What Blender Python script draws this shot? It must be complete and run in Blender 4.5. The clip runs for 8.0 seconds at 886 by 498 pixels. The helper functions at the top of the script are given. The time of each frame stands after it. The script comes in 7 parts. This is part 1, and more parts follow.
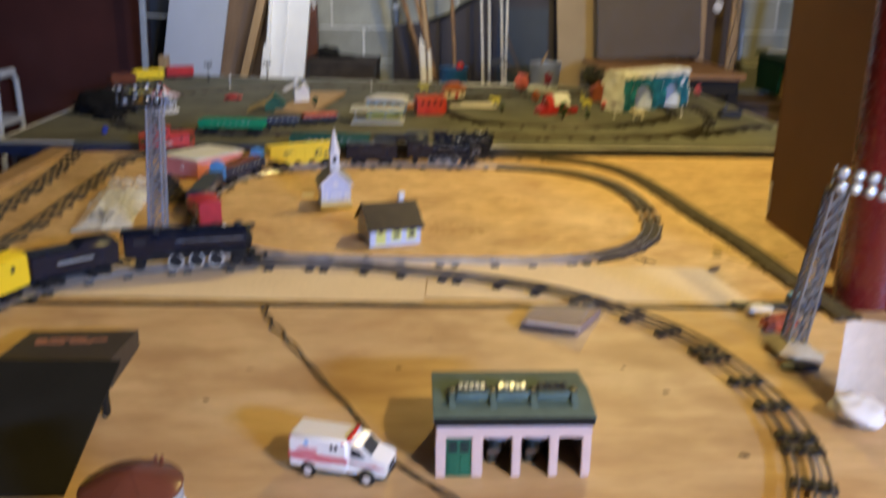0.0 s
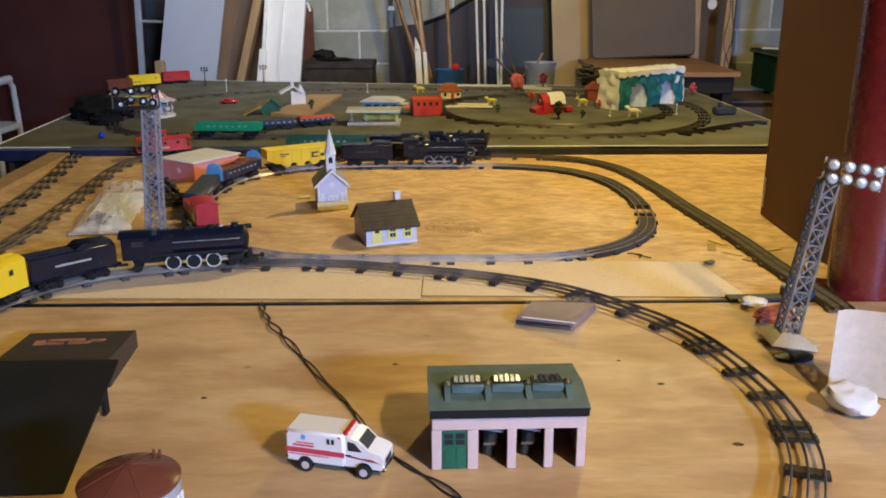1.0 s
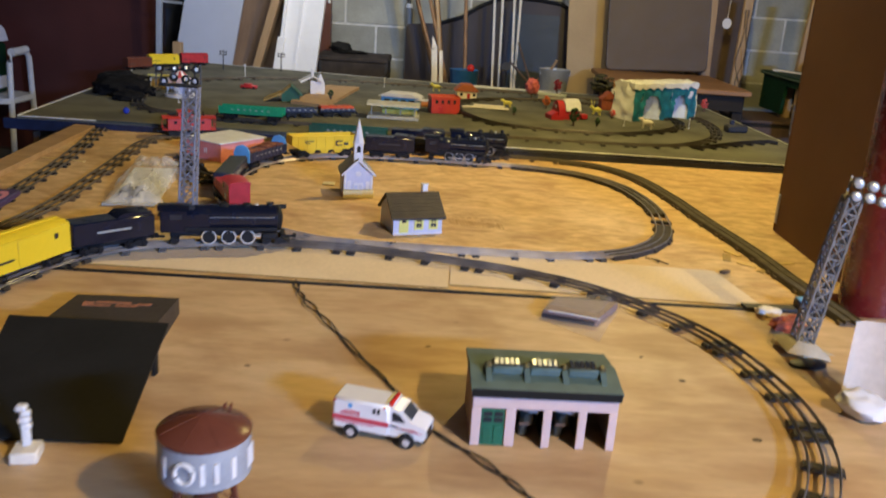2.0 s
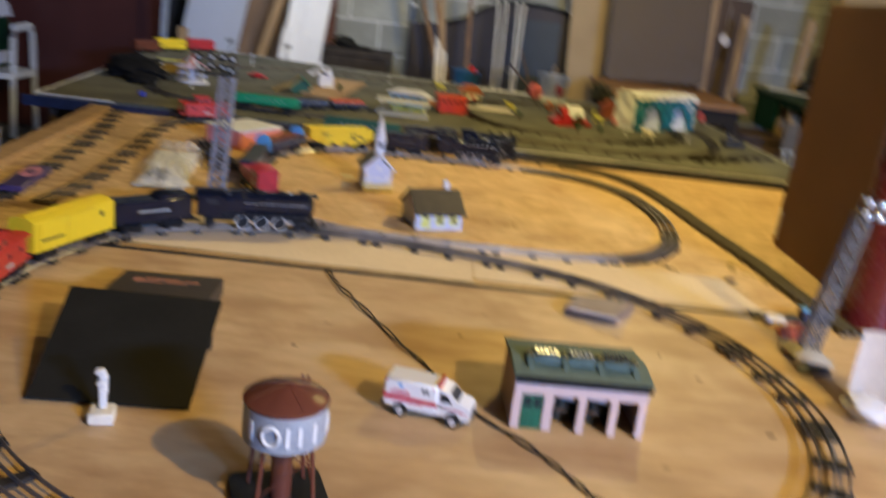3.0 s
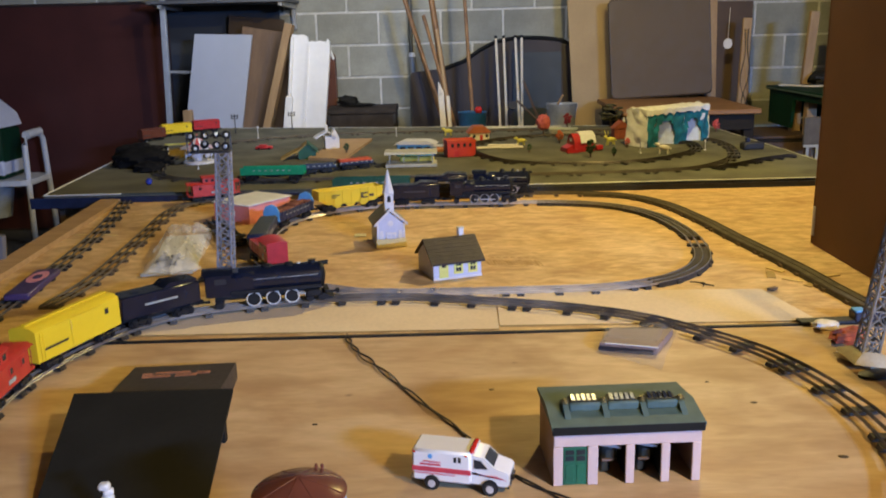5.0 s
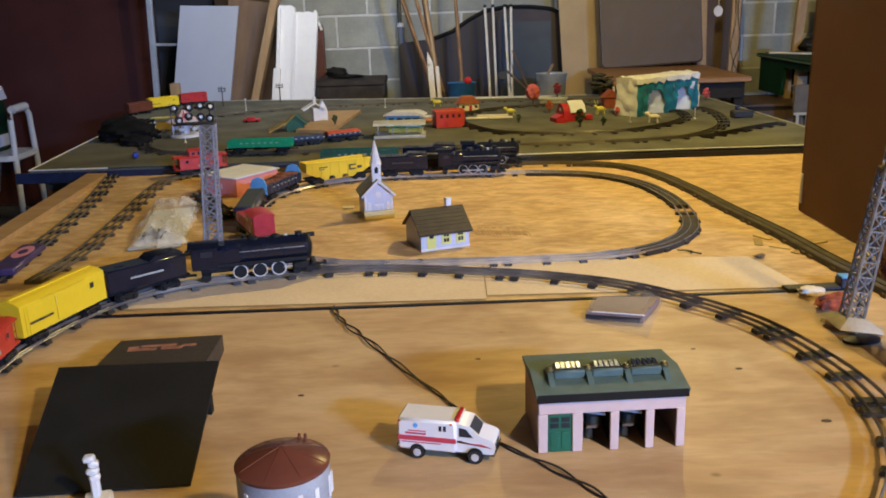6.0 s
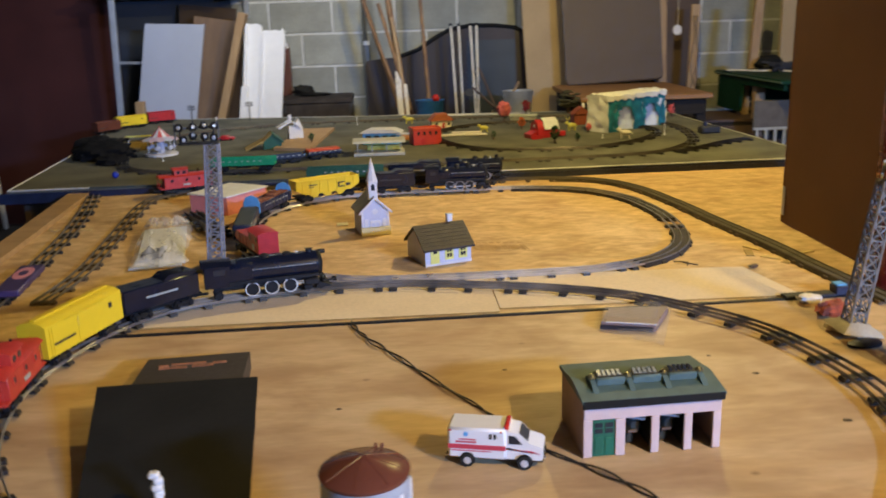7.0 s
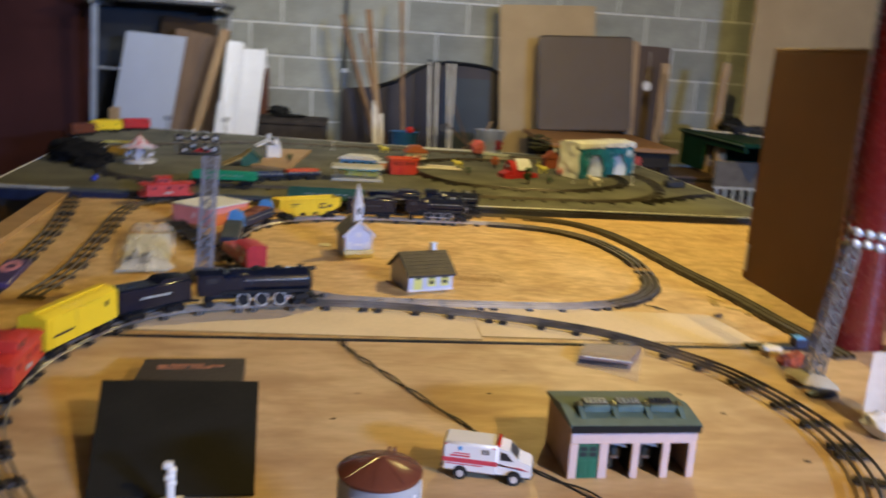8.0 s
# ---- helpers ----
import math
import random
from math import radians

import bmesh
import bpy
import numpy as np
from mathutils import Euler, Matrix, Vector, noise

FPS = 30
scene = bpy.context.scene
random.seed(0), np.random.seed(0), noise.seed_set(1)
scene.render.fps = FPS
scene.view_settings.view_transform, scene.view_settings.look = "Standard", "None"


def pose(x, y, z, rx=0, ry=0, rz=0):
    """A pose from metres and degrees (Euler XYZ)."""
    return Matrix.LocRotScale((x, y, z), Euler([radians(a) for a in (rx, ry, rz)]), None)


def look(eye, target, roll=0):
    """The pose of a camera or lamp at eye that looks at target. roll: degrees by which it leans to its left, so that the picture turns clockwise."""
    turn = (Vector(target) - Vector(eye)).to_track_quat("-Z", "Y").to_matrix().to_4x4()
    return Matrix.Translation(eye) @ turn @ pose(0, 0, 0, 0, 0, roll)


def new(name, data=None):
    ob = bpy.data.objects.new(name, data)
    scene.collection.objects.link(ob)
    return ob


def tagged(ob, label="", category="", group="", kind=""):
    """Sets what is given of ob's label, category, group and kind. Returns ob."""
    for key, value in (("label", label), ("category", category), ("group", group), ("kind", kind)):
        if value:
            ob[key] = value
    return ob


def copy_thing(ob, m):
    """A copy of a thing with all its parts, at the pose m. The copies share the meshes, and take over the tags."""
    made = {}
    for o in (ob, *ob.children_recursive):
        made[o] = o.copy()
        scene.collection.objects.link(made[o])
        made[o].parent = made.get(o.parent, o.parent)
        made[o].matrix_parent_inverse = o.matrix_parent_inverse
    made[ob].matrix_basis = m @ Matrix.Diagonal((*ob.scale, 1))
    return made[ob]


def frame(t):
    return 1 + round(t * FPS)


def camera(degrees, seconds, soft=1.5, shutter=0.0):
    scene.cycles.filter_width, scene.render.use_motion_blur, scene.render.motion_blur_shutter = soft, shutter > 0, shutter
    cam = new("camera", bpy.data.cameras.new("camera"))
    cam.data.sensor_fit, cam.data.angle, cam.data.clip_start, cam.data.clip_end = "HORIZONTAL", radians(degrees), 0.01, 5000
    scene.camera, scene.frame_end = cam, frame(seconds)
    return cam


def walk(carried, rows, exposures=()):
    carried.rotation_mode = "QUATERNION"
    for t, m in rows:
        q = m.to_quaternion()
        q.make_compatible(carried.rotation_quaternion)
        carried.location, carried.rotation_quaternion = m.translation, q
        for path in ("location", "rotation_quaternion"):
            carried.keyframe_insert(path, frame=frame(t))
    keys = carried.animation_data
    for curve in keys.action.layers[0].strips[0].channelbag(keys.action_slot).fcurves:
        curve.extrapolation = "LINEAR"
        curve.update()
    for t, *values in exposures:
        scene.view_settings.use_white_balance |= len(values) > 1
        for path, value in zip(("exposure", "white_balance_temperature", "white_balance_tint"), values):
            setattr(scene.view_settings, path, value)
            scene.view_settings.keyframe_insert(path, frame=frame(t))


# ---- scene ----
cam = camera(54.8, 8.0, soft=1.8, shutter=0.8)
PATH = [
    (0, (0.02, 0.354, 1.275), (-0.015, 2.263, 0.678), 0.6),
    (0.2, (0.02, 0.337, 1.283), (0.014, 2.267, 0.758), 0.6),
    (0.5, (0.026, 0.343, 1.275), (0.033, 2.267, 0.728), -0.1),
    (0.8, (0.024, 0.348, 1.27), (0.011, 2.258, 0.677), 0.3),
    (1, (0.027, 0.343, 1.269), (-0.007, 2.254, 0.678), -0.2),
    (1.2, (0.024, 0.347, 1.277), (-0.011, 2.236, 0.621), 0.6),
    (1.5, (0.016, 0.346, 1.266), (-0.054, 2.239, 0.625), 1.4),
    (1.7, (-0.006, 0.329, 1.266), (-0.063, 2.244, 0.694), 3.0),
    (2.8, (-0.117, 0.21, 1.266), (-0.046, 2.095, 0.601), 4.0),
    (3, (-0.13, 0.214, 1.274), (-0.089, 2.125, 0.686), 7.2),
    (3.2, (-0.129, 0.225, 1.268), (-0.219, 2.146, 0.716), 6.1),
    (3.5, (-0.117, 0.261, 1.262), (-0.244, 2.152, 0.623), 4.1),
    (3.7, (-0.113, 0.281, 1.254), (-0.216, 2.189, 0.664), 4.2),
    (4, (-0.102, 0.285, 1.26), (-0.181, 2.211, 0.726), 2.1),
    (4.2, (-0.099, 0.291, 1.255), (-0.164, 2.213, 0.703), 0.9),
    (5.3, (-0.101, 0.289, 1.266), (-0.131, 2.231, 0.787), -1.9),
    (5.5, (-0.097, 0.294, 1.261), (-0.115, 2.225, 0.741), -2.1),
    (5.7, (-0.094, 0.301, 1.256), (-0.113, 2.229, 0.724), -2.3),
    (6, (-0.09, 0.293, 1.259), (-0.116, 2.215, 0.704), -1.9),
    (6.2, (-0.092, 0.296, 1.254), (-0.119, 2.219, 0.705), -1.1),
    (6.5, (-0.125, 0.288, 1.254), (-0.139, 2.214, 0.715), 0.1),
    (6.8, (-0.165, 0.28, 1.263), (-0.118, 2.203, 0.716), -0.8),
    (7, (-0.202, 0.262, 1.27), (-0.111, 2.19, 0.748), -1.8),
    (7.2, (-0.229, 0.249, 1.276), (-0.086, 2.169, 0.737), -2.9),
    (7.5, (-0.252, 0.221, 1.272), (-0.004, 2.142, 0.775), -2.3),
    (7.7, (-0.26, 0.212, 1.269), (0.015, 2.142, 0.826), -0.7),
    (8, (-0.281, 0.198, 1.275), (-0.073, 2.136, 0.83), 3.7),
]
walk(cam, [(t, look(eye, target, roll)) for t, eye, target, roll in PATH])

# ---------- world and light ----------
FL, TOP, GREEN = 0.1, 0.76, 0.782      # floor, plywood, green board
scene.view_settings.exposure = 0.0
world = bpy.data.worlds.new("world")
scene.world = world
world.use_nodes = True
sky = world.node_tree.nodes.new("ShaderNodeTexSky")
sky.sky_type, sky.sun_disc, sky.sun_elevation, sky.sun_rotation = "NISHITA", False, radians(35), radians(200)
back = world.node_tree.nodes["Background"]
world.node_tree.links.new(sky.outputs["Color"], back.inputs["Color"])
back.inputs["Strength"].default_value = 0.1


def lamp(name, kind, m, watts, colour, size=0.05, size_y=None):
    data = bpy.data.lights.new(name, kind)
    data.energy, data.color = watts, colour
    if kind == "AREA":
        data.shape, data.size, data.size_y = "RECTANGLE", size, size_y or size
    else:
        data.shadow_soft_size = size
    if kind == "SPOT":
        data.spot_size, data.spot_blend = radians(180), 0.3
    ob = new(name, data)
    ob.matrix_basis = m
    return ob


WARM, COOL, PALE = (1.0, 0.715, 0.22), (0.22, 0.43, 1.0), (0.65, 0.70, 0.82)
BULBS = [(0.97, -0.05, 2.12), (0.66, 2.95, 2.18)]
TUBE, FILL_TUBE = (2.45, -2.0, 2.16), (-0.65, 4.15, 2.16)
lamp("bulb_light", "POINT", pose(*BULBS[0]), 129, WARM, 0.035)
# second bulb as a spot turned towards the scenery; its reflector is added
BEAM = look(BULBS[1], (0.32, 3.82, 0.80))
lamp("bulb_light", "SPOT", BEAM, 102, (1.0, 0.77, 0.27), 0.035)
# cool fluorescent tubes, one behind the walk, one added over the tables as fill
lamp("tube_light", "AREA", look((TUBE[0], TUBE[1], TUBE[2] - 0.085), (0.0, 2.0, 0.4)), 254, COOL, 0.8, 0.08)
lamp("tube_light", "AREA", look((FILL_TUBE[0], FILL_TUBE[1] + 0.03, FILL_TUBE[2] - 0.085), (-1.0, 5.75, 1.1)), 17, PALE, 0.8, 0.08)


# ---------- mesh tools ----------
class Geo:
    """Collects vertices and faces of one mesh."""

    def __init__(self):
        self.v, self.f = [], []

    def add(self, vs, fs, m=None):
        n = len(self.v)
        self.v += [tuple(m @ Vector(p)) if m else tuple(p) for p in vs]
        self.f += [tuple(n + i for i in f) for f in fs]
        return self

    def box(self, x, y, z, sx, sy, sz, b=0.0, m=None):
        """A box round (x, y, z) with chamfered edges."""
        h = (sx / 2, sy / 2, sz / 2)
        b = min(b, 0.45 * min(sx, sy, sz))
        if b <= 0:
            vs = [(x + i * h[0], y + j * h[1], z + k * h[2]) for i in (-1, 1) for j in (-1, 1) for k in (-1, 1)]
            return self.add(vs, [(0, 1, 3, 2), (4, 6, 7, 5), (0, 4, 5, 1), (2, 3, 7, 6), (0, 2, 6, 4), (1, 5, 7, 3)], m)
        vs, key = [], {}
        for i in (-1, 1):
            for j in (-1, 1):
                for k in (-1, 1):
                    for a in range(3):
                        s = (i, j, k)
                        key[i, j, k, a] = len(vs)
                        vs.append(tuple(c + s[n] * (h[n] - (0 if n == a else b)) for n, c in enumerate((x, y, z))))
        fs = []
        for a in range(3):
            p, q = [n for n in range(3) if n != a]
            for s in (-1, 1):
                ring = []
                for u, w in ((-1, -1), (1, -1), (1, 1), (-1, 1)):
                    c = [0, 0, 0]
                    c[a], c[p], c[q] = s, u, w
                    ring.append(key[(*c, a)])
                fs.append(tuple(ring))
            for u in (-1, 1):
                for w in (-1, 1):
                    c, d = [0, 0, 0], [0, 0, 0]
                    c[a], c[p], c[q] = -1, u, w
                    d[a], d[p], d[q] = 1, u, w
                    fs.append((key[(*c, p)], key[(*d, p)], key[(*d, q)], key[(*c, q)]))
        for i in (-1, 1):
            for j in (-1, 1):
                for k in (-1, 1):
                    fs.append((key[i, j, k, 0], key[i, j, k, 1], key[i, j, k, 2]))
        return self.add(vs, fs, m)

    def cyl(self, p, q, r, r2=None, n=14, m=None):
        p, q = Vector(p), Vector(q)
        r2 = r if r2 is None else r2
        turn = (q - p).to_track_quat("Z", "Y").to_matrix()
        ring = [turn @ Vector((math.cos(a), math.sin(a), 0)) for a in (2 * math.pi * i / n for i in range(n))]
        vs = [p + r * d for d in ring] + [q + r2 * d for d in ring]
        fs = [(i, (i + 1) % n, n + (i + 1) % n, n + i) for i in range(n)] + [tuple(range(n))[::-1], tuple(range(n, 2 * n))]
        return self.add(vs, fs, m)

    def lathe(self, prof, n=24, m=None):
        """Turns rows of (radius, height) round z."""
        vs = [(r * math.cos(2 * math.pi * i / n), r * math.sin(2 * math.pi * i / n), z) for r, z in prof for i in range(n)]
        fs = [(k * n + i, k * n + (i + 1) % n, (k + 1) * n + (i + 1) % n, (k + 1) * n + i) for k in range(len(prof) - 1) for i in range(n)]
        fs += [tuple(range(n))[::-1], tuple(range((len(prof) - 1) * n, len(prof) * n))]
        return self.add(vs, fs, m)

    def prism(self, poly, a, b, axis="y", m=None):
        """Extrudes an outline from a to b along an axis. The outline is (x, z) for y, (y, z) for x, (x, y) for z."""
        put = {"y": lambda p, t: (p[0], t, p[1]), "x": lambda p, t: (t, p[0], p[1]), "z": lambda p, t: (p[0], p[1], t)}[axis]
        n = len(poly)
        vs = [put(p, a) for p in poly] + [put(p, b) for p in poly]
        fs = [(i, (i + 1) % n, n + (i + 1) % n, n + i) for i in range(n)] + [tuple(range(n))[::-1], tuple(range(n, 2 * n))]
        return self.add(vs, fs, m)

    def tube(self, pts, r, n=6, closed=False, m=None):
        prof = [(r * math.cos(2 * math.pi * i / n), r * math.sin(2 * math.pi * i / n)) for i in range(n)]
        return self.sweep(pts, prof, closed, m)

    def sweep(self, pts, prof, closed=False, m=None):
        """Runs an outline of (side, up) along a line of points."""
        pts = [Vector(p) for p in pts]
        n, k, vs = len(pts), len(prof), []
        for i, p in enumerate(pts):
            a = pts[(i - 1) % n] if closed or i else p
            b = pts[(i + 1) % n] if closed or i < n - 1 else p
            d = (b - a).normalized()
            up = Vector((0, 0, 1)) if abs(d.z) < 0.95 else Vector((0, 1, 0))
            side = d.cross(up).normalized()
            up = side.cross(d)
            vs += [p + side * s + up * u for s, u in prof]
        fs = [(i * k + j, i * k + (j + 1) % k, (i + 1) % n * k + (j + 1) % k, (i + 1) % n * k + j) for i in range(n if closed else n - 1) for j in range(k)]
        if not closed:
            fs += [tuple(range(k))[::-1], tuple(range((n - 1) * k, n * k))]
        return self.add(vs, fs, m)

    def ball(self, c, r, sq=(1, 1, 1), nu=12, nv=8, rough=0.0, seed=0, m=None):
        vs = [(c[0], c[1], c[2] + r * sq[2])]
        for j in range(1, nv):
            for i in range(nu):
                th, ph = math.pi * j / nv, 2 * math.pi * i / nu
                d = Vector((math.sin(th) * math.cos(ph), math.sin(th) * math.sin(ph), math.cos(th)))
                k = r * (1 + rough * noise.noise(d * 2.3 + Vector((seed, seed * 1.7, 0))))
                vs.append(tuple(c[a] + d[a] * k * sq[a] for a in range(3)))
        vs.append((c[0], c[1], c[2] - r * sq[2]))
        fs = [(0, 1 + i, 1 + (i + 1) % nu) for i in range(nu)]
        fs += [(1 + j * nu + i, 1 + (j + 1) * nu + i, 1 + (j + 1) * nu + (i + 1) % nu, 1 + j * nu + (i + 1) % nu) for j in range(nv - 2) for i in range(nu)]
        e = len(vs) - 1
        fs += [(e, e - nu + (i + 1) % nu, e - nu + i) for i in range(nu)]
        return self.add(vs, fs, m)

    def mesh(self, name, material):
        me = bpy.data.meshes.new(name)
        me.from_pydata(self.v, [], self.f)
        bm = bmesh.new()
        bm.from_mesh(me)
        bmesh.ops.recalc_face_normals(bm, faces=bm.faces)
        bm.to_mesh(me)
        bm.free()
        me.shade_smooth()
        me.set_sharp_from_angle(angle=radians(38))
        me.materials.append(material)
        return me


def part(name, geo, material, parent, label=""):
    ob = new(name, geo.mesh(name, material))
    ob.parent = parent
    return tagged(ob, label)


def thing(name, label, category, group="", m=None, kind=""):
    ob = new(name)
    ob.empty_display_size = 0.02
    ob.matrix_basis = m or Matrix()
    return tagged(ob, label, category, group, kind)


def single(name, geo, material, label, category, group="", m=None, kind=""):
    ob = new(name, geo.mesh(name, material))
    ob.matrix_basis = m or Matrix()
    return tagged(ob, label, category, group, kind)


# ---------- materials ----------
def surface(name, c1, c2=None, scale=20.0, rough=0.5, metal=0.0, bump=0.15, stretch=(1, 1, 1), fine=8.0, spots=None, vary=0.0, spec=0.5, low=0.35, high=0.65, coat=0.0, grainy=0.22):
    """A two-scale noise material: c1 to c2 in broad patches, fine grain in gloss and relief."""
    c2 = c2 or tuple(0.72 * c for c in c1)
    mat = bpy.data.materials.new(name)
    mat.use_nodes = True
    nt = mat.node_tree
    node, link = nt.nodes.new, nt.links.new
    bsdf = nt.nodes["Principled BSDF"]
    co = node("ShaderNodeTexCoord")
    mp = node("ShaderNodeMapping")
    mp.inputs["Scale"].default_value = stretch
    link(co.outputs["Object"], mp.inputs["Vector"])
    big, small = node("ShaderNodeTexNoise"), node("ShaderNodeTexNoise")
    big.inputs["Scale"].default_value, big.inputs["Detail"].default_value = scale, 5
    small.inputs["Scale"].default_value, small.inputs["Detail"].default_value = scale * fine, 3
    for n in (big, small):
        link(mp.outputs["Vector"], n.inputs["Vector"])
    ramp = node("ShaderNodeValToRGB")
    ramp.color_ramp.elements[0].position, ramp.color_ramp.elements[0].color = low, (*c2, 1)
    ramp.color_ramp.elements[1].position, ramp.color_ramp.elements[1].color = high, (*c1, 1)
    link(big.outputs["Fac"], ramp.inputs["Fac"])
    colour = ramp.outputs["Color"]
    mix = node("ShaderNodeMixRGB")
    mix.blend_type, mix.inputs["Fac"].default_value = "MULTIPLY", grainy
    grain = node("ShaderNodeMapRange")
    grain.inputs["From Min"].default_value, grain.inputs["From Max"].default_value = 0.3, 0.7
    grain.inputs["To Min"].default_value, grain.inputs["To Max"].default_value = 0.65, 1.15
    link(small.outputs["Fac"], grain.inputs["Value"])
    link(colour, mix.inputs["Color1"])
    link(grain.outputs["Result"], mix.inputs["Color2"])
    colour = mix.outputs["Color"]
    if spots:
        vor = node("ShaderNodeTexNoise")
        vor.inputs["Scale"].default_value = spots[1]
        link(co.outputs["Object"], vor.inputs["Vector"])
        sr = node("ShaderNodeValToRGB")
        sr.color_ramp.elements[0].position, sr.color_ramp.elements[1].position = spots[2], spots[2] + 0.08
        sm = node("ShaderNodeMixRGB")
        sm.inputs["Color2"].default_value = (*spots[0], 1)
        link(vor.outputs["Fac"], sr.inputs["Fac"])
        link(sr.outputs["Color"], sm.inputs["Fac"])
        link(colour, sm.inputs["Color1"])
        colour = sm.outputs["Color"]
    if vary:
        info, hsv = node("ShaderNodeObjectInfo"), node("ShaderNodeHueSaturation")
        mr = node("ShaderNodeMapRange")
        mr.inputs["To Min"].default_value, mr.inputs["To Max"].default_value = 1 - vary, 1 + vary
        link(info.outputs["Random"], mr.inputs["Value"])
        link(mr.outputs["Result"], hsv.inputs["Value"])
        link(colour, hsv.inputs["Color"])
        colour = hsv.outputs["Color"]
    link(colour, bsdf.inputs["Base Color"])
    rr = node("ShaderNodeMapRange")
    rr.inputs["To Min"].default_value, rr.inputs["To Max"].default_value = max(0.03, rough - 0.12), min(1, rough + 0.12)
    link(small.outputs["Fac"], rr.inputs["Value"])
    bsdf.inputs["Roughness"].default_value = rough
    if grainy > 0.05:
        link(rr.outputs["Result"], bsdf.inputs["Roughness"])
    bsdf.inputs["Metallic"].default_value = metal
    bsdf.inputs["Specular IOR Level"].default_value = spec
    bsdf.inputs["Coat Weight"].default_value = coat
    if bump:
        bp = node("ShaderNodeBump")
        bp.inputs["Strength"].default_value, bp.inputs["Distance"].default_value = bump, 0.002
        link(small.outputs["Fac"], bp.inputs["Height"])
        link(bp.outputs["Normal"], bsdf.inputs["Normal"])
    return mat


def plywood(name, light, mid, dark, figure, dash, stain, blotch=0.5, grain=0.12, knots=0.75):
    """Rotary-cut plywood: soft wandering figure along x, short dashes of grain, broad stains, a few knots."""
    mat = bpy.data.materials.new(name)
    mat.use_nodes = True
    nt = mat.node_tree
    node, link = nt.nodes.new, nt.links.new
    bsdf = nt.nodes["Principled BSDF"]
    co = node("ShaderNodeTexCoord")

    def field(scale, detail, wander):
        mp, tex = node("ShaderNodeMapping"), node("ShaderNodeTexNoise")
        mp.inputs["Scale"].default_value = (*scale, 1)
        link(co.outputs["Object"], mp.inputs["Vector"])
        link(mp.outputs["Vector"], tex.inputs["Vector"])
        tex.inputs["Scale"].default_value, tex.inputs["Detail"].default_value, tex.inputs["Distortion"].default_value = 1.0, detail, wander
        return tex.outputs["Fac"]

    def ranged(value, lo, hi, to_lo, to_hi):
        mr = node("ShaderNodeMapRange")
        for key, v in (("From Min", lo), ("From Max", hi), ("To Min", to_lo), ("To Max", to_hi)):
            mr.inputs[key].default_value = v
        link(value, mr.inputs["Value"])
        return mr.outputs["Result"]

    def mixed(kind, amount, under, over):
        mx = node("ShaderNodeMixRGB")
        mx.blend_type = kind
        for socket, v in (("Fac", amount), ("Color1", under), ("Color2", over)):
            if isinstance(v, tuple):
                mx.inputs[socket].default_value = (*v, 1)
            elif isinstance(v, float):
                mx.inputs[socket].default_value = v
            else:
                link(v, mx.inputs[socket])
        return mx.outputs["Color"]

    colour = mixed("MIX", ranged(field(figure, 4, 1.6), 0.36, 0.64, 0.0, 1.0), mid, light)
    fibre = field(dash, 3, 0.5)
    colour = mixed("MULTIPLY", 1.0, colour, ranged(fibre, 0.32, 0.68, 1.0 - grain, 1.0 + 0.35 * grain))
    colour = mixed("MULTIPLY", 1.0, colour, ranged(field((dash[0] * 3, dash[1] * 4), 2, 0.0), 0.3, 0.7, 0.96, 1.03))
    colour = mixed("MIX", ranged(field(stain, 5, 0.8), 0.45, 0.72, 0.0, blotch), colour, dark)
    kn, mp3 = node("ShaderNodeTexVoronoi"), node("ShaderNodeMapping")
    mp3.inputs["Scale"].default_value = (4.1, 5.6, 1)
    link(co.outputs["Object"], mp3.inputs["Vector"])
    link(mp3.outputs["Vector"], kn.inputs["Vector"])
    kn.inputs["Scale"].default_value = 1.0
    colour = mixed("MIX", ranged(kn.outputs["Distance"], 0.012, 0.034, knots, 0.0), colour, (0.12, 0.06, 0.025))
    link(colour, bsdf.inputs["Base Color"])
    link(ranged(fibre, 0.3, 0.7, 0.62, 0.48), bsdf.inputs["Roughness"])
    bp = node("ShaderNodeBump")
    bp.inputs["Strength"].default_value, bp.inputs["Distance"].default_value = 0.25, 0.001
    link(fibre, bp.inputs["Height"])
    link(bp.outputs["Normal"], bsdf.inputs["Normal"])
    return mat


def clear(name, tint, rough=0.08, weight=0.85):
    mat = surface(name, tint, scale=30, rough=rough, bump=0.12, grainy=0.05)
    bsdf = mat.node_tree.nodes["Principled BSDF"]
    bsdf.inputs["Transmission Weight"].default_value, bsdf.inputs["IOR"].default_value = weight, 1.25
    return mat


PLY_FRONT = plywood("pale_plywood", (0.60, 0.425, 0.238), (0.505, 0.333, 0.17), (0.30, 0.165, 0.07), (3.2, 7.5), (17, 60), (4.0, 7.0), 0.72, 0.115)
PLY_MID = plywood("orange_plywood", (0.73, 0.505, 0.235), (0.57, 0.355, 0.145), (0.31, 0.155, 0.048), (9, 17), (34, 80), (7, 13), 0.74, 0.20, 0.4)
PALEPINE = surface("fresh_pine_split", (0.68, 0.50, 0.20), (0.56, 0.39, 0.14), 30, rough=0.7)
PINE = surface("pine_rail", (0.44, 0.27, 0.11), (0.34, 0.20, 0.075), 6, stretch=(1, 8, 8), rough=0.6)
BLACK = surface("black_paint", (0.010, 0.011, 0.014), (0.006, 0.007, 0.009), 30, rough=0.5, spec=0.3)
BLACK_MATTE = surface("black_card", (0.013, 0.0125, 0.0105), (0.009, 0.0085, 0.007), 12, rough=0.8, bump=0.1, spec=0.25)
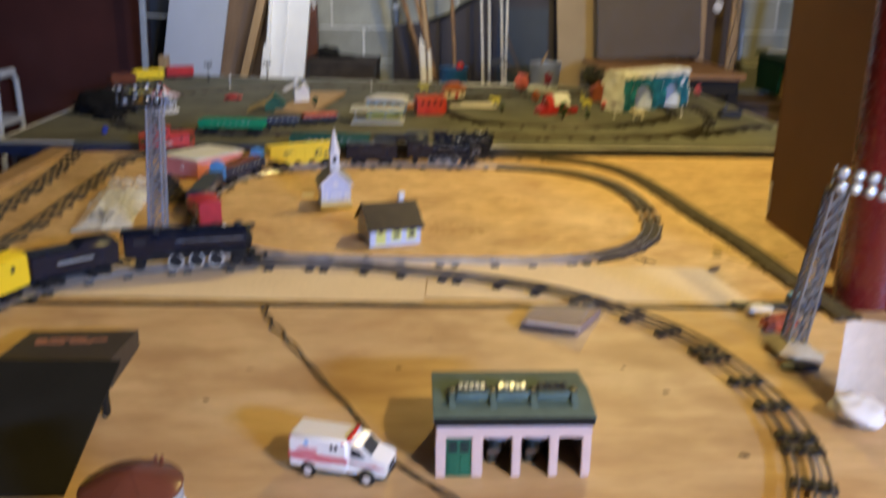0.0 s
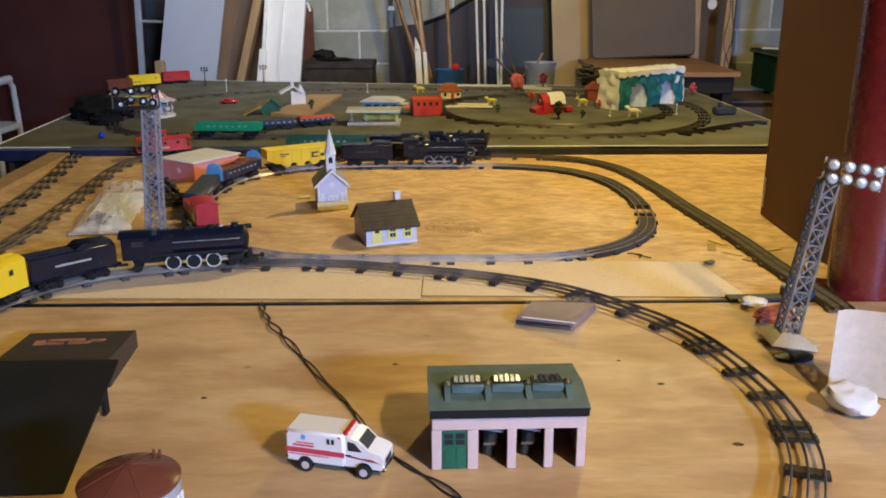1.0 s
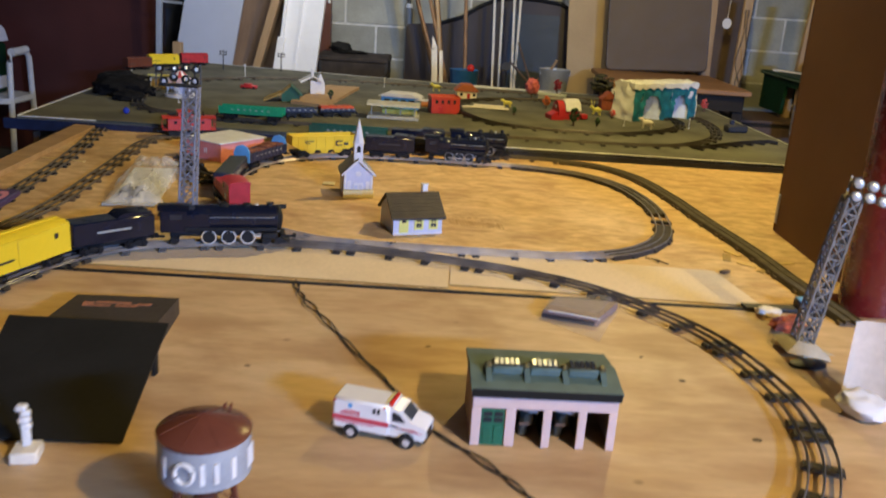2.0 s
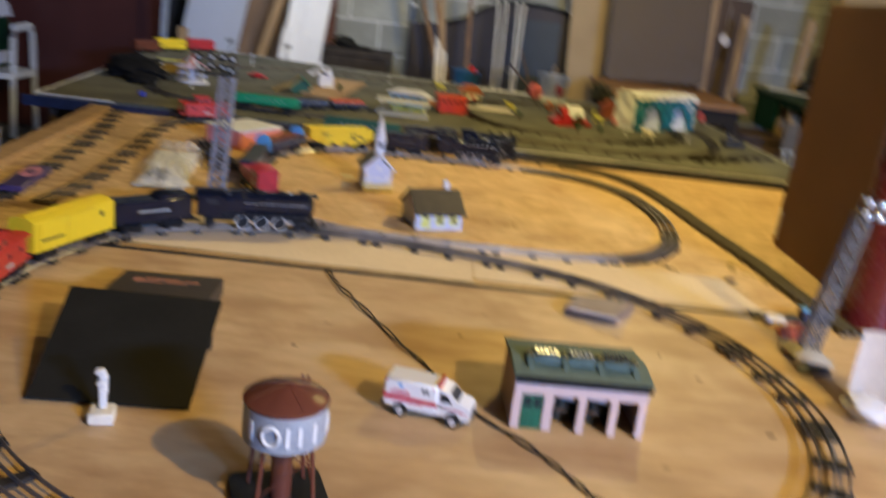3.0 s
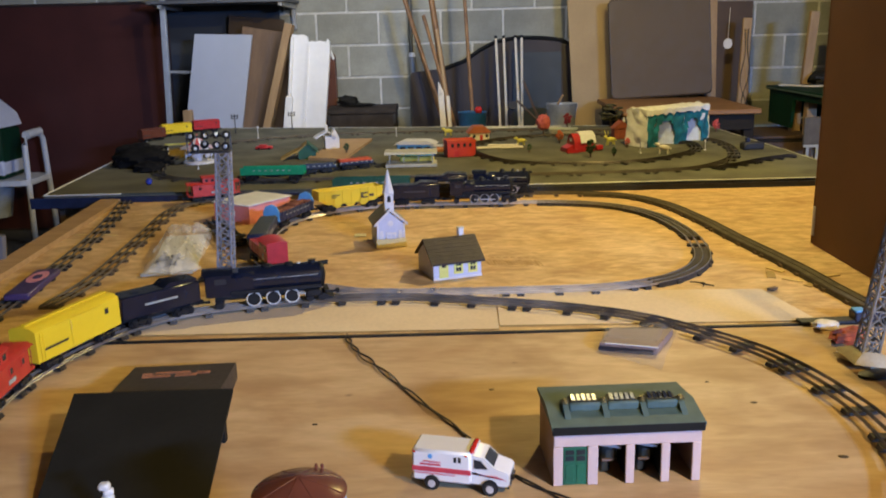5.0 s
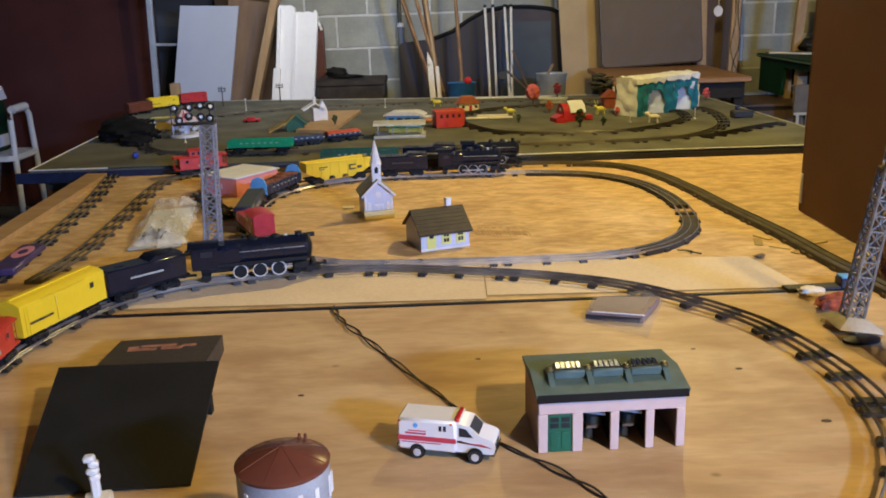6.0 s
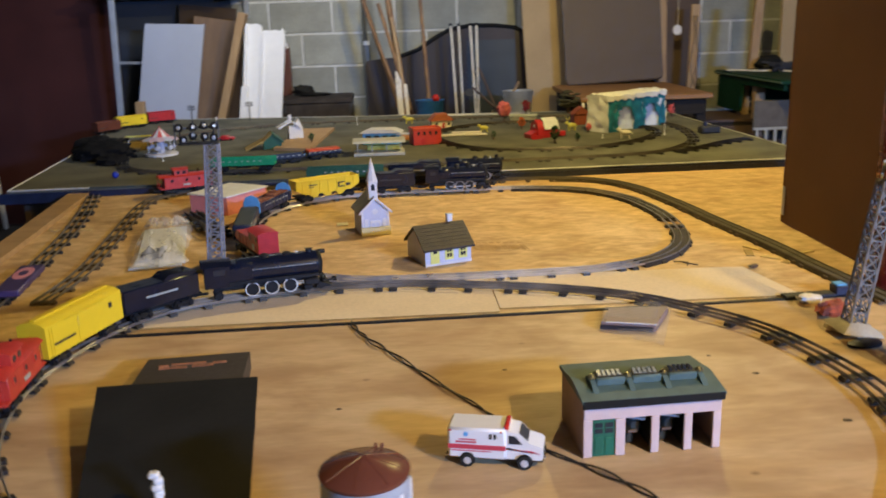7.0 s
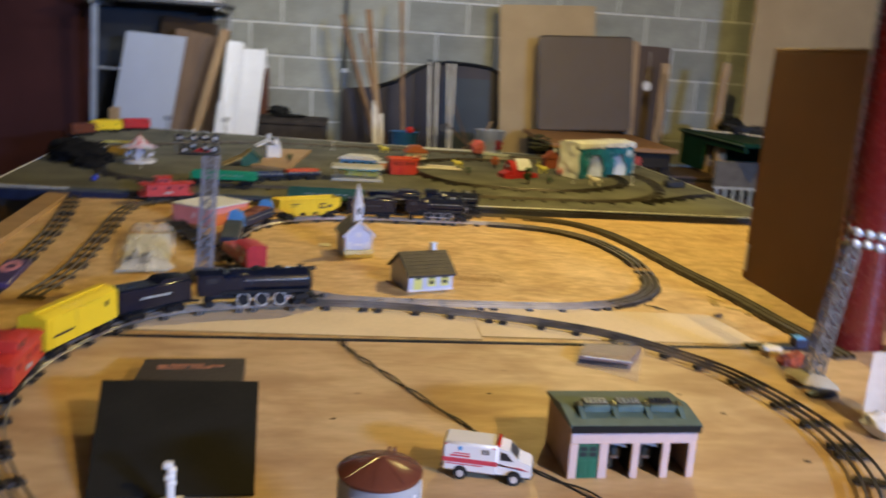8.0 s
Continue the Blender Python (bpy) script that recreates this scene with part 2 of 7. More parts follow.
BOILER = surface("black_enamel", (0.007, 0.011, 0.027), (0.005, 0.008, 0.018), 40, rough=0.2, bump=0.04, grainy=0.1)
RAIL_BRIGHT = surface("worn_bright_steel", (0.80, 0.79, 0.79), (0.48, 0.46, 0.44), 5, rough=0.32, metal=0.75, bump=0.08)
RAIL = surface("tarnished_steel", (0.38, 0.37, 0.37), (0.16, 0.15, 0.14), 7, rough=0.48, metal=0.8, bump=0.08)
RAIL_DULL = surface("dull_olive_rail", (0.12, 0.096, 0.064), (0.068, 0.054, 0.036), 18, rough=0.6, metal=0.15, bump=0.1)
RAIL_DARK = surface("dull_dark_rail", (0.13, 0.11, 0.09), (0.06, 0.05, 0.04), 18, rough=0.5, metal=0.7, bump=0.1)
TIE_BROWN = surface("rusty_tin_tie", (0.115, 0.078, 0.042), (0.07, 0.046, 0.026), 40, rough=0.65, metal=0.2)
TIE = surface("dark_tin_tie", (0.045, 0.04, 0.036), (0.022, 0.018, 0.015), 60, rough=0.55, metal=0.3)
CARD = surface("beige_cardboard", (0.74, 0.60, 0.42), (0.66, 0.52, 0.35), 5, rough=0.8, fine=30, bump=0.08)
GREEN_FELT = surface("grey_green_ground", (0.158, 0.153, 0.116), (0.098, 0.095, 0.074), 7, rough=0.95, fine=40, bump=0.5, spec=0.1)
WHITE = surface("white_paint", (0.78, 0.78, 0.76), (0.7, 0.69, 0.66), 25, rough=0.5, bump=0.05)
WHITE_PLASTIC = surface("white_plastic", (0.74, 0.74, 0.76), (0.66, 0.66, 0.69), 30, rough=0.38, bump=0.03)
TOYWHITE = surface("toy_white_enamel", (0.80, 0.79, 0.78), (0.78, 0.77, 0.76), 60, rough=0.25, bump=0.0, coat=0.3, grainy=0.03)
RED = surface("toy_red", (0.50, 0.025, 0.03), (0.40, 0.018, 0.022), 40, rough=0.38, bump=0.05)
CABRED = surface("toy_scarlet", (0.55, 0.045, 0.03), (0.45, 0.03, 0.022), 40, rough=0.4, bump=0.05)
ORANGE = surface("orange_plastic", (0.60, 0.085, 0.025), (0.50, 0.065, 0.02), 40, rough=0.45)
YELLOW = surface("toy_yellow", (0.80, 0.58, 0.025), (0.77, 0.55, 0.022), 14, rough=0.4, bump=0.02, grainy=0.06)
BLUE = surface("toy_light_blue", (0.13, 0.40, 0.74), (0.11, 0.34, 0.64), 40, rough=0.4)
NAVY = surface("toy_navy", (0.018, 0.027, 0.068), (0.012, 0.018, 0.046), 40, rough=0.4)
CARGREEN = surface("toy_green", (0.008, 0.33, 0.15), (0.007, 0.27, 0.12), 40, rough=0.4)
DARKGREEN = surface("toy_dark_green", (0.012, 0.10, 0.06), (0.01, 0.075, 0.045), 40, rough=0.5)
PANEGLOSS = surface("glint_roof_glass", (0.34, 0.36, 0.34), (0.22, 0.24, 0.23), 50, rough=0.28, metal=0.3, bump=0.03)
TYREWHITE = surface("whitened_tyre", (0.74, 0.75, 0.72), (0.6, 0.6, 0.58), 60, rough=0.35, bump=0)
LETTER = surface("pale_lettering", (0.45, 0.48, 0.45), rough=0.6, bump=0)
INK = surface("dark_lettering", (0.04, 0.035, 0.03), rough=0.6, bump=0)
LENS = surface("frosted_lamp_glass", (0.58, 0.62, 0.66), (0.44, 0.47, 0.50), 90, rough=0.22, metal=0.35, bump=0.0, coat=0.4, grainy=0.1)
TOWERBASE = surface("dull_cream_plastic", (0.43, 0.37, 0.26), (0.35, 0.30, 0.21), 30, rough=0.6)
GLASS_GREY = surface("smoky_window", (0.075, 0.08, 0.085), (0.05, 0.053, 0.058), 40, rough=0.34, bump=0)
HUB = surface("plated_hub", (0.72, 0.72, 0.74), (0.6, 0.6, 0.62), 60, rough=0.3, metal=0.3, bump=0.0, grainy=0.05)
CHROME = surface("bright_metal", (0.75, 0.75, 0.77), (0.6, 0.6, 0.62), 60, rough=0.16, metal=1.0, bump=0.02)
STEEL = surface("galvanised_steel", (0.55, 0.57, 0.58), (0.42, 0.44, 0.46), 12, rough=0.5, metal=0.55)
VENTTIN = surface("olive_tinplate", (0.30, 0.29, 0.17), (0.13, 0.12, 0.07), 60, rough=0.28, metal=0.75, bump=0.1)
ROOFGREEN = surface("green_plastic_roof", (0.09, 0.145, 0.137), (0.07, 0.115, 0.108), 50, rough=0.62, bump=0.08)
DOORGREEN = surface("green_plastic_door", (0.012, 0.13, 0.07), (0.01, 0.1, 0.055), 50, rough=0.45)
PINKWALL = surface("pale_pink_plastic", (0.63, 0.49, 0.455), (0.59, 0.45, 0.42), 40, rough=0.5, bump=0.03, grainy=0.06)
# browned to put shade into the unlit side and back walls
SHADEWALL = surface("shaded_pink_plastic", (0.40, 0.27, 0.20), (0.33, 0.22, 0.16), 40, rough=0.6, bump=0.05)
PINK = surface("pink_card", (0.74, 0.27, 0.26), (0.66, 0.22, 0.21), 18, rough=0.7)
CREAM = surface("cream_card", (0.78, 0.72, 0.60), (0.72, 0.65, 0.52), 14, rough=0.7)
SHINGLE = surface("dark_brown_roof", (0.038, 0.025, 0.018), (0.024, 0.016, 0.012), 50, rough=0.6, bump=0.3)
GREYROOF = surface("grey_roof", (0.30, 0.31, 0.33), (0.22, 0.23, 0.25), 60, rough=0.6)
PALEBLUE = surface("pale_lavender_siding", (0.56, 0.60, 0.74), (0.52, 0.55, 0.69), 40, rough=0.5)
LIME = surface("pale_yellow_windows", (0.72, 0.72, 0.22), (0.64, 0.64, 0.17), 40, rough=0.4)
TANKBROWN = surface("red_brown_plastic", (0.15, 0.048, 0.03), (0.13, 0.042, 0.026), 25, rough=0.24, bump=0.0, grainy=0.04)
BAND = surface("grey_tin_band", (0.36, 0.39, 0.42), (0.28, 0.3, 0.33), 30, rough=0.5)
GLASS_DARK = surface("dark_window", (0.03, 0.035, 0.045), rough=0.12, bump=0)
RUBBER = surface("black_rubber", (0.02, 0.02, 0.02), rough=0.7)
STRIPE = surface("red_stripe", (0.62, 0.06, 0.09), (0.56, 0.05, 0.08), 60, rough=0.35, bump=0)
LAMPRED = surface("red_lamp_plastic", (0.6, 0.03, 0.02), (0.5, 0.02, 0.02), 80, rough=0.2, bump=0)
CABLE = surface("black_cable", (0.03, 0.024, 0.018), rough=0.6)
BROWNBOX = surface("brown_hardboard", (0.185, 0.088, 0.036), (0.158, 0.074, 0.029), 4, rough=0.75, fine=60, bump=0.12)
POLERED = surface("dark_red_gloss_paint", (0.155, 0.014, 0.015), (0.12, 0.011, 0.012), 9, rough=0.26, bump=0.05, coat=0.5)
MAROON = surface("maroon_laminate", (0.075, 0.022, 0.020), (0.055, 0.016, 0.015), 3, rough=0.45, fine=40, bump=0.05)
BLOCK = surface("grey_painted_block", (0.36, 0.362, 0.305), (0.265, 0.268, 0.225), 6, rough=0.85, fine=14, bump=0.6, vary=0.12)
MORTAR = surface("pale_mortar", (0.66, 0.66, 0.62), (0.52, 0.52, 0.48), 20, rough=0.9)
CONCRETE = surface("dark_concrete", (0.075, 0.07, 0.06), (0.04, 0.038, 0.033), 2.5, rough=0.85, fine=20)
PLASTER = surface("old_grey_plaster", (0.085, 0.08, 0.07), (0.06, 0.057, 0.05), 2, rough=0.9)
JOIST = surface("ceiling_boards", (0.11, 0.075, 0.045), (0.075, 0.05, 0.03), 3, stretch=(1, 10, 1), rough=0.8)
PANELGREY = surface("lavender_white_panel", (0.46, 0.50, 0.59), (0.43, 0.47, 0.56), 3, rough=0.6, fine=6, bump=0.02, grainy=0.05)
FOAM = surface("white_foam", (0.88, 0.88, 0.87), (0.82, 0.82, 0.82), 6, rough=0.85, fine=6, bump=0.08, grainy=0.07)
TIMBER = surface("tan_timber", (0.42, 0.28, 0.14), (0.32, 0.2, 0.1), 5, stretch=(6, 6, 1), rough=0.65)
STICKWOOD = surface("broom_stick", (0.30, 0.16, 0.062), (0.16, 0.08, 0.032), 12, stretch=(3, 3, 1), rough=0.5)
BROWNPLY = surface("mid_brown_ply", (0.23, 0.145, 0.085), (0.175, 0.108, 0.064), 4, stretch=(6, 6, 1), rough=0.6)
DARKWOOD = surface("dark_brown_wood", (0.11, 0.065, 0.04), (0.075, 0.043, 0.027), 5, stretch=(6, 6, 1), rough=0.6)
CHARCOAL = surface("charcoal_board", (0.035, 0.034, 0.036), (0.025, 0.024, 0.026), 4, rough=0.7)
SLATEBLUE = surface("dark_slate_board", (0.045, 0.058, 0.062), (0.035, 0.045, 0.05), 3, rough=0.6)
TAUPE = surface("taupe_tabletop", (0.098, 0.062, 0.025), (0.082, 0.051, 0.021), 2.5, rough=0.6, fine=10, bump=0.0, grainy=0.06)
BEIGEBOARD = surface("beige_fibreboard", (0.44, 0.32, 0.17), (0.38, 0.27, 0.14), 4, rough=0.8, fine=50)
TABLEGREEN = surface("dark_green_paint", (0.004, 0.036, 0.018), (0.003, 0.026, 0.013), 6, rough=0.6, spec=0.15)
RAGGREY = surface("grey_brown_cloth", (0.075, 0.07, 0.062), (0.045, 0.042, 0.037), 9, rough=0.95, bump=0.5)
TEAL = surface("teal_painted_plaster", (0.008, 0.17, 0.26), (0.004, 0.085, 0.14), 30, rough=0.7, bump=0.6)
SNOW = surface("snowy_plaster", (0.80, 0.80, 0.79), (0.66, 0.66, 0.64), 25, rough=0.8, bump=0.7)
ROCKBLUE = surface("pale_blue_rock", (0.55, 0.62, 0.74), (0.45, 0.5, 0.62), 30, rough=0.7, bump=0.6)
TRESTLE = surface("black_trestle", (0.022, 0.023, 0.027), (0.012, 0.012, 0.015), 50, rough=0.5)
TOWERGREY = surface("grey_tower_plastic", (0.27, 0.28, 0.33), (0.2, 0.21, 0.25), 40, rough=0.4)
TOWERPALE = surface("pale_metal_lattice", (0.28, 0.27, 0.25), (0.19, 0.18, 0.17), 50, rough=0.4, metal=0.4)
FOLIAGE = surface("toy_foliage", (0.035, 0.085, 0.03), (0.02, 0.05, 0.018), 120, rough=0.9, bump=0.6)
BRICKBROWN = surface("faded_brick_red", (0.32, 0.075, 0.035), (0.24, 0.055, 0.028), 70, rough=0.8)
PINKPALE = surface("pale_lilac_pink", (0.66, 0.50, 0.60), (0.58, 0.42, 0.52), 50, rough=0.5)
CORALPALE = surface("coral_sponge", (0.66, 0.17, 0.16), (0.52, 0.10, 0.10), 90, rough=0.9, bump=0.6)
CORAL = surface("coral_plastic", (0.62, 0.10, 0.10), (0.52, 0.08, 0.085), 60, rough=0.6)
LEMON = surface("lemon_plastic", (0.72, 0.66, 0.14), (0.62, 0.56, 0.1), 60, rough=0.5)
SAND = surface("tan_sandpaper", (0.42, 0.27, 0.13), (0.36, 0.22, 0.1), 14, rough=0.95, fine=40)
STRAW = surface("straw_card", (0.40, 0.28, 0.09), (0.3, 0.2, 0.06), 18, rough=0.9)
FADED = surface("grey_white_plastic", (0.46, 0.46, 0.42), (0.38, 0.38, 0.34), 40, rough=0.6)
RUST = surface("rusty_load", (0.20, 0.06, 0.03), (0.13, 0.04, 0.02), 60, rough=0.8, bump=0.6)
PAPER = surface("white_paper", (0.66, 0.65, 0.65), (0.62, 0.61, 0.61), 8, rough=0.85, bump=0.03, grainy=0.05)
BALLAST = surface("black_ballast", (0.010, 0.010, 0.011), (0.005, 0.005, 0.006), 40, rough=0.9, bump=0.6, spec=0.15)
ROADBED = surface("olive_roadbed", (0.085, 0.068, 0.042), (0.045, 0.036, 0.022), 45, rough=0.9, bump=0.5)
ROADBED_DARK = surface("dark_roadbed", (0.052, 0.041, 0.030), (0.028, 0.022, 0.017), 45, rough=0.9, bump=0.5)
PURPLE = surface("purple_tin", (0.055, 0.035, 0.11), (0.04, 0.025, 0.085), 40, rough=0.4)
ROSE = surface("rose_print", (0.62, 0.26, 0.30), (0.55, 0.2, 0.24), 40, rough=0.5)
BAG = clear("clear_polythene", (0.95, 0.95, 0.96), 0.06, 0.06)
BAG.node_tree.nodes["Principled BSDF"].inputs["Alpha"].default_value = 0.34
SLIP = clear("clear_plastic_box", (0.80, 0.76, 0.76), 0.1, 0.3)
SLIP.node_tree.nodes["Principled BSDF"].inputs["Alpha"].default_value = 0.22
BULBGLASS = bpy.data.materials.new("glowing_bulb")
BULBGLASS.use_nodes = True
BULBGLASS.node_tree.nodes["Principled BSDF"].inputs["Emission Color"].default_value = (1.0, 0.75, 0.45, 1)
BULBGLASS.node_tree.nodes["Principled BSDF"].inputs["Emission Strength"].default_value = 6.0
TUBEGLASS = bpy.data.materials.new("glowing_tube")
TUBEGLASS.use_nodes = True
TUBEGLASS.node_tree.nodes["Principled BSDF"].inputs["Emission Color"].default_value = (0.7, 0.82, 1.0, 1)
TUBEGLASS.node_tree.nodes["Principled BSDF"].inputs["Emission Strength"].default_value = 8.0


# ---------- lines for tracks ----------
class Line:
    """A smooth line through points in plan."""

    def __init__(self, ctrl, closed=True, z=TOP):
        n, pts = len(ctrl), []
        get = (lambda i: ctrl[i % n]) if closed else (lambda i: ctrl[max(0, min(n - 1, i))])
        for i in range(n if closed else n - 1):
            a, b, c, d = (Vector(get(i + k)) for k in (-1, 0, 1, 2))
            for k in range(12):
                t = k / 12
                pts.append(0.5 * (2 * b + (c - a) * t + (2 * a - 5 * b + 4 * c - d) * t * t + (3 * b - a - 3 * c + d) * t ** 3))
        if not closed:
            pts.append(Vector(ctrl[-1]))
        self.closed, self.z, self.pts = closed, z, pts
        ring = pts + [pts[0]] if closed else pts
        self.cum = [0.0]
        for a, b in zip(ring, ring[1:]):
            self.cum.append(self.cum[-1] + (b - a).length)
        self.ring, self.length = ring, self.cum[-1]

    def at(self, s):
        s = s % self.length if self.closed else max(0.0, min(self.length - 1e-6, s))
        i = next(k for k in range(len(self.cum) - 1) if self.cum[k + 1] >= s)
        t = (s - self.cum[i]) / (self.cum[i + 1] - self.cum[i])
        return self.ring[i].lerp(self.ring[i + 1], t)

    def near(self, x, y):
        return min((k * 0.005 for k in range(int(self.length / 0.005))), key=lambda s: (self.at(s) - Vector((x, y))).length)

    def span(self, s, length, up=0.0):
        """The pose of a car whose front lies at s and whose two trucks sit on the line."""
        a, b = self.at(s - 0.2 * length), self.at(s - 0.8 * length)
        c, d = 0.5 * (a + b), a - b
        return pose(c.x, c.y, self.z + 0.0112 + up, 0, 0, math.degrees(math.atan2(d.y, d.x)))


def rounded(w, h, r, n=5):
    """A rounded rectangle about the origin."""
    out = []
    for cx, cy, a0 in ((w / 2 - r, h / 2 - r, 0), (-w / 2 + r, h / 2 - r, 90), (-w / 2 + r, -h / 2 + r, 180), (w / 2 - r, -h / 2 + r, 270)):
        out += [(cx + r * math.cos(radians(a0 + 90 * k / n)), cy + r * math.sin(radians(a0 + 90 * k / n))) for k in range(n + 1)]
    return out


# ---------- the room ----------
X0, X1, Y0, Y1, CEIL = -3.7, 3.3, -3.0, 5.8, 2.42
single("floor", Geo().box((X0 + X1) / 2, (Y0 + Y1) / 2, FL - 0.05, X1 - X0 + 0.4, Y1 - Y0 + 0.4, 0.1), CONCRETE, "dark stained concrete basement floor", "floor", kind="structure")
single("ceiling", Geo().box((X0 + X1) / 2, (Y0 + Y1) / 2, CEIL + 0.05, X1 - X0 + 0.4, Y1 - Y0 + 0.4, 0.1), JOIST, "brown boarded basement ceiling", "ceiling", kind="structure")
single("wall_west", Geo().box(X0 - 0.1, (Y0 + Y1) / 2, (FL + CEIL) / 2, 0.2, Y1 - Y0, CEIL - FL), PLASTER, "old grey plastered basement wall", "wall", kind="structure")
single("wall_east", Geo().box(X1 + 0.1, (Y0 + Y1) / 2, (FL + CEIL) / 2, 0.2, Y1 - Y0, CEIL - FL), PLASTER, "old grey plastered basement wall", "wall", kind="structure")
single("wall_south", Geo().box((X0 + X1) / 2, Y0 - 0.1, (FL + CEIL) / 2, X1 - X0, 0.2, CEIL - FL), PLASTER, "old grey plastered basement wall", "wall", kind="structure")
wall = single("wall_north", Geo().box((X0 + X1) / 2, Y1 + 0.105, (FL + CEIL) / 2, X1 - X0 + 0.4, 0.21, CEIL - FL), MORTAR, "grey concrete block wall with pale mortar joints", "wall", kind="structure")
for at in BULBS:
    b = thing("ceiling_lamp", "bare bulb in a white ceiling socket", "lamp", "ceiling bulbs", pose(at[0], at[1], CEIL))
    part("socket", Geo().lathe([(0.05, 0), (0.05, -0.02), (0.025, -0.04), (0.02, -0.12)], 16), WHITE, b)
    part("bulb", Geo().lathe([(0.012, -0.12), (0.016, -0.15), (0.03, -0.175), (0.03, -0.2), (0.018, -0.218), (0.004, -0.224)], 14), BULBGLASS, b).visible_shadow = False
    # unseen shade, added to go with the one-sided beam
    if at is BULBS[1]:
        part("added_reflector_shade", Geo().lathe([(0.03, 0.075), (0.045, 0.07), (0.11, 0.035), (0.112, 0.038), (0.046, 0.075), (0.03, 0.08)], 24, pose(-at[0], -at[1], -CEIL) @ BEAM), STEEL, b)

sl = thing("shop_light", "fluorescent shop light with a white hood", "lamp", "ceiling tubes", m=pose(TUBE[0], TUBE[1], TUBE[2] - 0.052))
part("reflector_hood", Geo().prism([(-0.07, 0.0), (-0.03, 0.05), (0.03, 0.05), (0.07, 0.0), (0.066, 0.0), (0.028, 0.045), (-0.028, 0.045), (-0.066, 0.0)], -0.42, 0.42, "x"), WHITE, sl)
for x in (-0.34, 0.34):
    part("hanging_chain", Geo().cyl((x, 0, 0.049), (x, 0, CEIL - TUBE[2] + 0.052), 0.003, n=6), STEEL, sl)
part("tube", Geo().cyl((-0.4, 0, 0.02), (0.4, 0, 0.02), 0.013, n=12), TUBEGLASS, sl)
# twin fixture added where the fill light hangs
copy_thing(sl, pose(FILL_TUBE[0], FILL_TUBE[1], TUBE[2] - 0.052))

# ---------- tables ----------
SEAM = lambda x: 1.684 + 0.027 * x


def table(label, outline, z0, z1, material, legs, aprons):
    t = thing("train_table", label, "table", "train tables", pose(0, 0, FL))
    part("tabletop", Geo().prism(outline, z0 - FL, z1 - FL, "z"), material, t)
    for x, y in legs:
        part("leg", Geo().box(x, y, (z0 - FL) / 2, 0.06, 0.06, z0 - FL - 0.001, 0.004), DARKWOOD, t)
    for ax, ay, bx, by in aprons:
        d = math.hypot(bx - ax, by - ay)
        part("apron", Geo().box(0, 0, 0, d, 0.02, 0.08, 0.002, pose((ax + bx) / 2, (ay + by) / 2, z0 - FL - 0.041, 0, 0, math.degrees(math.atan2(by - ay, bx - ax)))), DARKWOOD, t)
    return t


front_table = table("front train table topped with pale plywood", [(-1.16, 0.44), (1.30, 0.44), (1.30, SEAM(1.3) - 0.009), (-1.16, SEAM(-1.16) - 0.009)],
      TOP - 0.018, TOP, PLY_FRONT, ((-1.0, 0.55), (1.15, 0.55), (-1.0, 1.5), (1.15, 1.5)), ((-1.05, 0.48, 1.2, 0.48), (-1.1, 0.5, -1.1, 1.6), (1.22, 0.5, 1.22, 1.6)))
mid_table = table("middle train table topped with orange-brown plywood", [(-1.125, SEAM(-1.125) + 0.004), (0.664, SEAM(0.664) + 0.004), (0.664, 1.814), (0.79, 1.814), (0.79, SEAM(0.79) + 0.004), (1.3, SEAM(1.3) + 0.004), (1.3, 3.0), (-1.25, 2.96), (-1.2, 2.6)],
      TOP - 0.018, TOP, PLY_MID, ((-0.95, 1.85), (1.15, 1.9), (-1.05, 2.8), (1.15, 2.85)), ((-1.08, 1.75, -1.19, 2.9), (1.22, 1.8, 1.22, 2.9)))
for x, y, r in ((0.298, 1.382, 0.0035), (0.352, 1.226, 0.0045), (0.255, 1.455, 0.0025), (-0.06, 1.44, 0.003), (-0.30, 1.335, 0.003), (0.17, 1.33, 0.002)):
    part("knot_plug", Geo().lathe([(r, TOP - FL + 0.0003), (r * 0.8, TOP - FL + 0.0007)], 9, pose(x, y, 0) @ Matrix.Diagonal((1.5, 1, 1, 1))), TIE_BROWN, front_table, "small dark knot in the plywood")
up = -FL
for x0, x1 in ((-1.125, 0.663), (0.791, 1.3)):
    part("edge_strip", Geo().prism([(x0, SEAM(x0) - 0.004), (x1, SEAM(x1) - 0.004), (x1, SEAM(x1) + 0.0035), (x0, SEAM(x0) + 0.0035)], TOP - 0.03 + up, TOP + 0.0015 + up, "z"), BLACK, mid_table, "black edge strip")
part("edge_rail", Geo().prism([(-1.125, 1.70), (-1.075, 1.70), (-1.18, 2.95), (-1.245, 2.955)], TOP + 0.0005 + up, TOP + 0.014 + up, "z"), PINE, mid_table, "pine lath")
GB = [(-1.443, 2.985), (1.215, 3.02), (1.13, 4.62), (-0.4, 4.80), (-1.70, 5.02), (-1.51, 3.7)]
green_table = table("large grey-green board table with toy scenery", GB, GREEN - 0.04, GREEN, GREEN_FELT, ((-1.3, 3.15), (1.05, 3.2), (-1.4, 4.6), (1.0, 4.4)), ((-1.42, 3.05, -1.48, 3.6), (1.16, 3.1, 1.1, 4.5)))
RIM = [GB[0], (-1.19, 2.988), (-0.15, 3.002)] + GB[1:]
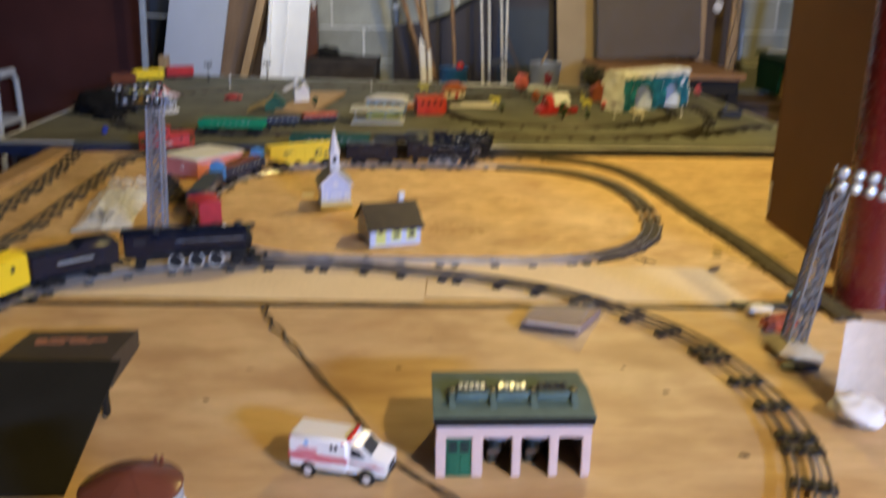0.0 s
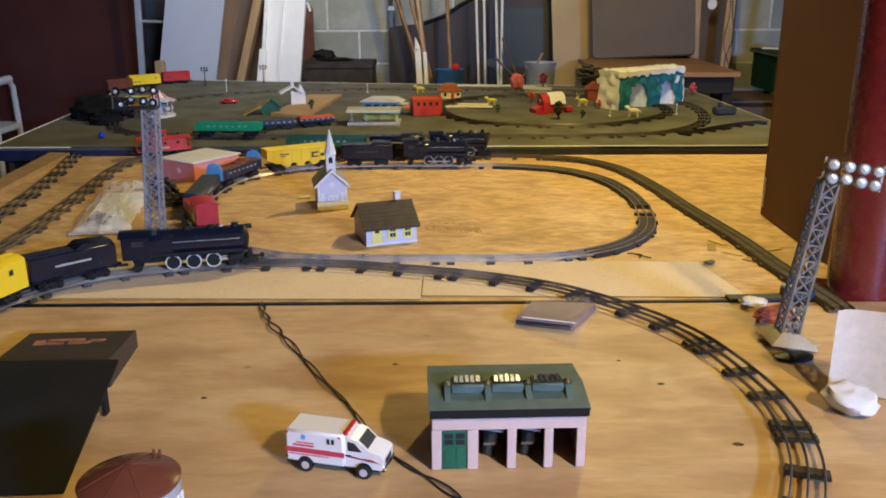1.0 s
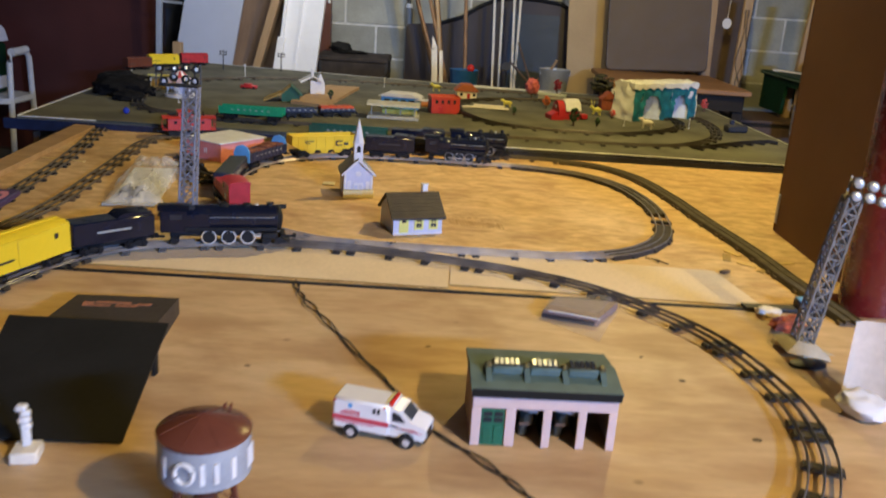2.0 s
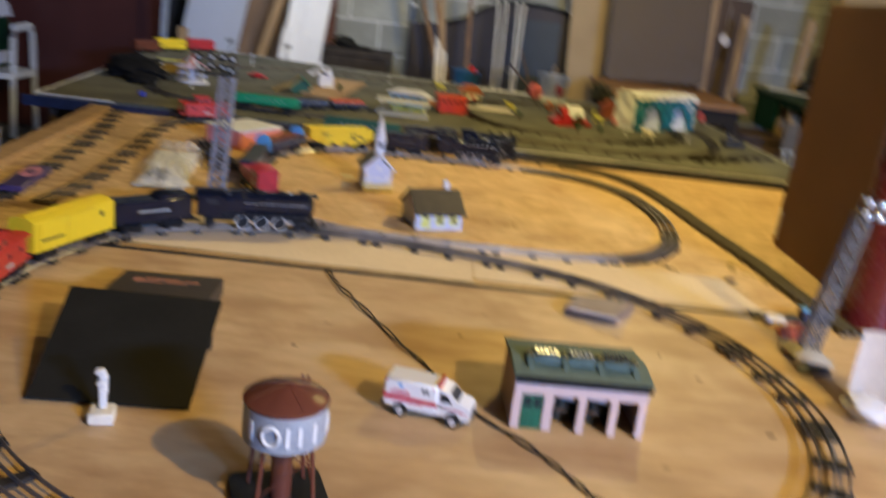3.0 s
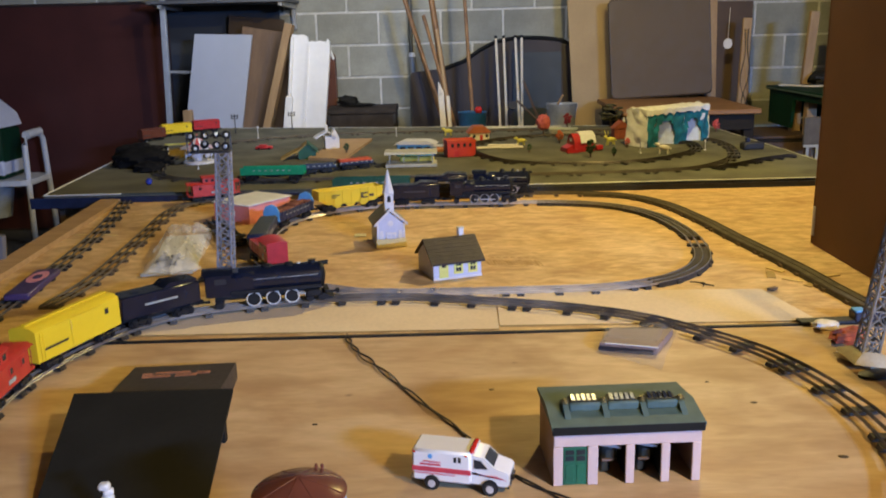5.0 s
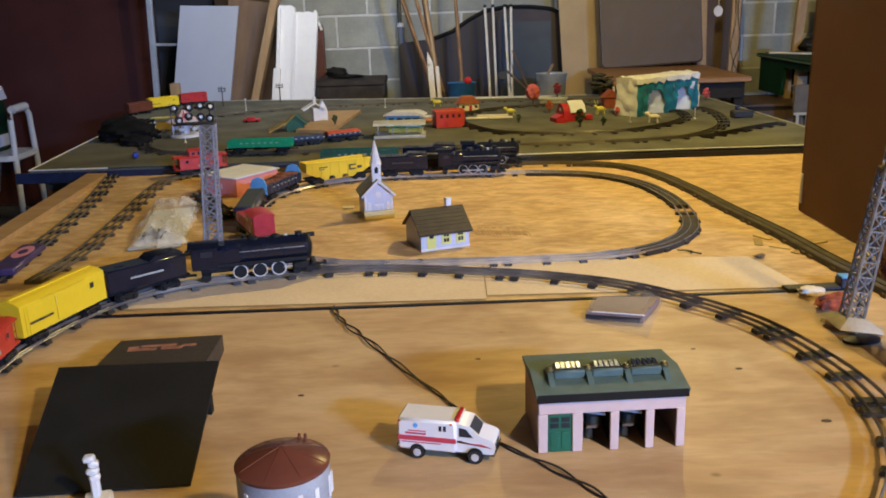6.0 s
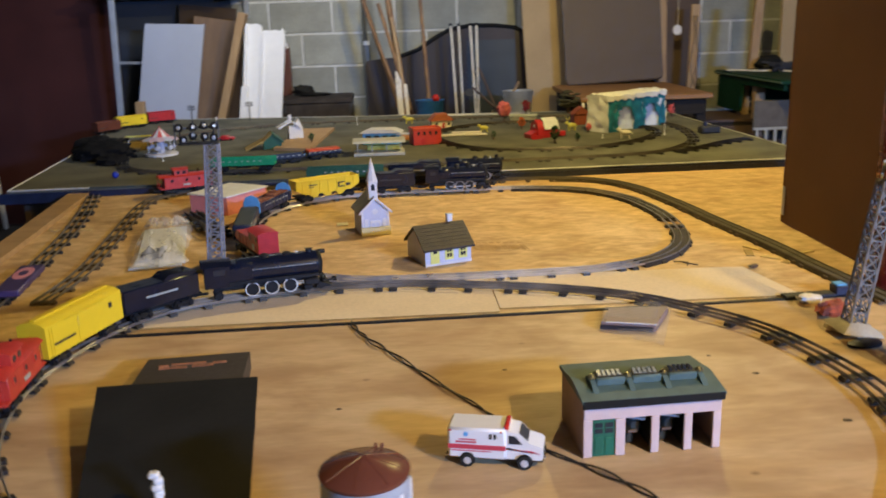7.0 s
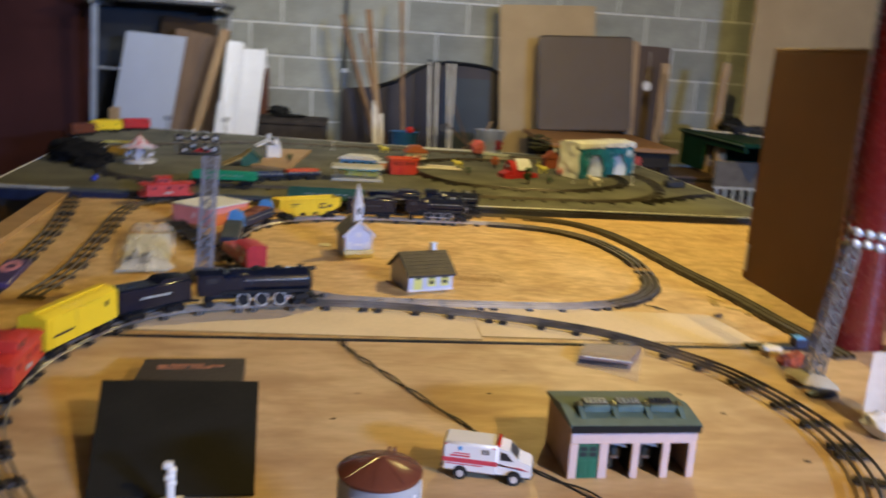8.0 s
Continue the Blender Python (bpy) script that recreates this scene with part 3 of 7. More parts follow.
for (ax, ay), (bx, by) in zip(RIM, RIM[1:] + RIM[:1]):
    worn = -1 < bx < 0 and by < 3.1
    part("edging", Geo().tube([(ax, ay, GREEN + 0.001 + up), (bx, by, GREEN + 0.001 + up)], 0.0024, 6), SLATEBLUE if worn else WHITE if by < 3.8 else FADED, green_table, "worn dark edging" if worn else "thin white edging")
part("front_apron", Geo().box(-0.114, 2.990, GREEN - 0.022 + up, 2.655, 0.008, 0.034, 0, pose(0, 0, 0, 0, 0, 0.75)), NAVY, green_table, "dark blue apron")

for x0, x1, y1, r in ((-0.74, -0.036, 1.905, 0.6), (-0.034, 0.52, 1.90, 0.9)):
    o = [(x0, SEAM(x0) + 0.03), (x1, SEAM(x1) + 0.012), (x1 - (0.035 if x1 > 0 else 0), y1), (x0 + (-0.015 if x0 < -0.5 else 0), y1 + 0.012)]
    cs = thing("cardboard_strip", "flat beige cardboard laid under the curved track", "cardboard", "cardboard strips")
    part("sheet", Geo().prism(o, TOP + 0.0008, TOP + 0.0022, "z"), CARD, cs)
    (ax, ay), (bx, by) = o[0], o[1]
    part("cut_edge", Geo().prism([(ax, ay - 0.0016), (bx, by - 0.0016), (bx, by - 0.0002), (ax, ay - 0.0002)], TOP + 0.0008, TOP + 0.0026, "z"), STRAW, cs, "brown corrugated cut edge")

# ---------- tracks ----------
RAILPROF = [(-0.0013, 0.0056), (-0.0005, 0.0064), (-0.0009, 0.0096), (0, 0.0108), (0.0009, 0.0096), (0.0005, 0.0064), (0.0013, 0.0056)]
TIESHAPE = lambda material: Geo().prism([(-0.0245, 0.0), (0.0245, 0.0), (0.0225, 0.0057), (-0.0225, 0.0057)], -0.007, 0.007, "y", pose(0, 0, 0, 0, 0, 90)).mesh("tie", material)
TIEMESH, TIEMESH_BROWN = TIESHAPE(TIE), TIESHAPE(TIE_BROWN)


def track(line, label, material=RAIL, section=0.255, phase=0.0, group="toy tracks", bed=(), ties=TIEMESH, bedding=None):
    t = thing("toy_track", label, "toy track", group, pose(0, 0, line.z + 0.0004))
    step = 0.012
    n = int(line.length / step)
    ss = [line.length * k / n for k in range(n if line.closed else n + 1)]
    for off in (-0.0168, 0.0, 0.0168):
        pts = []
        for s in ss:
            p, q = line.at(s), line.at(s + 0.002) - line.at(s - 0.002)
            q.normalize()
            pts.append((p.x + q.y * off, p.y - q.x * off, 0))
        part("rail", Geo().sweep(pts, RAILPROF, line.closed), material, t)
    for first, last in bed:
        a, b = line.near(*first), line.near(*last)
        pts = [(*line.at(a + (b - a) * j / 80), 0) for j in range(81)]
        part("roadbed", Geo().sweep(pts, [(-0.0210, 0), (-0.0182, 0.0086), (0.0182, 0.0086), (0.0210, 0)]), bedding or ROADBED, t, "fibre roadbed filled up to the rails")
    k = max(1, round(line.length / section))
    sec = line.length / k
    for i in range(k):
        for u in (0.014, 0.36 * sec, 0.64 * sec, sec - 0.014):
            s = i * sec + u + phase
            if not line.closed and s > line.length:
                continue
            p, q = line.at(s), line.at(s + 0.004) - line.at(s - 0.004)
            o = new("tie", ties)
            o.parent = t
            o.matrix_basis = pose(p.x, p.y, 0, 0, 0, math.degrees(math.atan2(q.y, q.x)))
    return t


OUTER = Line([(-.765, 1.42), (-.745, 1.57), (-.69, 1.70), (-.6, 1.79), (-.42, 1.85), (-.24, 1.862), (-.066, 1.83), (.087, 1.785), (.23, 1.705), (.365, 1.545), (.42, 1.36),
              (.42, 1.225), (.392, 1.125), (.345, 1.04), (.28, .96), (.15, .865), (-.03, .81), (-.2, .80), (-.36, .85), (-.52, .95), (-.65, 1.1), (-.735, 1.26)], z=TOP + 0.003)
INNER = Line([(-.42, 2.745), (-.25, 2.785), (-.05, 2.79), (.15, 2.785), (.31, 2.735), (.41, 2.62), (.455, 2.45), (.46, 2.27), (.425, 2.1), (.345, 1.985), (.235, 1.925),
              (.1, 1.905), (-.24, 1.903), (-.35, 1.93), (-.445, 1.995), (-.52, 2.1), (-.575, 2.24), (-.592, 2.42), (-.555, 2.61)])
ROUND = Line([(-.9, 1.85), (-.892, 2.07), (-.93, 2.466), (-.957, 2.73), (-.94, 2.865), (-.87, 2.935), (-.74, 2.944), (-.5, 2.938), (0, 2.932), (.25, 2.92), (.4, 2.868), (.49, 2.73), (.54, 2.5), (.565, 2.303),
              (.604, 2.05), (.621, 1.868), (.637, 1.745), (.650, 1.638)], closed=False)
WEST = Line([(-.975, 1.62), (-.985, 1.8), (-1.005, 2.026), (-1.05, 2.4), (-1.11, 2.72), (-1.165, 2.95)], closed=False, z=TOP)
LOOPA = Line([(-1.0, 3.2), (-.7, 3.16), (-.2, 3.16), (.3, 3.17), (.6, 3.19), (.76, 3.26), (.91, 3.45), (.985, 3.72), (.98, 3.98), (.88, 4.22), (.6, 4.42), (0, 4.52), (-.7, 4.5), (-1.12, 4.3), (-1.27, 3.95), (-1.25, 3.55), (-1.16, 3.3)], z=GREEN)
LOOPB = Line([(.095, 3.468), (.295, 3.395), (.5, 3.394), (.666, 3.475), (.81, 3.633), (.868, 3.8), (.846, 3.94), (.75, 4.10), (.55, 4.24), (.3, 4.26), (.08, 4.16), (-.04, 3.95), (-.025, 3.694)], z=GREEN)
SPUR = Line([(.78, 3.21), (.9, 3.30), (1.02, 3.40), (1.14, 3.47)], closed=False, z=GREEN)
track(OUTER, "large loop of tarnished three-rail toy train track", phase=OUTER.near(-0.239, 1.85))
track(INNER, "inner oval of three-rail toy train track on plywood", RAIL_BRIGHT, phase=INNER.near(0.0, 1.905), bed=(((0.13, 2.786), (0.461, 2.31)), ((0.452, 2.205), (0.285, 1.948))), bedding=ROADBED_DARK)
track(ROUND, "dull dark three-rail track running round the oval", RAIL_DULL, bed=(((0.285, 2.912), (0.649, 1.648)),), ties=TIEMESH_BROWN)
track(WEST, "straight three-rail track with black ties near the table edge", RAIL_DULL)
track(LOOPA, "dark toy track loop on the green board", RAIL_DULL)
track(LOOPB, "small dark loop of toy track round the barn", RAIL_DARK)
track(SPUR, "short dark siding track on the green board", RAIL_DARK)


# ---------- rolling stock (x ahead, z from the rail tops) ----------
def wheelset(parent, x, r=0.0085, gauge=0.0165, material=None):
    for s in (-1, 1):
        g = Geo().cyl((x, s * (gauge - 0.0025), r), (x, s * (gauge + 0.0035), r), r, n=16)
        g.cyl((x, s * (gauge - 0.004), r), (x, s * (gauge - 0.0024), r), r + 0.0014, n=16)
        part("wheel", g, material or BLACK, parent)


def truck(parent, x):
    g = Geo()
    for s in (-1, 1):
        g.box(x, s * 0.0225, 0.0095, 0.036, 0.003, 0.005, 0.001)
        for k in (-1, 1):
            g.box(x + k * 0.0125, s * 0.0232, 0.008, 0.008, 0.004, 0.009, 0.001)
        g.box(x, s * 0.0225, 0.0065, 0.012, 0.004, 0.005, 0.001)
    g.box(x, 0, 0.012, 0.012, 0.044, 0.005)
    part("truck_frame", g, BLACK, parent)
    for k in (-1, 1):
        wheelset(parent, x + k * 0.0125, 0.0075)


def couplers(parent, half):
    for s in (-1, 1):
        part("coupler", Geo().box(s * (half + 0.004), 0, 0.0105, 0.022, 0.006, 0.004, 0.001).box(s * (half + 0.013), 0.002, 0.011, 0.006, 0.009, 0.008, 0.001), BLACK, parent)


def bars(parent, material, rows, y, label="unreadable lettering"):
    """Plain bars standing for lettering on a side at +y and -y: rows of (x, z, length, height)."""
    for s in (-1, 1):
        for x, z, w, h in rows:
            part("lettering", Geo().box(x, s * y, z, w, 0.0006, h), material, parent, label)


def car(name, label, length, m, group):
    t = thing(name, label, "toy train car", group, m)
    part("underframe", Geo().box(0, 0, 0.0165, length - 0.004, 0.030, 0.005, 0.001).box(0, 0, 0.0125, 0.05, 0.02, 0.006, 0.001), BLACK, t)
    for s in (-1, 1):
        truck(t, s * (length / 2 - 0.034))
    couplers(t, length / 2)
    return t


def boxcar(m, body, label, group, length=0.19, dark=INK):
    t = car("toy_boxcar", label, length, m, group)
    w, z0, z1 = 0.05, 0.018, 0.067
    roof = [(-w / 2, z0), (w / 2, z0), (w / 2, z1), (w * 0.32, z1 + 0.005), (0, z1 + 0.0075), (-w * 0.32, z1 + 0.005), (-w / 2, z1)]
    part("body", Geo().prism(roof, -length / 2, length / 2, "x"), body, t)
    part("running_board", Geo().box(0, 0, z1 + 0.0082, length - 0.01, 0.009, 0.0022, 0.0004), body, t)
    for s in (-1, 1):
        part("door", Geo().box(0, s * (w / 2 + 0.0008), 0.043, 0.042, 0.0018, 0.043, 0.0005), body, t)
        part("door_track", Geo().box(0, s * (w / 2 + 0.001), 0.0665, 0.1, 0.002, 0.0016), body, t)
        part("ladder", Geo().box(s * (length / 2 - 0.008), s * (w / 2 + 0.001), 0.042, 0.001, 0.0012, 0.044).box(s * (length / 2 - 0.014), s * (w / 2 + 0.001), 0.042, 0.001, 0.0012, 0.044), body, t)
    bars(t, dark, [(-0.055, 0.036, 0.05, 0.0035), (0.062, 0.052, 0.008, 0.009)], w / 2 + 0.0012)
    return t


def hopper(m, body, label, group, length=0.185):
    t = car("toy_hopper_car", label, length, m, group)
    w, z1, h = 0.05, 0.062, length / 2
    for s in (-1, 1):
        part("side", Geo().prism([(-h, z1), (-h, 0.036), (-h * 0.72, 0.022), (h * 0.72, 0.022), (h, 0.036), (h, z1)], s * (w / 2) - 0.0012, s * (w / 2) + 0.0012, "y"), body, t)
        for k in range(-3, 4):
            part("side_rib", Geo().box(k * length / 7.4, s * (w / 2 + 0.0016), 0.043, 0.0020, 0.0020, 0.036, 0.0004), body, t)
        part("top_sill", Geo().box(0, s * (w / 2 + 0.0018), z1 - 0.001, length, 0.003, 0.003, 0.0006), body, t)
        part("end_wall", Geo().box(s * (h - 0.002), 0, 0.049, 0.0024, w, 0.026, 0.0004), body, t)
        part("slope_sheet", Geo().prism([(s * h, 0.052), (s * h * 0.45, 0.022), (s * h * 0.45, 0.02), (s * h, 0.05)], -w / 2 + 0.001, w / 2 - 0.001, "y"), body, t)
    for x in (-0.042, 0.0, 0.042):
        part("chute", Geo().prism([(x - 0.018, 0.024), (x + 0.018, 0.024), (x + 0.008, 0.010), (x - 0.008, 0.010)], -0.019, 0.019, "y"), body, t)
    bars(t, INK, [(0.040, 0.046, 0.020, 0.004), (0.032, 0.040, 0.005, 0.016), (0.040, 0.034, 0.020, 0.004), (0.062, 0.038, 0.014, 0.008), (-0.05, 0.048, 0.026, 0.003), (-0.055, 0.042, 0.016, 0.002)], w / 2 + 0.0038)
    return t


def gondola(m, body, ends, load, label, group, length=0.18, low=False):
    t = car("toy_gondola", label, length, m, group)
    w, z1 = 0.048, (0.030 if low else 0.044)
    part("floor_plate", Geo().box(0, 0, 0.021, length, w, 0.004, 0.0006), body, t)
    for s in (-1, 1):
        part("side", Geo().box(0, s * (w / 2 - 0.001), (0.02 + z1) / 2, length, 0.0022, z1 - 0.02, 0.0005), body, t)
        if ends:
            part("end_wall", Geo().prism([(-w / 2, 0.02), (w / 2, 0.02), (w / 2, z1), (w * 0.34, z1 + 0.016), (0, z1 + 0.022), (-w * 0.34, z1 + 0.016), (-w / 2, z1)], s * (length / 2 - 0.003), s * (length / 2 + 0.001), "x"), ends, t)
        for k in range(-4, 5):
            part("side_rib", Geo().box(k * length / 9.6, s * (w / 2 + 0.0006), (0.02 + z1) / 2, 0.002, 0.0016, z1 - 0.021), body, t)
    if load is ORANGE:
        part("load_slab", Geo().box(0, 0, z1 + 0.001, length * 0.94, w - 0.010, 0.014, 0.003), load, t)
    elif load:
        for k in range(6):
            part("load_piece", Geo().box(-length * 0.4 + k * length * 0.16, 0.004 * math.sin(k * 2.1), z1 - 0.004 + 0.003 * math.cos(k * 1.7), length * 0.155, w - 0.014, 0.016, 0.004), load, t)
    bars(t, LETTER, [(-0.06 + 0.02 * k, (0.024 + z1) / 2, 0.008, 0.0032) for k in range(7)], w / 2 + 0.0016)
    return t


def flatcar(m, label, group, length=0.19):
    t = car("toy_flatcar", label, length, m, group)
    part("deck_body", Geo().box(0, 0, 0.030, length, 0.046, 0.024, 0.0025), NAVY, t)
    part("deck_plate", Geo().box(0, 0, 0.0428, length - 0.008, 0.040, 0.0020, 0.0006), SLATEBLUE, t)
    bars(t, LETTER, [(-0.02, 0.031, 0.06, 0.0035)], 0.0234)
    return t


def caboose(m, body, label, group, length=0.155):
    t = car("toy_caboose", label, length, m, group)
    w, z0, z1, h = 0.048, 0.018, 0.053, length / 2
    part("body", Geo().box(0, 0, (z0 + z1) / 2, length - 0.03, w, z1 - z0, 0.0012), body, t)
    part("deck", Geo().box(0, 0, z0, length, w, 0.003, 0.0005), body, t)
    part("roof", Geo().prism([(-w / 2 - 0.002, z1), (w / 2 + 0.002, z1), (w * 0.35, z1 + 0.005), (-w * 0.35, z1 + 0.005)], -h, h, "x"), body, t)
    cup = part("cupola", Geo().box(-0.012, 0, z1 + 0.011, 0.042, w - 0.008, 0.018, 0.001).prism([(-w / 2 + 0.001, z1 + 0.02), (w / 2 - 0.001, z1 + 0.02), (w * 0.3, z1 + 0.024), (-w * 0.3, z1 + 0.024)], -0.036, 0.012, "x"), body, t)
    for s in (-1, 1):
        for k in (-1, 1):
            part("window", Geo().box(-0.012 + k * 0.009, s * (w / 2 - 0.0038), z1 + 0.011, 0.009, 0.001, 0.008), GLASS_DARK, cup)
        for k in (-0.042, 0.002, 0.040):
            part("window", Geo().box(k, s * (w / 2 + 0.0001), 0.041, 0.008, 0.0010, 0.008), GLASS_DARK, t)
            part("window_frame", Geo().box(k, s * (w / 2 + 0.0006), 0.0462, 0.011, 0.0012, 0.0018).box(k, s * (w / 2 + 0.0006), 0.0358, 0.011, 0.0012, 0.0018).box(k - 0.005, s * (w / 2 + 0.0006), 0.041, 0.0016, 0.0012, 0.0086).box(k + 0.005, s * (w / 2 + 0.0006), 0.041, 0.0016, 0.0012, 0.0086), body, t)
        g = Geo()
        for y in (-0.02, 0.02, 0.008, -0.008):
            g.cyl((s * (h - 0.001), y, z0), (s * (h - 0.001), y, z0 + 0.016 + (0.018 if abs(y) > 0.01 else 0)), 0.0007, n=5)
        g.cyl((s * (h - 0.001), -0.02, z0 + 0.016), (s * (h - 0.001), 0.02, z0 + 0.016), 0.0007, n=5)
        part("end_rail", g, body, t)
    part("smokestack", Geo().cyl((0.045, 0.008, z1 + 0.003), (0.045, 0.008, z1 + 0.016), 0.0022, n=8), BLACK, t)
    bars(t, LETTER, [(0.002, 0.027, 0.022, 0.006)], w / 2 + 0.0004)
    return t


def work_caboose(m, body, label, group, length=0.185):
    """A low bin on an open deck with a small cabin at the tail."""
    t = car("toy_work_caboose", label, length, m, group)
    w, h = 0.048, length / 2
    part("deck", Geo().box(0, 0, 0.020, length, w, 0.004, 0.0006), BLACK, t)
    x0, x1 = -h + 0.006, -h + 0.076
    cb = part("cabin", Geo().box((x0 + x1) / 2, 0, 0.0435, x1 - x0, w - 0.002, 0.043, 0.0012), body, t)
    part("cabin_roof", Geo().prism([(-w / 2 - 0.002, 0.065), (w / 2 + 0.002, 0.065), (w * 0.33, 0.0695), (0, 0.071), (-w * 0.33, 0.0695)], x0 - 0.004, x1 + 0.004, "x"), body, cb)
    for s in (-1, 1):
        for x in (x0 + 0.014, x1 - 0.014):
            part("window", Geo().box(x, s * (w / 2 - 0.0008), 0.052, 0.010, 0.001, 0.011), GLASS_DARK, cb)
        part("emblem", Geo().box((x0 + x1) / 2, s * (w / 2 - 0.0007), 0.033, 0.013, 0.001, 0.013), WHITE, cb, "small white square mark")
    part("bin", Geo().prism([(x1 + 0.006, 0.022), (h - 0.006, 0.022), (h - 0.002, 0.034), (h - 0.012, 0.045), (x1 + 0.006, 0.047)], -w / 2 + 0.003, w / 2 - 0.003, "y"), body, t)
    for x in (x1 + 0.022, x1 + 0.046, x1 + 0.070):
        part("bin_rib", Geo().box(x, 0, 0.034, 0.0022, w - 0.004, 0.024), body, t)
    return t


def tender(m, label, group, length=0.125, mark=LETTER):
    t = car("toy_tender", label, length, m, group)
    w = 0.047
    part("tank", Geo().box(0, 0, 0.0395, length, w, 0.041, 0.0025), BOILER, t)
    part("coal_bunker", Geo().prism([(0.005, 0.054), (length / 2 - 0.004, 0.054), (length / 2 - 0.004, 0.065), (0.018, 0.068), (0.005, 0.06)], -w / 2 + 0.003, w / 2 - 0.003, "y"), BOILER, t)
    g = Geo()
    rng = random.Random(3)
    for k in range(26):
        g.ball((rng.uniform(0.012, length / 2 - 0.008), rng.uniform(-0.016, 0.016), 0.0625), rng.uniform(0.003, 0.0048), nu=6, nv=4, rough=0.4, seed=k)
    part("coal", g, BLACK_MATTE, t)
    part("water_hatch", Geo().cyl((-0.04, 0, 0.054), (-0.04, 0, 0.061), 0.008), BOILER, t)
    bars(t, mark, [(-0.002, 0.040, 0.062, 0.0035)], w / 2 + 0.0003)
    return t


def locomotive(m, label, group, rim=CHROME, length=0.20, stout=False):
    k = length / 0.20
    t = thing("toy_steam_locomotive", label, "toy locomotive", group, m @ Matrix.Diagonal((k, 1, 1, 1)))
    z, r, h = (0.0475, 0.0245, 0.10) if stout else (0.046, 0.0215, 0.10)
    low = 0.55 if stout else 1.0
    boiler = Geo().cyl((-0.045, 0, z), (h - 0.016, 0, z), r, n=32)
    for x in (-0.02, 0.012, 0.044, 0.072):
        boiler.cyl((x - 0.0012, 0, z), (x + 0.0012, 0, z), r + 0.0005, n=32)
    b = part("boiler", boiler, BOILER, t)
    part("smokebox_front", Geo().lathe([(r, 0), (r + 0.0004, 0.003), (r - 0.003, 0.007), (0.009, 0.0095), (0.004, 0.0105)], 28, pose(h - 0.016, 0, z, 0, 90, 0)), BLACK, b)
    part("headlight", Geo().cyl((h - 0.012, 0, z + r - 0.003), (h - 0.001, 0, z + r - 0.003), 0.0045, n=12), BLACK, b)
    part("smokestack", Geo().lathe([(0.0065, 0), (0.0055, 0.004), (0.0055, 0.010 * low), (0.007, 0.0125 * low)], 14, pose(h - 0.027, 0, z + r - 0.002)), BLACK, b)
    for x, rr in ((0.036, 0.0075), (0.0, 0.0085)):
        part("dome", Geo().lathe([(rr + 0.002, 0), (rr, 0.003 * low), (rr, 0.007 * low), (rr * 0.6, 0.0105 * low), (0.001, 0.0115 * low)], 14, pose(x, 0, z + r - 0.002)), BLACK, b)
    part("bell", Geo().lathe([(0.0035, 0), (0.003, 0.004 * low), (0.001, 0.006 * low)], 10, pose(0.052, 0, z + r - 0.0004)), rim, b)
    part("firebox", Geo().box(-0.04, 0, z - 0.002, 0.05, 2 * r + 0.002, 2 * r - 0.006, 0.008), BOILER, t)
    top = 0.0 if stout else 0.002
    cb = part("cab", Geo().box(-0.077, 0, z + top - 0.002, 0.042, 0.051, 0.042, 0.0015), BOILER, t)
    part("cab_roof", Geo().prism([(-0.027, z + top + 0.018), (0.027, z + top + 0.018), (0.018, z + top + 0.0235), (0, z + top + 0.0258), (-0.018, z + top + 0.0235)], -0.102, -0.054, "x"), BOILER, cb)
    for s in (-1, 1):
        part("cab_window", Geo().box(-0.074, s * 0.0256, z + 0.007, 0.018, 0.0012, 0.010), GLASS_DARK, cb)
        part("running_board", Geo().box(0.012, s * 0.0235, 0.0335, 0.145, 0.008, 0.0022, 0.0005).box(0.012, s * 0.0265, 0.0310, 0.145, 0.0016, 0.006, 0.0005), BLACK, t)
        part("handrail", Geo().tube([(-0.05, s * (r + 0.0003), z + 0.006), (0.08, s * (r + 0.0003), z + 0.006)], 0.0006, 5), STEEL, b)
        part("cylinder", Geo().box(h - 0.028, s * 0.0215, 0.018, 0.026, 0.012, 0.014, 0.003), BLACK, t)
        for x in (-0.024, 0.007, 0.037):
            squash, y = Matrix.Diagonal((1 / k, 1, 1, 1)), s * 0.0195
            w = Geo().cyl((x * k, s * 0.0135, 0.0142), (x * k, y, 0.0142), 0.0138, n=28, m=squash)
            wh = part("driving_wheel", w, BLACK, t)
            ring = [(x + 0.0128 / k * math.cos(q), s * 0.0200, 0.0142 + 0.0128 * math.sin(q)) for q in (2 * math.pi * j / 28 for j in range(28))]
            part("tyre", Geo().tube(ring, 0.0011, 6, True), rim, wh, "bright metal tyre")
        if not stout:
            part("side_rod", Geo().box(0.007, s * 0.0222, 0.0115, 0.066, 0.0016, 0.0030, 0.0006), rim, t)
        part("piston_rod", Geo().box(0.060, s * 0.0225, 0.0165, 0.030, 0.0012, 0.0018, 0.0004).box(0.060, s * 0.0225, 0.0205, 0.026, 0.0012, 0.0014, 0.0004), rim, t)
    part("chassis", Geo().box(-0.005, 0, 0.022, 0.16, 0.024, 0.016, 0.002), BLACK, t)
    for x in (h - 0.014, h - 0.034, -h + 0.022):
        wheelset(t, x, 0.0065)
    part("pilot", Geo().prism([(h - 0.012, 0.014), (h + 0.006, 0.003), (h - 0.012, 0.003)], -0.019, 0.019, "y").box(h - 0.006, 0, 0.017, 0.008, 0.044, 0.005, 0.001), BLACK, t)
    couplers(t, h)
    return t


def train(line, front, cars, gap=0.016):
    """Sets cars one behind the other; each is (maker, length)."""
    s = line.near(*front)
    for make, length in cars:
        make(line.span(s, length))
        s -= length + gap


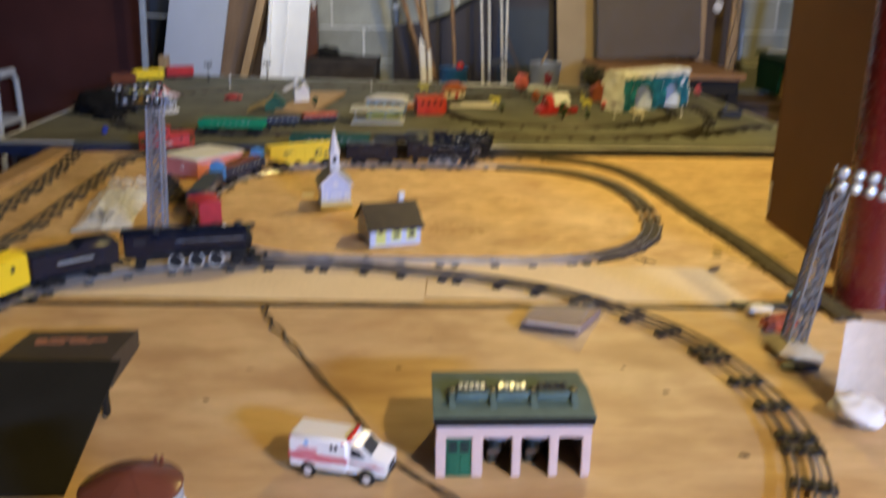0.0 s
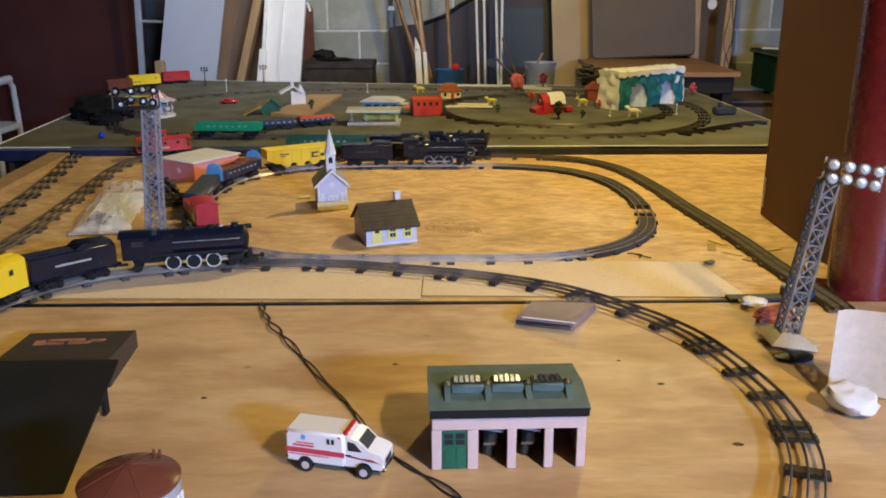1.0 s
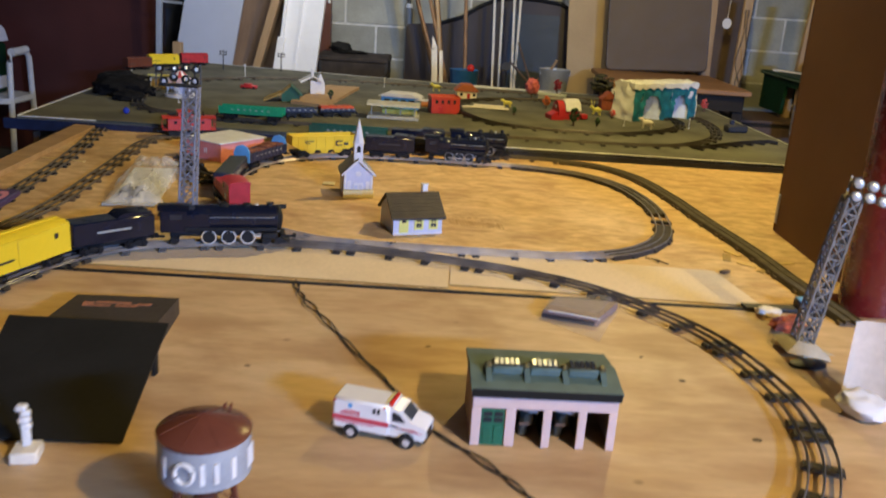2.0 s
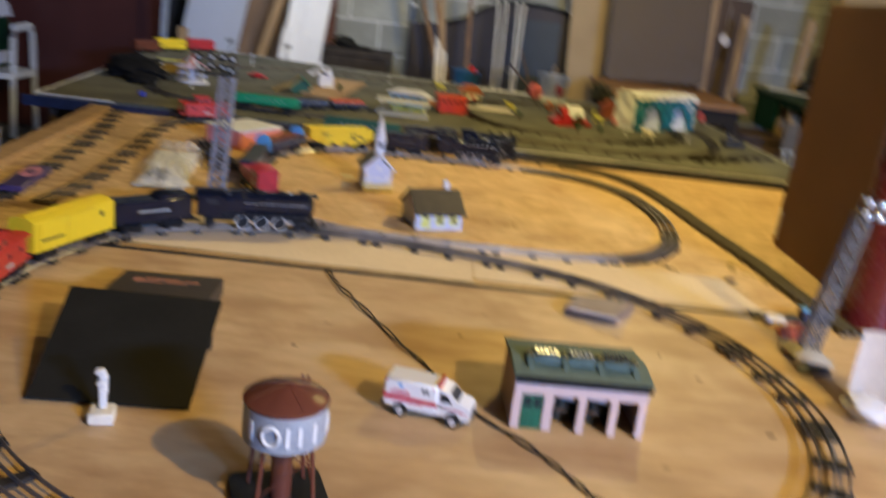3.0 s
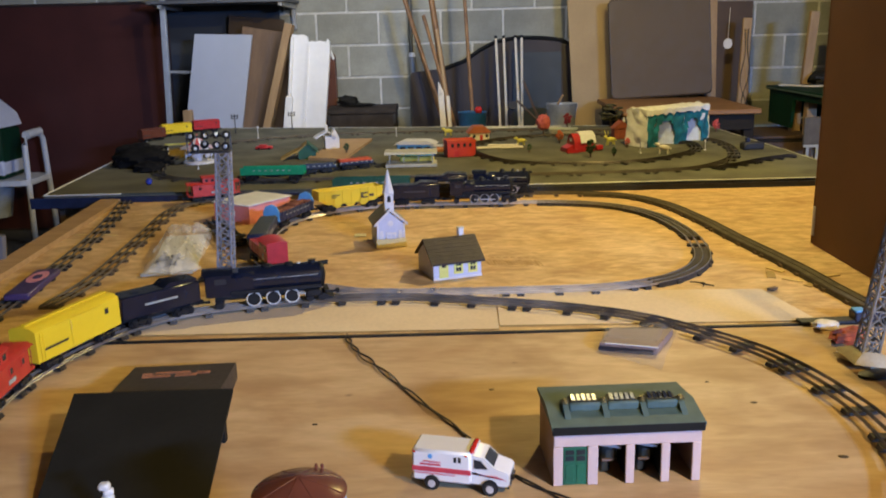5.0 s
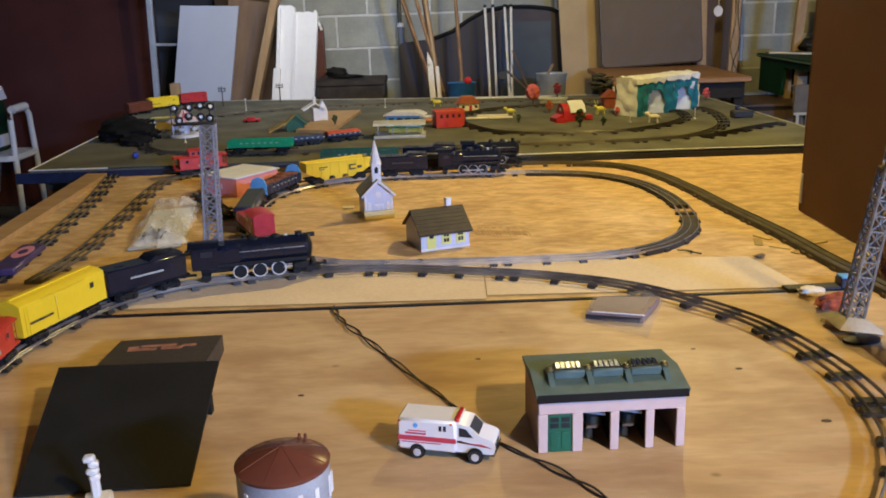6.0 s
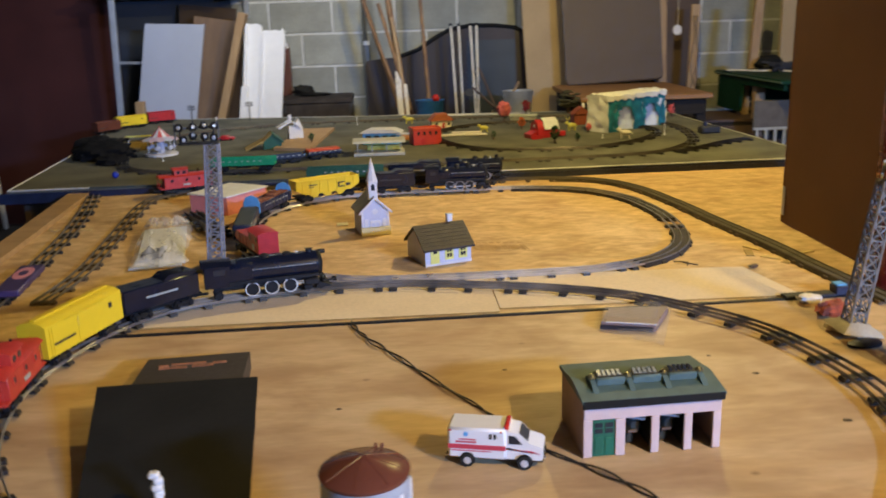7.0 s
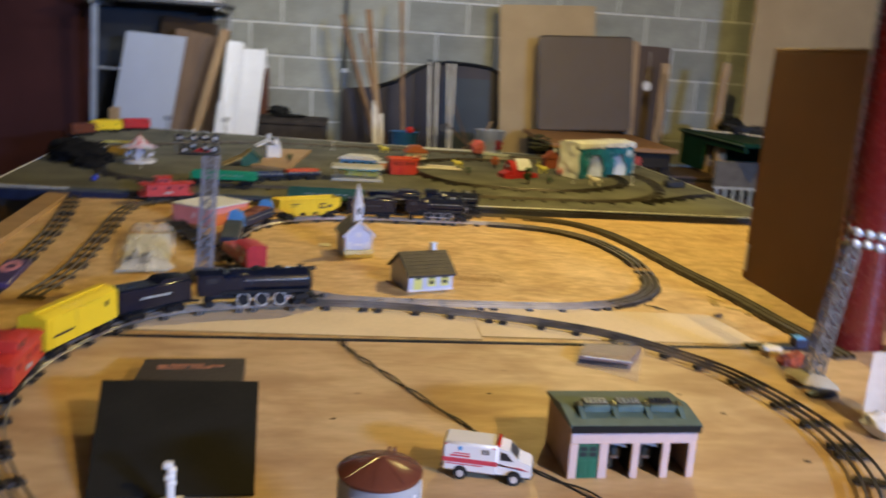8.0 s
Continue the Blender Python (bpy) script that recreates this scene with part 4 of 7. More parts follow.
train(OUTER, (-0.352, 1.862), [
    (lambda m: locomotive(m, "black steam locomotive with bright-rimmed driving wheels", "long outer train", TYREWHITE, 0.232, True), 0.232),
    (lambda m: tender(m, "black tender coupled behind the locomotive", "long outer train", 0.15), 0.15),
    (lambda m: boxcar(m, YELLOW, "bright yellow boxcar with small dark lettering", "long outer train"), 0.19),
    (lambda m: caboose(m, CABRED, "scarlet caboose with a cupola on its roof", "long outer train"), 0.155)])
train(INNER, (0.065, 2.787), [
    (lambda m: locomotive(m, "small black steam locomotive on the inner oval", "inner train", STEEL, 0.195), 0.195),
    (lambda m: tender(m, "black tender of the inner train", "inner train", 0.145, INK), 0.145),
    (lambda m: hopper(m, YELLOW, "yellow ribbed hopper car with black lettering", "inner train", 0.20), 0.20),
    (lambda m: gondola(m, NAVY, BLUE, RUST, "dark blue gondola with light blue ends and rusty load", "inner train", 0.19), 0.19),
    (lambda m: flatcar(m, "long smooth navy blue flatcar", "inner train", 0.215), 0.215),
    (lambda m: work_caboose(m, RED, "red work caboose at the tail of the inner train", "inner train"), 0.185)], 0.030)
train(ROUND, (0.125, 2.926), [
    (lambda m: locomotive(m, "black steam locomotive standing at the board's edge", "standing train", STEEL, 0.185), 0.185),
    (lambda m: tender(m, "black tender with pale script lettering", "standing train", 0.165), 0.165),
    (lambda m: gondola(m @ Matrix.Diagonal((1, 1, 1.3, 1)), DARKGREEN, None, None, "dark green gondola with pale lettering", "standing train", 0.24), 0.24)])
caboose(ROUND.span(ROUND.near(-0.800, 2.945), 0.16), CABRED, "orange-red caboose parked behind the pink shed", "standing train", 0.16)
gondola(pose(-0.728, 3.145, GREEN + 0.012, 0, 0, -1), CARGREEN, None, None, "bright green gondola with pale lettering", "standing train", 0.215)
gondola(pose(-0.610, 3.345, GREEN + 0.001, 0, 0, 22), NAVY, None, None, "short navy flatcar with pale side lettering", "standing train", 0.125, True)
gondola(pose(-0.486, 3.42, GREEN + 0.001, 0, 0, 28), NAVY, None, ORANGE, "navy flatcar carrying an orange slab", "standing train", 0.135, True)
boxcar(pose(-1.545, 4.66, GREEN + 0.001, 0, 0, 42) @ Matrix.Diagonal((0.82, 0.82, 0.82, 1)), YELLOW, "yellow boxcar parked in the far corner of the board", "back cars", 0.19)
boxcar(pose(-1.44, 4.83, GREEN + 0.001, 0, 0, 35) @ Matrix.Diagonal((0.82, 0.82, 0.82, 1)), RED, "red boxcar parked in the far corner of the board", "back cars", 0.17)
boxcar(pose(-1.60, 4.46, GREEN + 0.001, 0, 0, 58) @ Matrix.Diagonal((0.82, 0.82, 0.8, 1)), TANKBROWN, "red-brown boxcar parked in the far corner of the board", "back cars", 0.17)


# ---------- on the front table ----------
def engine_house():
    t = thing("toy_engine_house", "pale pink toy engine house with green sawtooth roof", "toy building", m=pose(0.0835, 1.1705, TOP + 0.0005, 0, 0, 3.1))
    w, d, h = 0.168, 0.106, 0.066
    # front wall with a door bay and three open bays
    g = Geo().box(0, 0.002, h - 0.009, w, 0.004, 0.018, 0.0008)
    for x, pw in ((-0.079, 0.011), (-0.0395, 0.012), (0.003, 0.010), (0.0435, 0.010), (0.079, 0.010)):
        g.box(x, 0.002, (h - 0.018) / 2, pw, 0.004, h - 0.018, 0.0008)
    part("front_wall", g, PINKWALL, t)
    # side and back walls carry their shade in the colour
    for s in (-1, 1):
        part("side_wall", Geo().prism([(0.004, 0), (d, 0), (d, h), (0.045, h + 0.008), (0.004, h - 0.001)], s * (w / 2 - 0.004), s * w / 2, "x"), SHADEWALL, t, "side wall darkened as in shade")
    part("back_wall", Geo().box(0, d - 0.002, h / 2, w - 0.008, 0.004, h), SHADEWALL, t)
    for x in (0.003, 0.0435):
        part("bay_partition", Geo().box(x, 0.03, (h - 0.02) / 2, 0.003, 0.05, h - 0.02), BLACK_MATTE, t)
    casting = surface("green_grey_casting", (0.05, 0.062, 0.058), (0.025, 0.032, 0.03), 70, rough=0.4, bump=0.2)
    tin = surface("pale_grey_tin", (0.30, 0.33, 0.34), (0.20, 0.22, 0.23), 60, rough=0.35)
    for x in (-0.0185, 0.0235):
        mc = part("inner_machine", Geo().box(x + 0.003, 0.034, 0.026, 0.019, 0.028, 0.022, 0.005).box(x - 0.001, 0.036, 0.008, 0.012, 0.020, 0.016, 0.003), casting, t)
        part("machine_hood", Geo().prism([(-0.011, 0.043), (0.013, 0.038), (0.013, 0.041), (-0.010, 0.046)], 0.010, 0.034, "y", pose(x, 0, 0)), tin, mc)
        part("lever", Geo().cyl((x - 0.009, 0.012, 0.024), (x + 0.004, 0.016, 0.022), 0.0018, n=8), DARKWOOD, mc)
    door = part("door", Geo().box(-0.0592, 0.0035, 0.0235, 0.0275, 0.003, 0.047, 0.0006), DOORGREEN, t)
    for k in range(2):
        for j in range(2):
            part("door_pane", Geo().box(-0.0655 + k * 0.0125, 0.0018, 0.033 + j * 0.0075, 0.0095, 0.0012, 0.0055), GLASS_DARK, door)
        part("door_panel", Geo().box(-0.0655 + k * 0.0125, 0.0018, 0.015, 0.0095, 0.0014, 0.02, 0.0004), DOORGREEN, door)
    part("fascia", Geo().box(0, -0.002, h + 0.0033, w + 0.004, 0.005, 0.0105, 0.0008), BLACK_MATTE, t)
    roof = part("roof", Geo().prism([(-0.004, h + 0.005), (-0.004, h + 0.0085), (0.047, h + 0.0165), (0.072, h + 0.0125), (d + 0.003, h + 0.0085), (d + 0.003, h + 0.004)], -w / 2 - 0.003, w / 2 + 0.003, "x"), ROOFGREEN, t)
    for k in range(3):
        x = -0.044 + k * 0.0445
        part("skylight", Geo().box(x, 0.037, h + 0.0175, 0.036, 0.022, 0.010, 0.0015, None), ROOFGREEN, roof)
        sash = part("skylight_sash", Geo().box(x, 0.0385, h + 0.0227, 0.0335, 0.018, 0.0012, 0.0003), BLACK, roof)
        for j in range(5):
            # paler glass on the first two skylights stands for their lamp glint
            part("pane", Geo().box(0, 0, 0, 0.0046, 0.0125, 0.0012, 0.0002, pose(x - 0.0122 + j * 0.0061, 0.0390, h + 0.0244, 9 + 3 * (j % 2), 8 + 2 * k, 0)), PANEGLOSS if k < 2 else GLASS_DARK, sash)
    for k in range(4):
        x = -0.066 + k * 0.0445
        part("roof_vent", Geo().lathe([(0.0055, 0), (0.005, 0.006), (0.0072, 0.007), (0.0072, 0.0105), (0.0035, 0.0145)], 12, pose(x, 0.034, h + 0.0145) @ Matrix.Diagonal((0.75, 0.75, 0.75, 1))), VENTTIN, roof)
        part("roof_rib", Geo().prism([(0.008, h + 0.0092), (0.047, h + 0.0155), (0.047, h + 0.0195), (0.030, h + 0.0205), (0.024, h + 0.0185)], x - 0.0034, x + 0.0034, "x"), ROOFGREEN, roof)


engine_house()


def ambulance():
    t = thing("toy_ambulance", "white toy ambulance with red stripe and lights", "toy ambulance", m=pose(-0.1025, 1.1755, TOP + 0.0005, 0, 0, -13.5) @ Matrix.Diagonal((0.93, 0.93, 0.95, 1)))
    w = 0.043
    body = part("box_body", Geo().box(-0.0225, 0, 0.0305, 0.074, w, 0.041, 0.003), TOYWHITE, t)
    cab = [(0.0135, 0.011), (0.058, 0.011), (0.0605, 0.015), (0.0602, 0.0255), (0.0570, 0.0292), (0.0420, 0.0335), (0.0290, 0.0455), (0.0135, 0.0480)]
    cb = part("cab", Geo().prism(cab, -w / 2 + 0.0035, w / 2 - 0.0035, "y"), TOYWHITE, t)
    part("windscreen", Geo().prism([(0.0408, 0.0350), (0.0302, 0.0448), (0.0297, 0.0444), (0.0403, 0.0346)], -w / 2 + 0.007, w / 2 - 0.007, "y", pose(0.0006, 0, 0.0003)), GLASS_GREY, cb)
    part("chassis", Geo().box(0.004, 0, 0.010, 0.112, 0.03, 0.006, 0.001), BLACK, t)
    part("front_bumper", Geo().box(0.0605, 0, 0.0135, 0.004, 0.036, 0.005, 0.001), CHROME, cb)
    part("grille", Geo().box(0.0603, 0, 0.0195, 0.0016, 0.02, 0.0055, 0.0004), GLASS_DARK, cb)
    part("rear_step", Geo().box(-0.0605, 0, 0.012, 0.004, 0.038, 0.003, 0.0006), CHROME, t)
    part("light_bar", Geo().box(0.0145, 0, 0.0535, 0.006, 0.034, 0.005, 0.0015, pose(0, 0, -0.0022)), LAMPRED, t)
    for k in (-0.012, -0.004, 0.004, 0.012):
        part("light_lens", Geo().box(0.0178, k, 0.0512, 0.0012, 0.0055, 0.003, 0.0005), TOYWHITE, t)
    for s in (-1, 1):
        y = s * (w / 2)
        part("side_stripe", Geo().box(-0.0225, y + s * 0.0002, 0.0265, 0.0735, 0.0005, 0.0062).box(-0.03, y + s * 0.0002, 0.0212, 0.05, 0.0005, 0.0012), STRIPE, body)
        part("cab_stripe", Geo().prism([(0.0145, 0.0237), (0.045, 0.0237), (0.057, 0.0195), (0.045, 0.0212), (0.0145, 0.0265)], y - s * 0.0036, y - s * 0.0031, "y"), STRIPE, cb)
        part("side_window", Geo().prism([(0.0175, 0.0315), (0.0345, 0.0315), (0.0262, 0.0415), (0.0175, 0.0430)], y - s * 0.0037, y - s * 0.0029, "y"), GLASS_DARK, cb)
        part("door_handle", Geo().box(0.019, y - s * 0.003, 0.0255, 0.004, 0.001, 0.001), INK, cb)
        for k in (-0.002, 0.0035):
            part("body_window", Geo().box(k - 0.003, y + s * 0.0002, 0.0415, 0.0035, 0.0006, 0.0065), GLASS_DARK, body)
        g = Geo()
        for x, z, a, b in ((-0.034, 0.0365, 0.022, 0.0014), (-0.036, 0.033, 0.026, 0.0022), (-0.036, 0.0293, 0.02, 0.001)):
            g.box(x, y + s * 0.0003, z, a, 0.0005, b)
        part("lettering", g, STRIPE, body, "small red lettering")
        part("emblem", Geo().cyl((-0.036, y + s * 0.0001, 0.0435), (-0.036, y + s * 0.0006, 0.0435), 0.0032, n=8), BLUE, body, "small blue star emblem")
        for x in (-0.056, 0.0085):
            part("corner_light", Geo().box(x, y + s * 0.0003, 0.048, 0.003, 0.0008, 0.002), LAMPRED, body)
        for x in (-0.0345, 0.0375):
            part("wheel_arch", Geo().cyl((x, y - s * 0.002, 0.0095), (x, y + s * 0.0003, 0.0095), 0.0098, n=18), BLACK, body)
            wh = part("wheel", Geo().cyl((x, y - s * 0.006, 0.0085), (x, y + s * 0.0015, 0.0085), 0.0085, n=20), RUBBER, t)
            part("hub", Geo().cyl((x, y + s * 0.0012, 0.0085), (x, y + s * 0.0021, 0.0085), 0.0048, n=14).cyl((x, y + s * 0.002, 0.0085), (x, y + s * 0.0029, 0.0085), 0.0018, n=8), HUB, wh)


ambulance()


def water_tower():
    t = thing("toy_water_tower", "brown toy water tower with pale marks on a grey band", "toy water tower", m=pose(-0.2465, 0.963, TOP + 0.0005, 0, 0, 20))
    r = 0.0405
    part("tank", Geo().lathe([(0.012, 0.062), (0.030, 0.066), (r - 0.001, 0.074), (r - 0.001, 0.113)], 36), TANKBROWN, t)
    part("roof", Geo().lathe([(r + 0.001, 0.1125), (r + 0.0014, 0.1155), (r * 0.97, 0.1175), (r * 0.6, 0.1228), (r * 0.25, 0.1272), (0.0005, 0.1296)], 36), TANKBROWN, t)
    for k in range(8):
        q = 2 * math.pi * (k + 0.3) / 8
        part("roof_seam", Geo().tube([(rr * math.cos(q), rr * math.sin(q), zz) for rr, zz in ((r * 0.97, 0.1176), (r * 0.6, 0.1229), (r * 0.25, 0.1273), (0.003, 0.1294))], 0.00045, 5), TANKBROWN, t)
    for hx, hy in ((0.0205, 0.0275), (0.0255, 0.0250)):
        part("hatch_lug", Geo().box(hx, hy, 0.1205, 0.0028, 0.0028, 0.0075, 0.0008), TANKBROWN, t)
    band = part("band", Geo().lathe([(r - 0.0012, 0.0745), (r + 0.0005, 0.0745), (r + 0.0005, 0.1125), (r - 0.0012, 0.1125)], 36), BAND, t)
    # plain pale bars and a ring round the band
    for k, shape in enumerate("iorib"):
        a = -150 + k * 31
        m = pose(0, 0, 0.0925, 0, 0, a) @ pose(r + 0.0006, 0, 0)
        g = Geo()
        if shape == "o":
            pts = [m @ Vector((0, 0.0085 * math.cos(q), 0.0095 * math.sin(q))) for q in (2 * math.pi * j / 20 for j in range(20))]
            g.tube(pts, 0.0022, 6, True)
        elif shape == "r":
            for y in (-0.006, 0.006):
                g.box(0, y, 0, 0.0012, 0.0042, 0.02, 0, m)
        else:
            g.box(0, 0, 0, 0.0012, 0.0045, 0.02, 0, m)
            if shape == "b":
                g.box(0, 0.0075, 0, 0.0012, 0.0045, 0.02, 0, m)
        part("band_mark", g, WHITE, band, "plain pale mark")
    for k in range(4):
        a = radians(45 + 90 * k)
        c, s = math.cos(a), math.sin(a)
        part("leg", Geo().cyl((0.040 * c, 0.040 * s, 0.004), (0.033 * c, 0.033 * s, 0.074), 0.0024, n=8), TANKBROWN, t)
        a2 = radians(135 + 90 * k)
        part("brace", Geo().cyl((0.038 * c, 0.038 * s, 0.022), (0.0345 * math.cos(a2), 0.0345 * math.sin(a2), 0.060), 0.0009, n=5), TANKBROWN, t)
    part("standpipe", Geo().cyl((0, 0, 0.004), (0, 0, 0.064), 0.011, n=16), TANKBROWN, t)
    part("base", Geo().prism(rounded(0.094, 0.094, 0.012), 0, 0.005, "z"), BLACK, t)


water_tower()

# black board leaning on a dark sign box
g = Geo().add([(-0.569, 1.099, 0.762), (-0.384, 1.114, 0.762), (-0.405, 1.335, 0.810), (-0.614, 1.327, 0.810),
               (-0.569, 1.099, 0.765), (-0.384, 1.114, 0.765), (-0.405, 1.335, 0.814), (-0.614, 1.327, 0.814)],
              [(3, 2, 1, 0), (4, 5, 6, 7), (0, 1, 5, 4), (1, 2, 6, 5), (2, 3, 7, 6), (3, 0, 4, 7)])
ramp = single("black_board", g, BLACK_MATTE, "plain black board propped up like a ramp", "board")
for x, y in ((-0.409, 1.29), (-0.598, 1.285)):
    part("prop", Geo().box(x, y, 0.7805, 0.006, 0.012, 0.040, 0.001), BLACK_MATTE, ramp)
sb = thing("sign_box", "dark flat box with faded orange lettering on top", "box", m=pose(-0.513, 1.425, TOP + 0.0005, 0, 0, 5))
part("box_body", Geo().prism([(-0.068, 0), (0.066, 0), (0.066, 0.026), (-0.068, 0.038)], -0.075, 0.075, "x"), surface("brown_black_card", (0.045, 0.034, 0.028), (0.032, 0.024, 0.02), 14, rough=0.6), sb)
g = Geo()
for i, (x, y, w, d) in enumerate(((-0.03, 0.012, 0.04, 0.008), (0.012, 0.014, 0.03, 0.01), (-0.01, 0.028, 0.05, 0.006), (0.035, 0.022, 0.02, 0.008), (-0.045, 0.024, 0.014, 0.006))):
    g.box(x, y, 0.0325 - 0.0895 * (y + 0.001), w, d, 0.001, 0, None)
part("lettering", g, surface("faded_orange_print", (0.42, 0.17, 0.09), (0.22, 0.09, 0.05), 80, rough=0.7), sb, "faded unreadable orange print")

sg = thing("toy_signal_post", "small white toy signal post on a square base", "toy signal", m=pose(-0.470, 1.075, TOP + 0.0005, 0, 0, 12))
part("base", Geo().box(0, 0, 0.007, 0.028, 0.030, 0.014, 0.002), CREAM, sg)
part("post", Geo().box(0, 0.004, 0.024, 0.009, 0.009, 0.022, 0.002), WHITE, sg)
g = Geo()
for k, (x, z, s) in enumerate(((0.001, 0.036, 0.011), (-0.001, 0.0435, 0.012), (0.0015, 0.051, 0.0105), (-0.003, 0.0575, 0.0115))):
    g.box(x, 0.004, z, s, s * 0.9, 0.0075, 0.002, pose(0, 0, 0, 0, 0, 7 * (-1) ** k))
part("lamp_head", g, WHITE, sg)

# flat card packet with a clear sleeve beside the seam
sp = thing("plastic_packet", "mauve card packet in a clear plastic sleeve", "packet", m=pose(0, 0, TOP + 0.0005))
part("card", Geo().prism([(0.120, 1.588), (0.205, 1.562), (0.252, 1.648), (0.150, 1.655)], 0.0008, 0.0135, "z"), surface("mauve_card", (0.25, 0.185, 0.175), (0.21, 0.155, 0.148), 12, rough=0.32, grainy=0.1), sp)
part("dark_strip", Geo().prism([(0.118, 1.585), (0.200, 1.560), (0.2005, 1.5625), (0.1185, 1.5875)], 0.0012, 0.0085, "z"), surface("blue_black_edge", (0.016, 0.017, 0.028), rough=0.5), sp)
# white line paints the highlight along the folded front edge
part("fold_highlight", Geo().tube([(0.128, 1.585, 0.0136), (0.165, 1.5735, 0.0138), (0.208, 1.5605, 0.0136)], 0.0011, 6), TOYWHITE, sp)
g = Geo()
n = 10
near, far = ((0.113, 1.574), (0.198, 1.496)), ((0.146, 1.664), (0.268, 1.676))
vs = []
for j in range(n + 1):
    for i in range(n + 1):
        u, v = i / n, j / n
        a, b = Vector(near[0]).lerp(Vector(near[1]), u), Vector(far[0]).lerp(Vector(far[1]), u)
        p = a.lerp(b, v)
        lift = 0.015 if v > 0.5 and u < 0.85 else 0.003 + 0.012 * max(0, (v - 0.2) / 0.3) * (u < 0.85) * (v <= 0.5)
        vs.append((p.x, p.y, lift + 0.0012 * math.sin(i * 1.7 + j)))
g.add(vs, [(j * (n + 1) + i, j * (n + 1) + i + 1, (j + 1) * (n + 1) + i + 1, (j + 1) * (n + 1) + i) for j in range(n) for i in range(n)])
part("sleeve", g, SLIP, sp)

# two twisted cables
CP = [(-0.299, 1.676), (-0.262, 1.58), (-0.223, 1.504), (-0.169, 1.419), (-0.12, 1.327), (-0.085, 1.254), (-0.041, 1.191), (0.005, 1.14), (0.045, 1.083), (0.09, 1.02), (0.16, 0.95), (0.2, 0.86)]
line = Line(CP, closed=False)
for k in range(2):
    pts = []
    for i in range(int(line.length / 0.006)):
        s = i * 0.006
        p, q = line.at(s), line.at(s + 0.003) - line.at(max(0, s - 0.003))
        q.normalize()
        o = (0.0033 + 0.0024 * math.sin(s * 7.3 + 1)) * math.sin(s * 44 + 3 * math.sin(s * 9) + 3.1 * k) + 0.004 * math.sin(s * 24 + 0.9 * k)
        pts.append((p.x + q.y * o, p.y - q.x * o, TOP + 0.0028 + 0.0016 * math.sin(s * 55 + 1.6 + 3.1 * k)))
    single("cable", Geo().tube(pts, 0.0013, 6), CABLE, "thin black wire winding across the plywood", "cable", "twisted wires")


# ---------- on the middle table ----------
def house():
    t = thing("toy_house", "pale toy house with dark roof and lime windows", "toy house", m=pose(-0.1255, 2.0705, TOP + 0.0005, 0, 0, 20))
    w, d, h, r = 0.107, 0.104, 0.039, 0.077
    part("wall_block", Geo().prism([(-d / 2, 0), (d / 2, 0), (d / 2, h), (0, r - 0.003), (-d / 2, h)], -w / 2, w / 2, "x"), PALEBLUE, t)
    for s in (-1, 1):
        g = Geo().prism([(s * (d / 2 + 0.008), h - 0.006), (s * (d / 2 + 0.008), h - 0.002), (0, r + 0.002), (0, r - 0.002)], -w / 2 - 0.006, w / 2 + 0.006, "x")
        rp = part("roof", g, SHINGLE, t)
        g = Geo()
        for k in range(1, 7):
            u = k / 7
            y, z = s * (d / 2 + 0.008) * (1 - u), (h - 0.002) + (r + 0.004 - h) * u
            g.box(0, y, z - 0.0002, w + 0.012, 0.001, 0.0009)
        part("shingle_course", g, SHINGLE, rp)
    part("chimney", Geo().box(0.030, 0.010, r + 0.004, 0.012, 0.012, 0.024, 0.001).box(0.030, 0.010, r + 0.0165, 0.014, 0.014, 0.003, 0.0005), WHITE_PLASTIC, t)
    for x in (-0.031, 0.002, 0.034):
        door = x < -0.02
        z, hh = (0.019, 0.034) if door else (0.0220, 0.0245)
        wd = part("door" if door else "window", Geo().box(x, -d / 2 - 0.0006, z, 0.0205, 0.0016, hh, 0.0004), LIME, t)
        for k, pz, ph in (((0, 0.030, 0.008),) if door else ((-1, 0.0195, 0.0085), (1, 0.0195, 0.0085), (-1, 0.0290, 0.004), (1, 0.0290, 0.004))):
            part("pane", Geo().box(x + k * 0.0031, -d / 2 - 0.0012, pz, 0.009 if door else 0.0052, 0.0012, ph), GLASS_DARK, wd)
    for k in range(5):
        part("siding_board", Geo().box(0, -d / 2 - 0.0002, 0.005 + k * 0.0075, w, 0.0009, 0.0010), PALEBLUE, t)
    part("base_strip", Geo().box(0, -d / 2 - 0.001, 0.002, w + 0.002, 0.003, 0.004), WHITE_PLASTIC, t)


house()


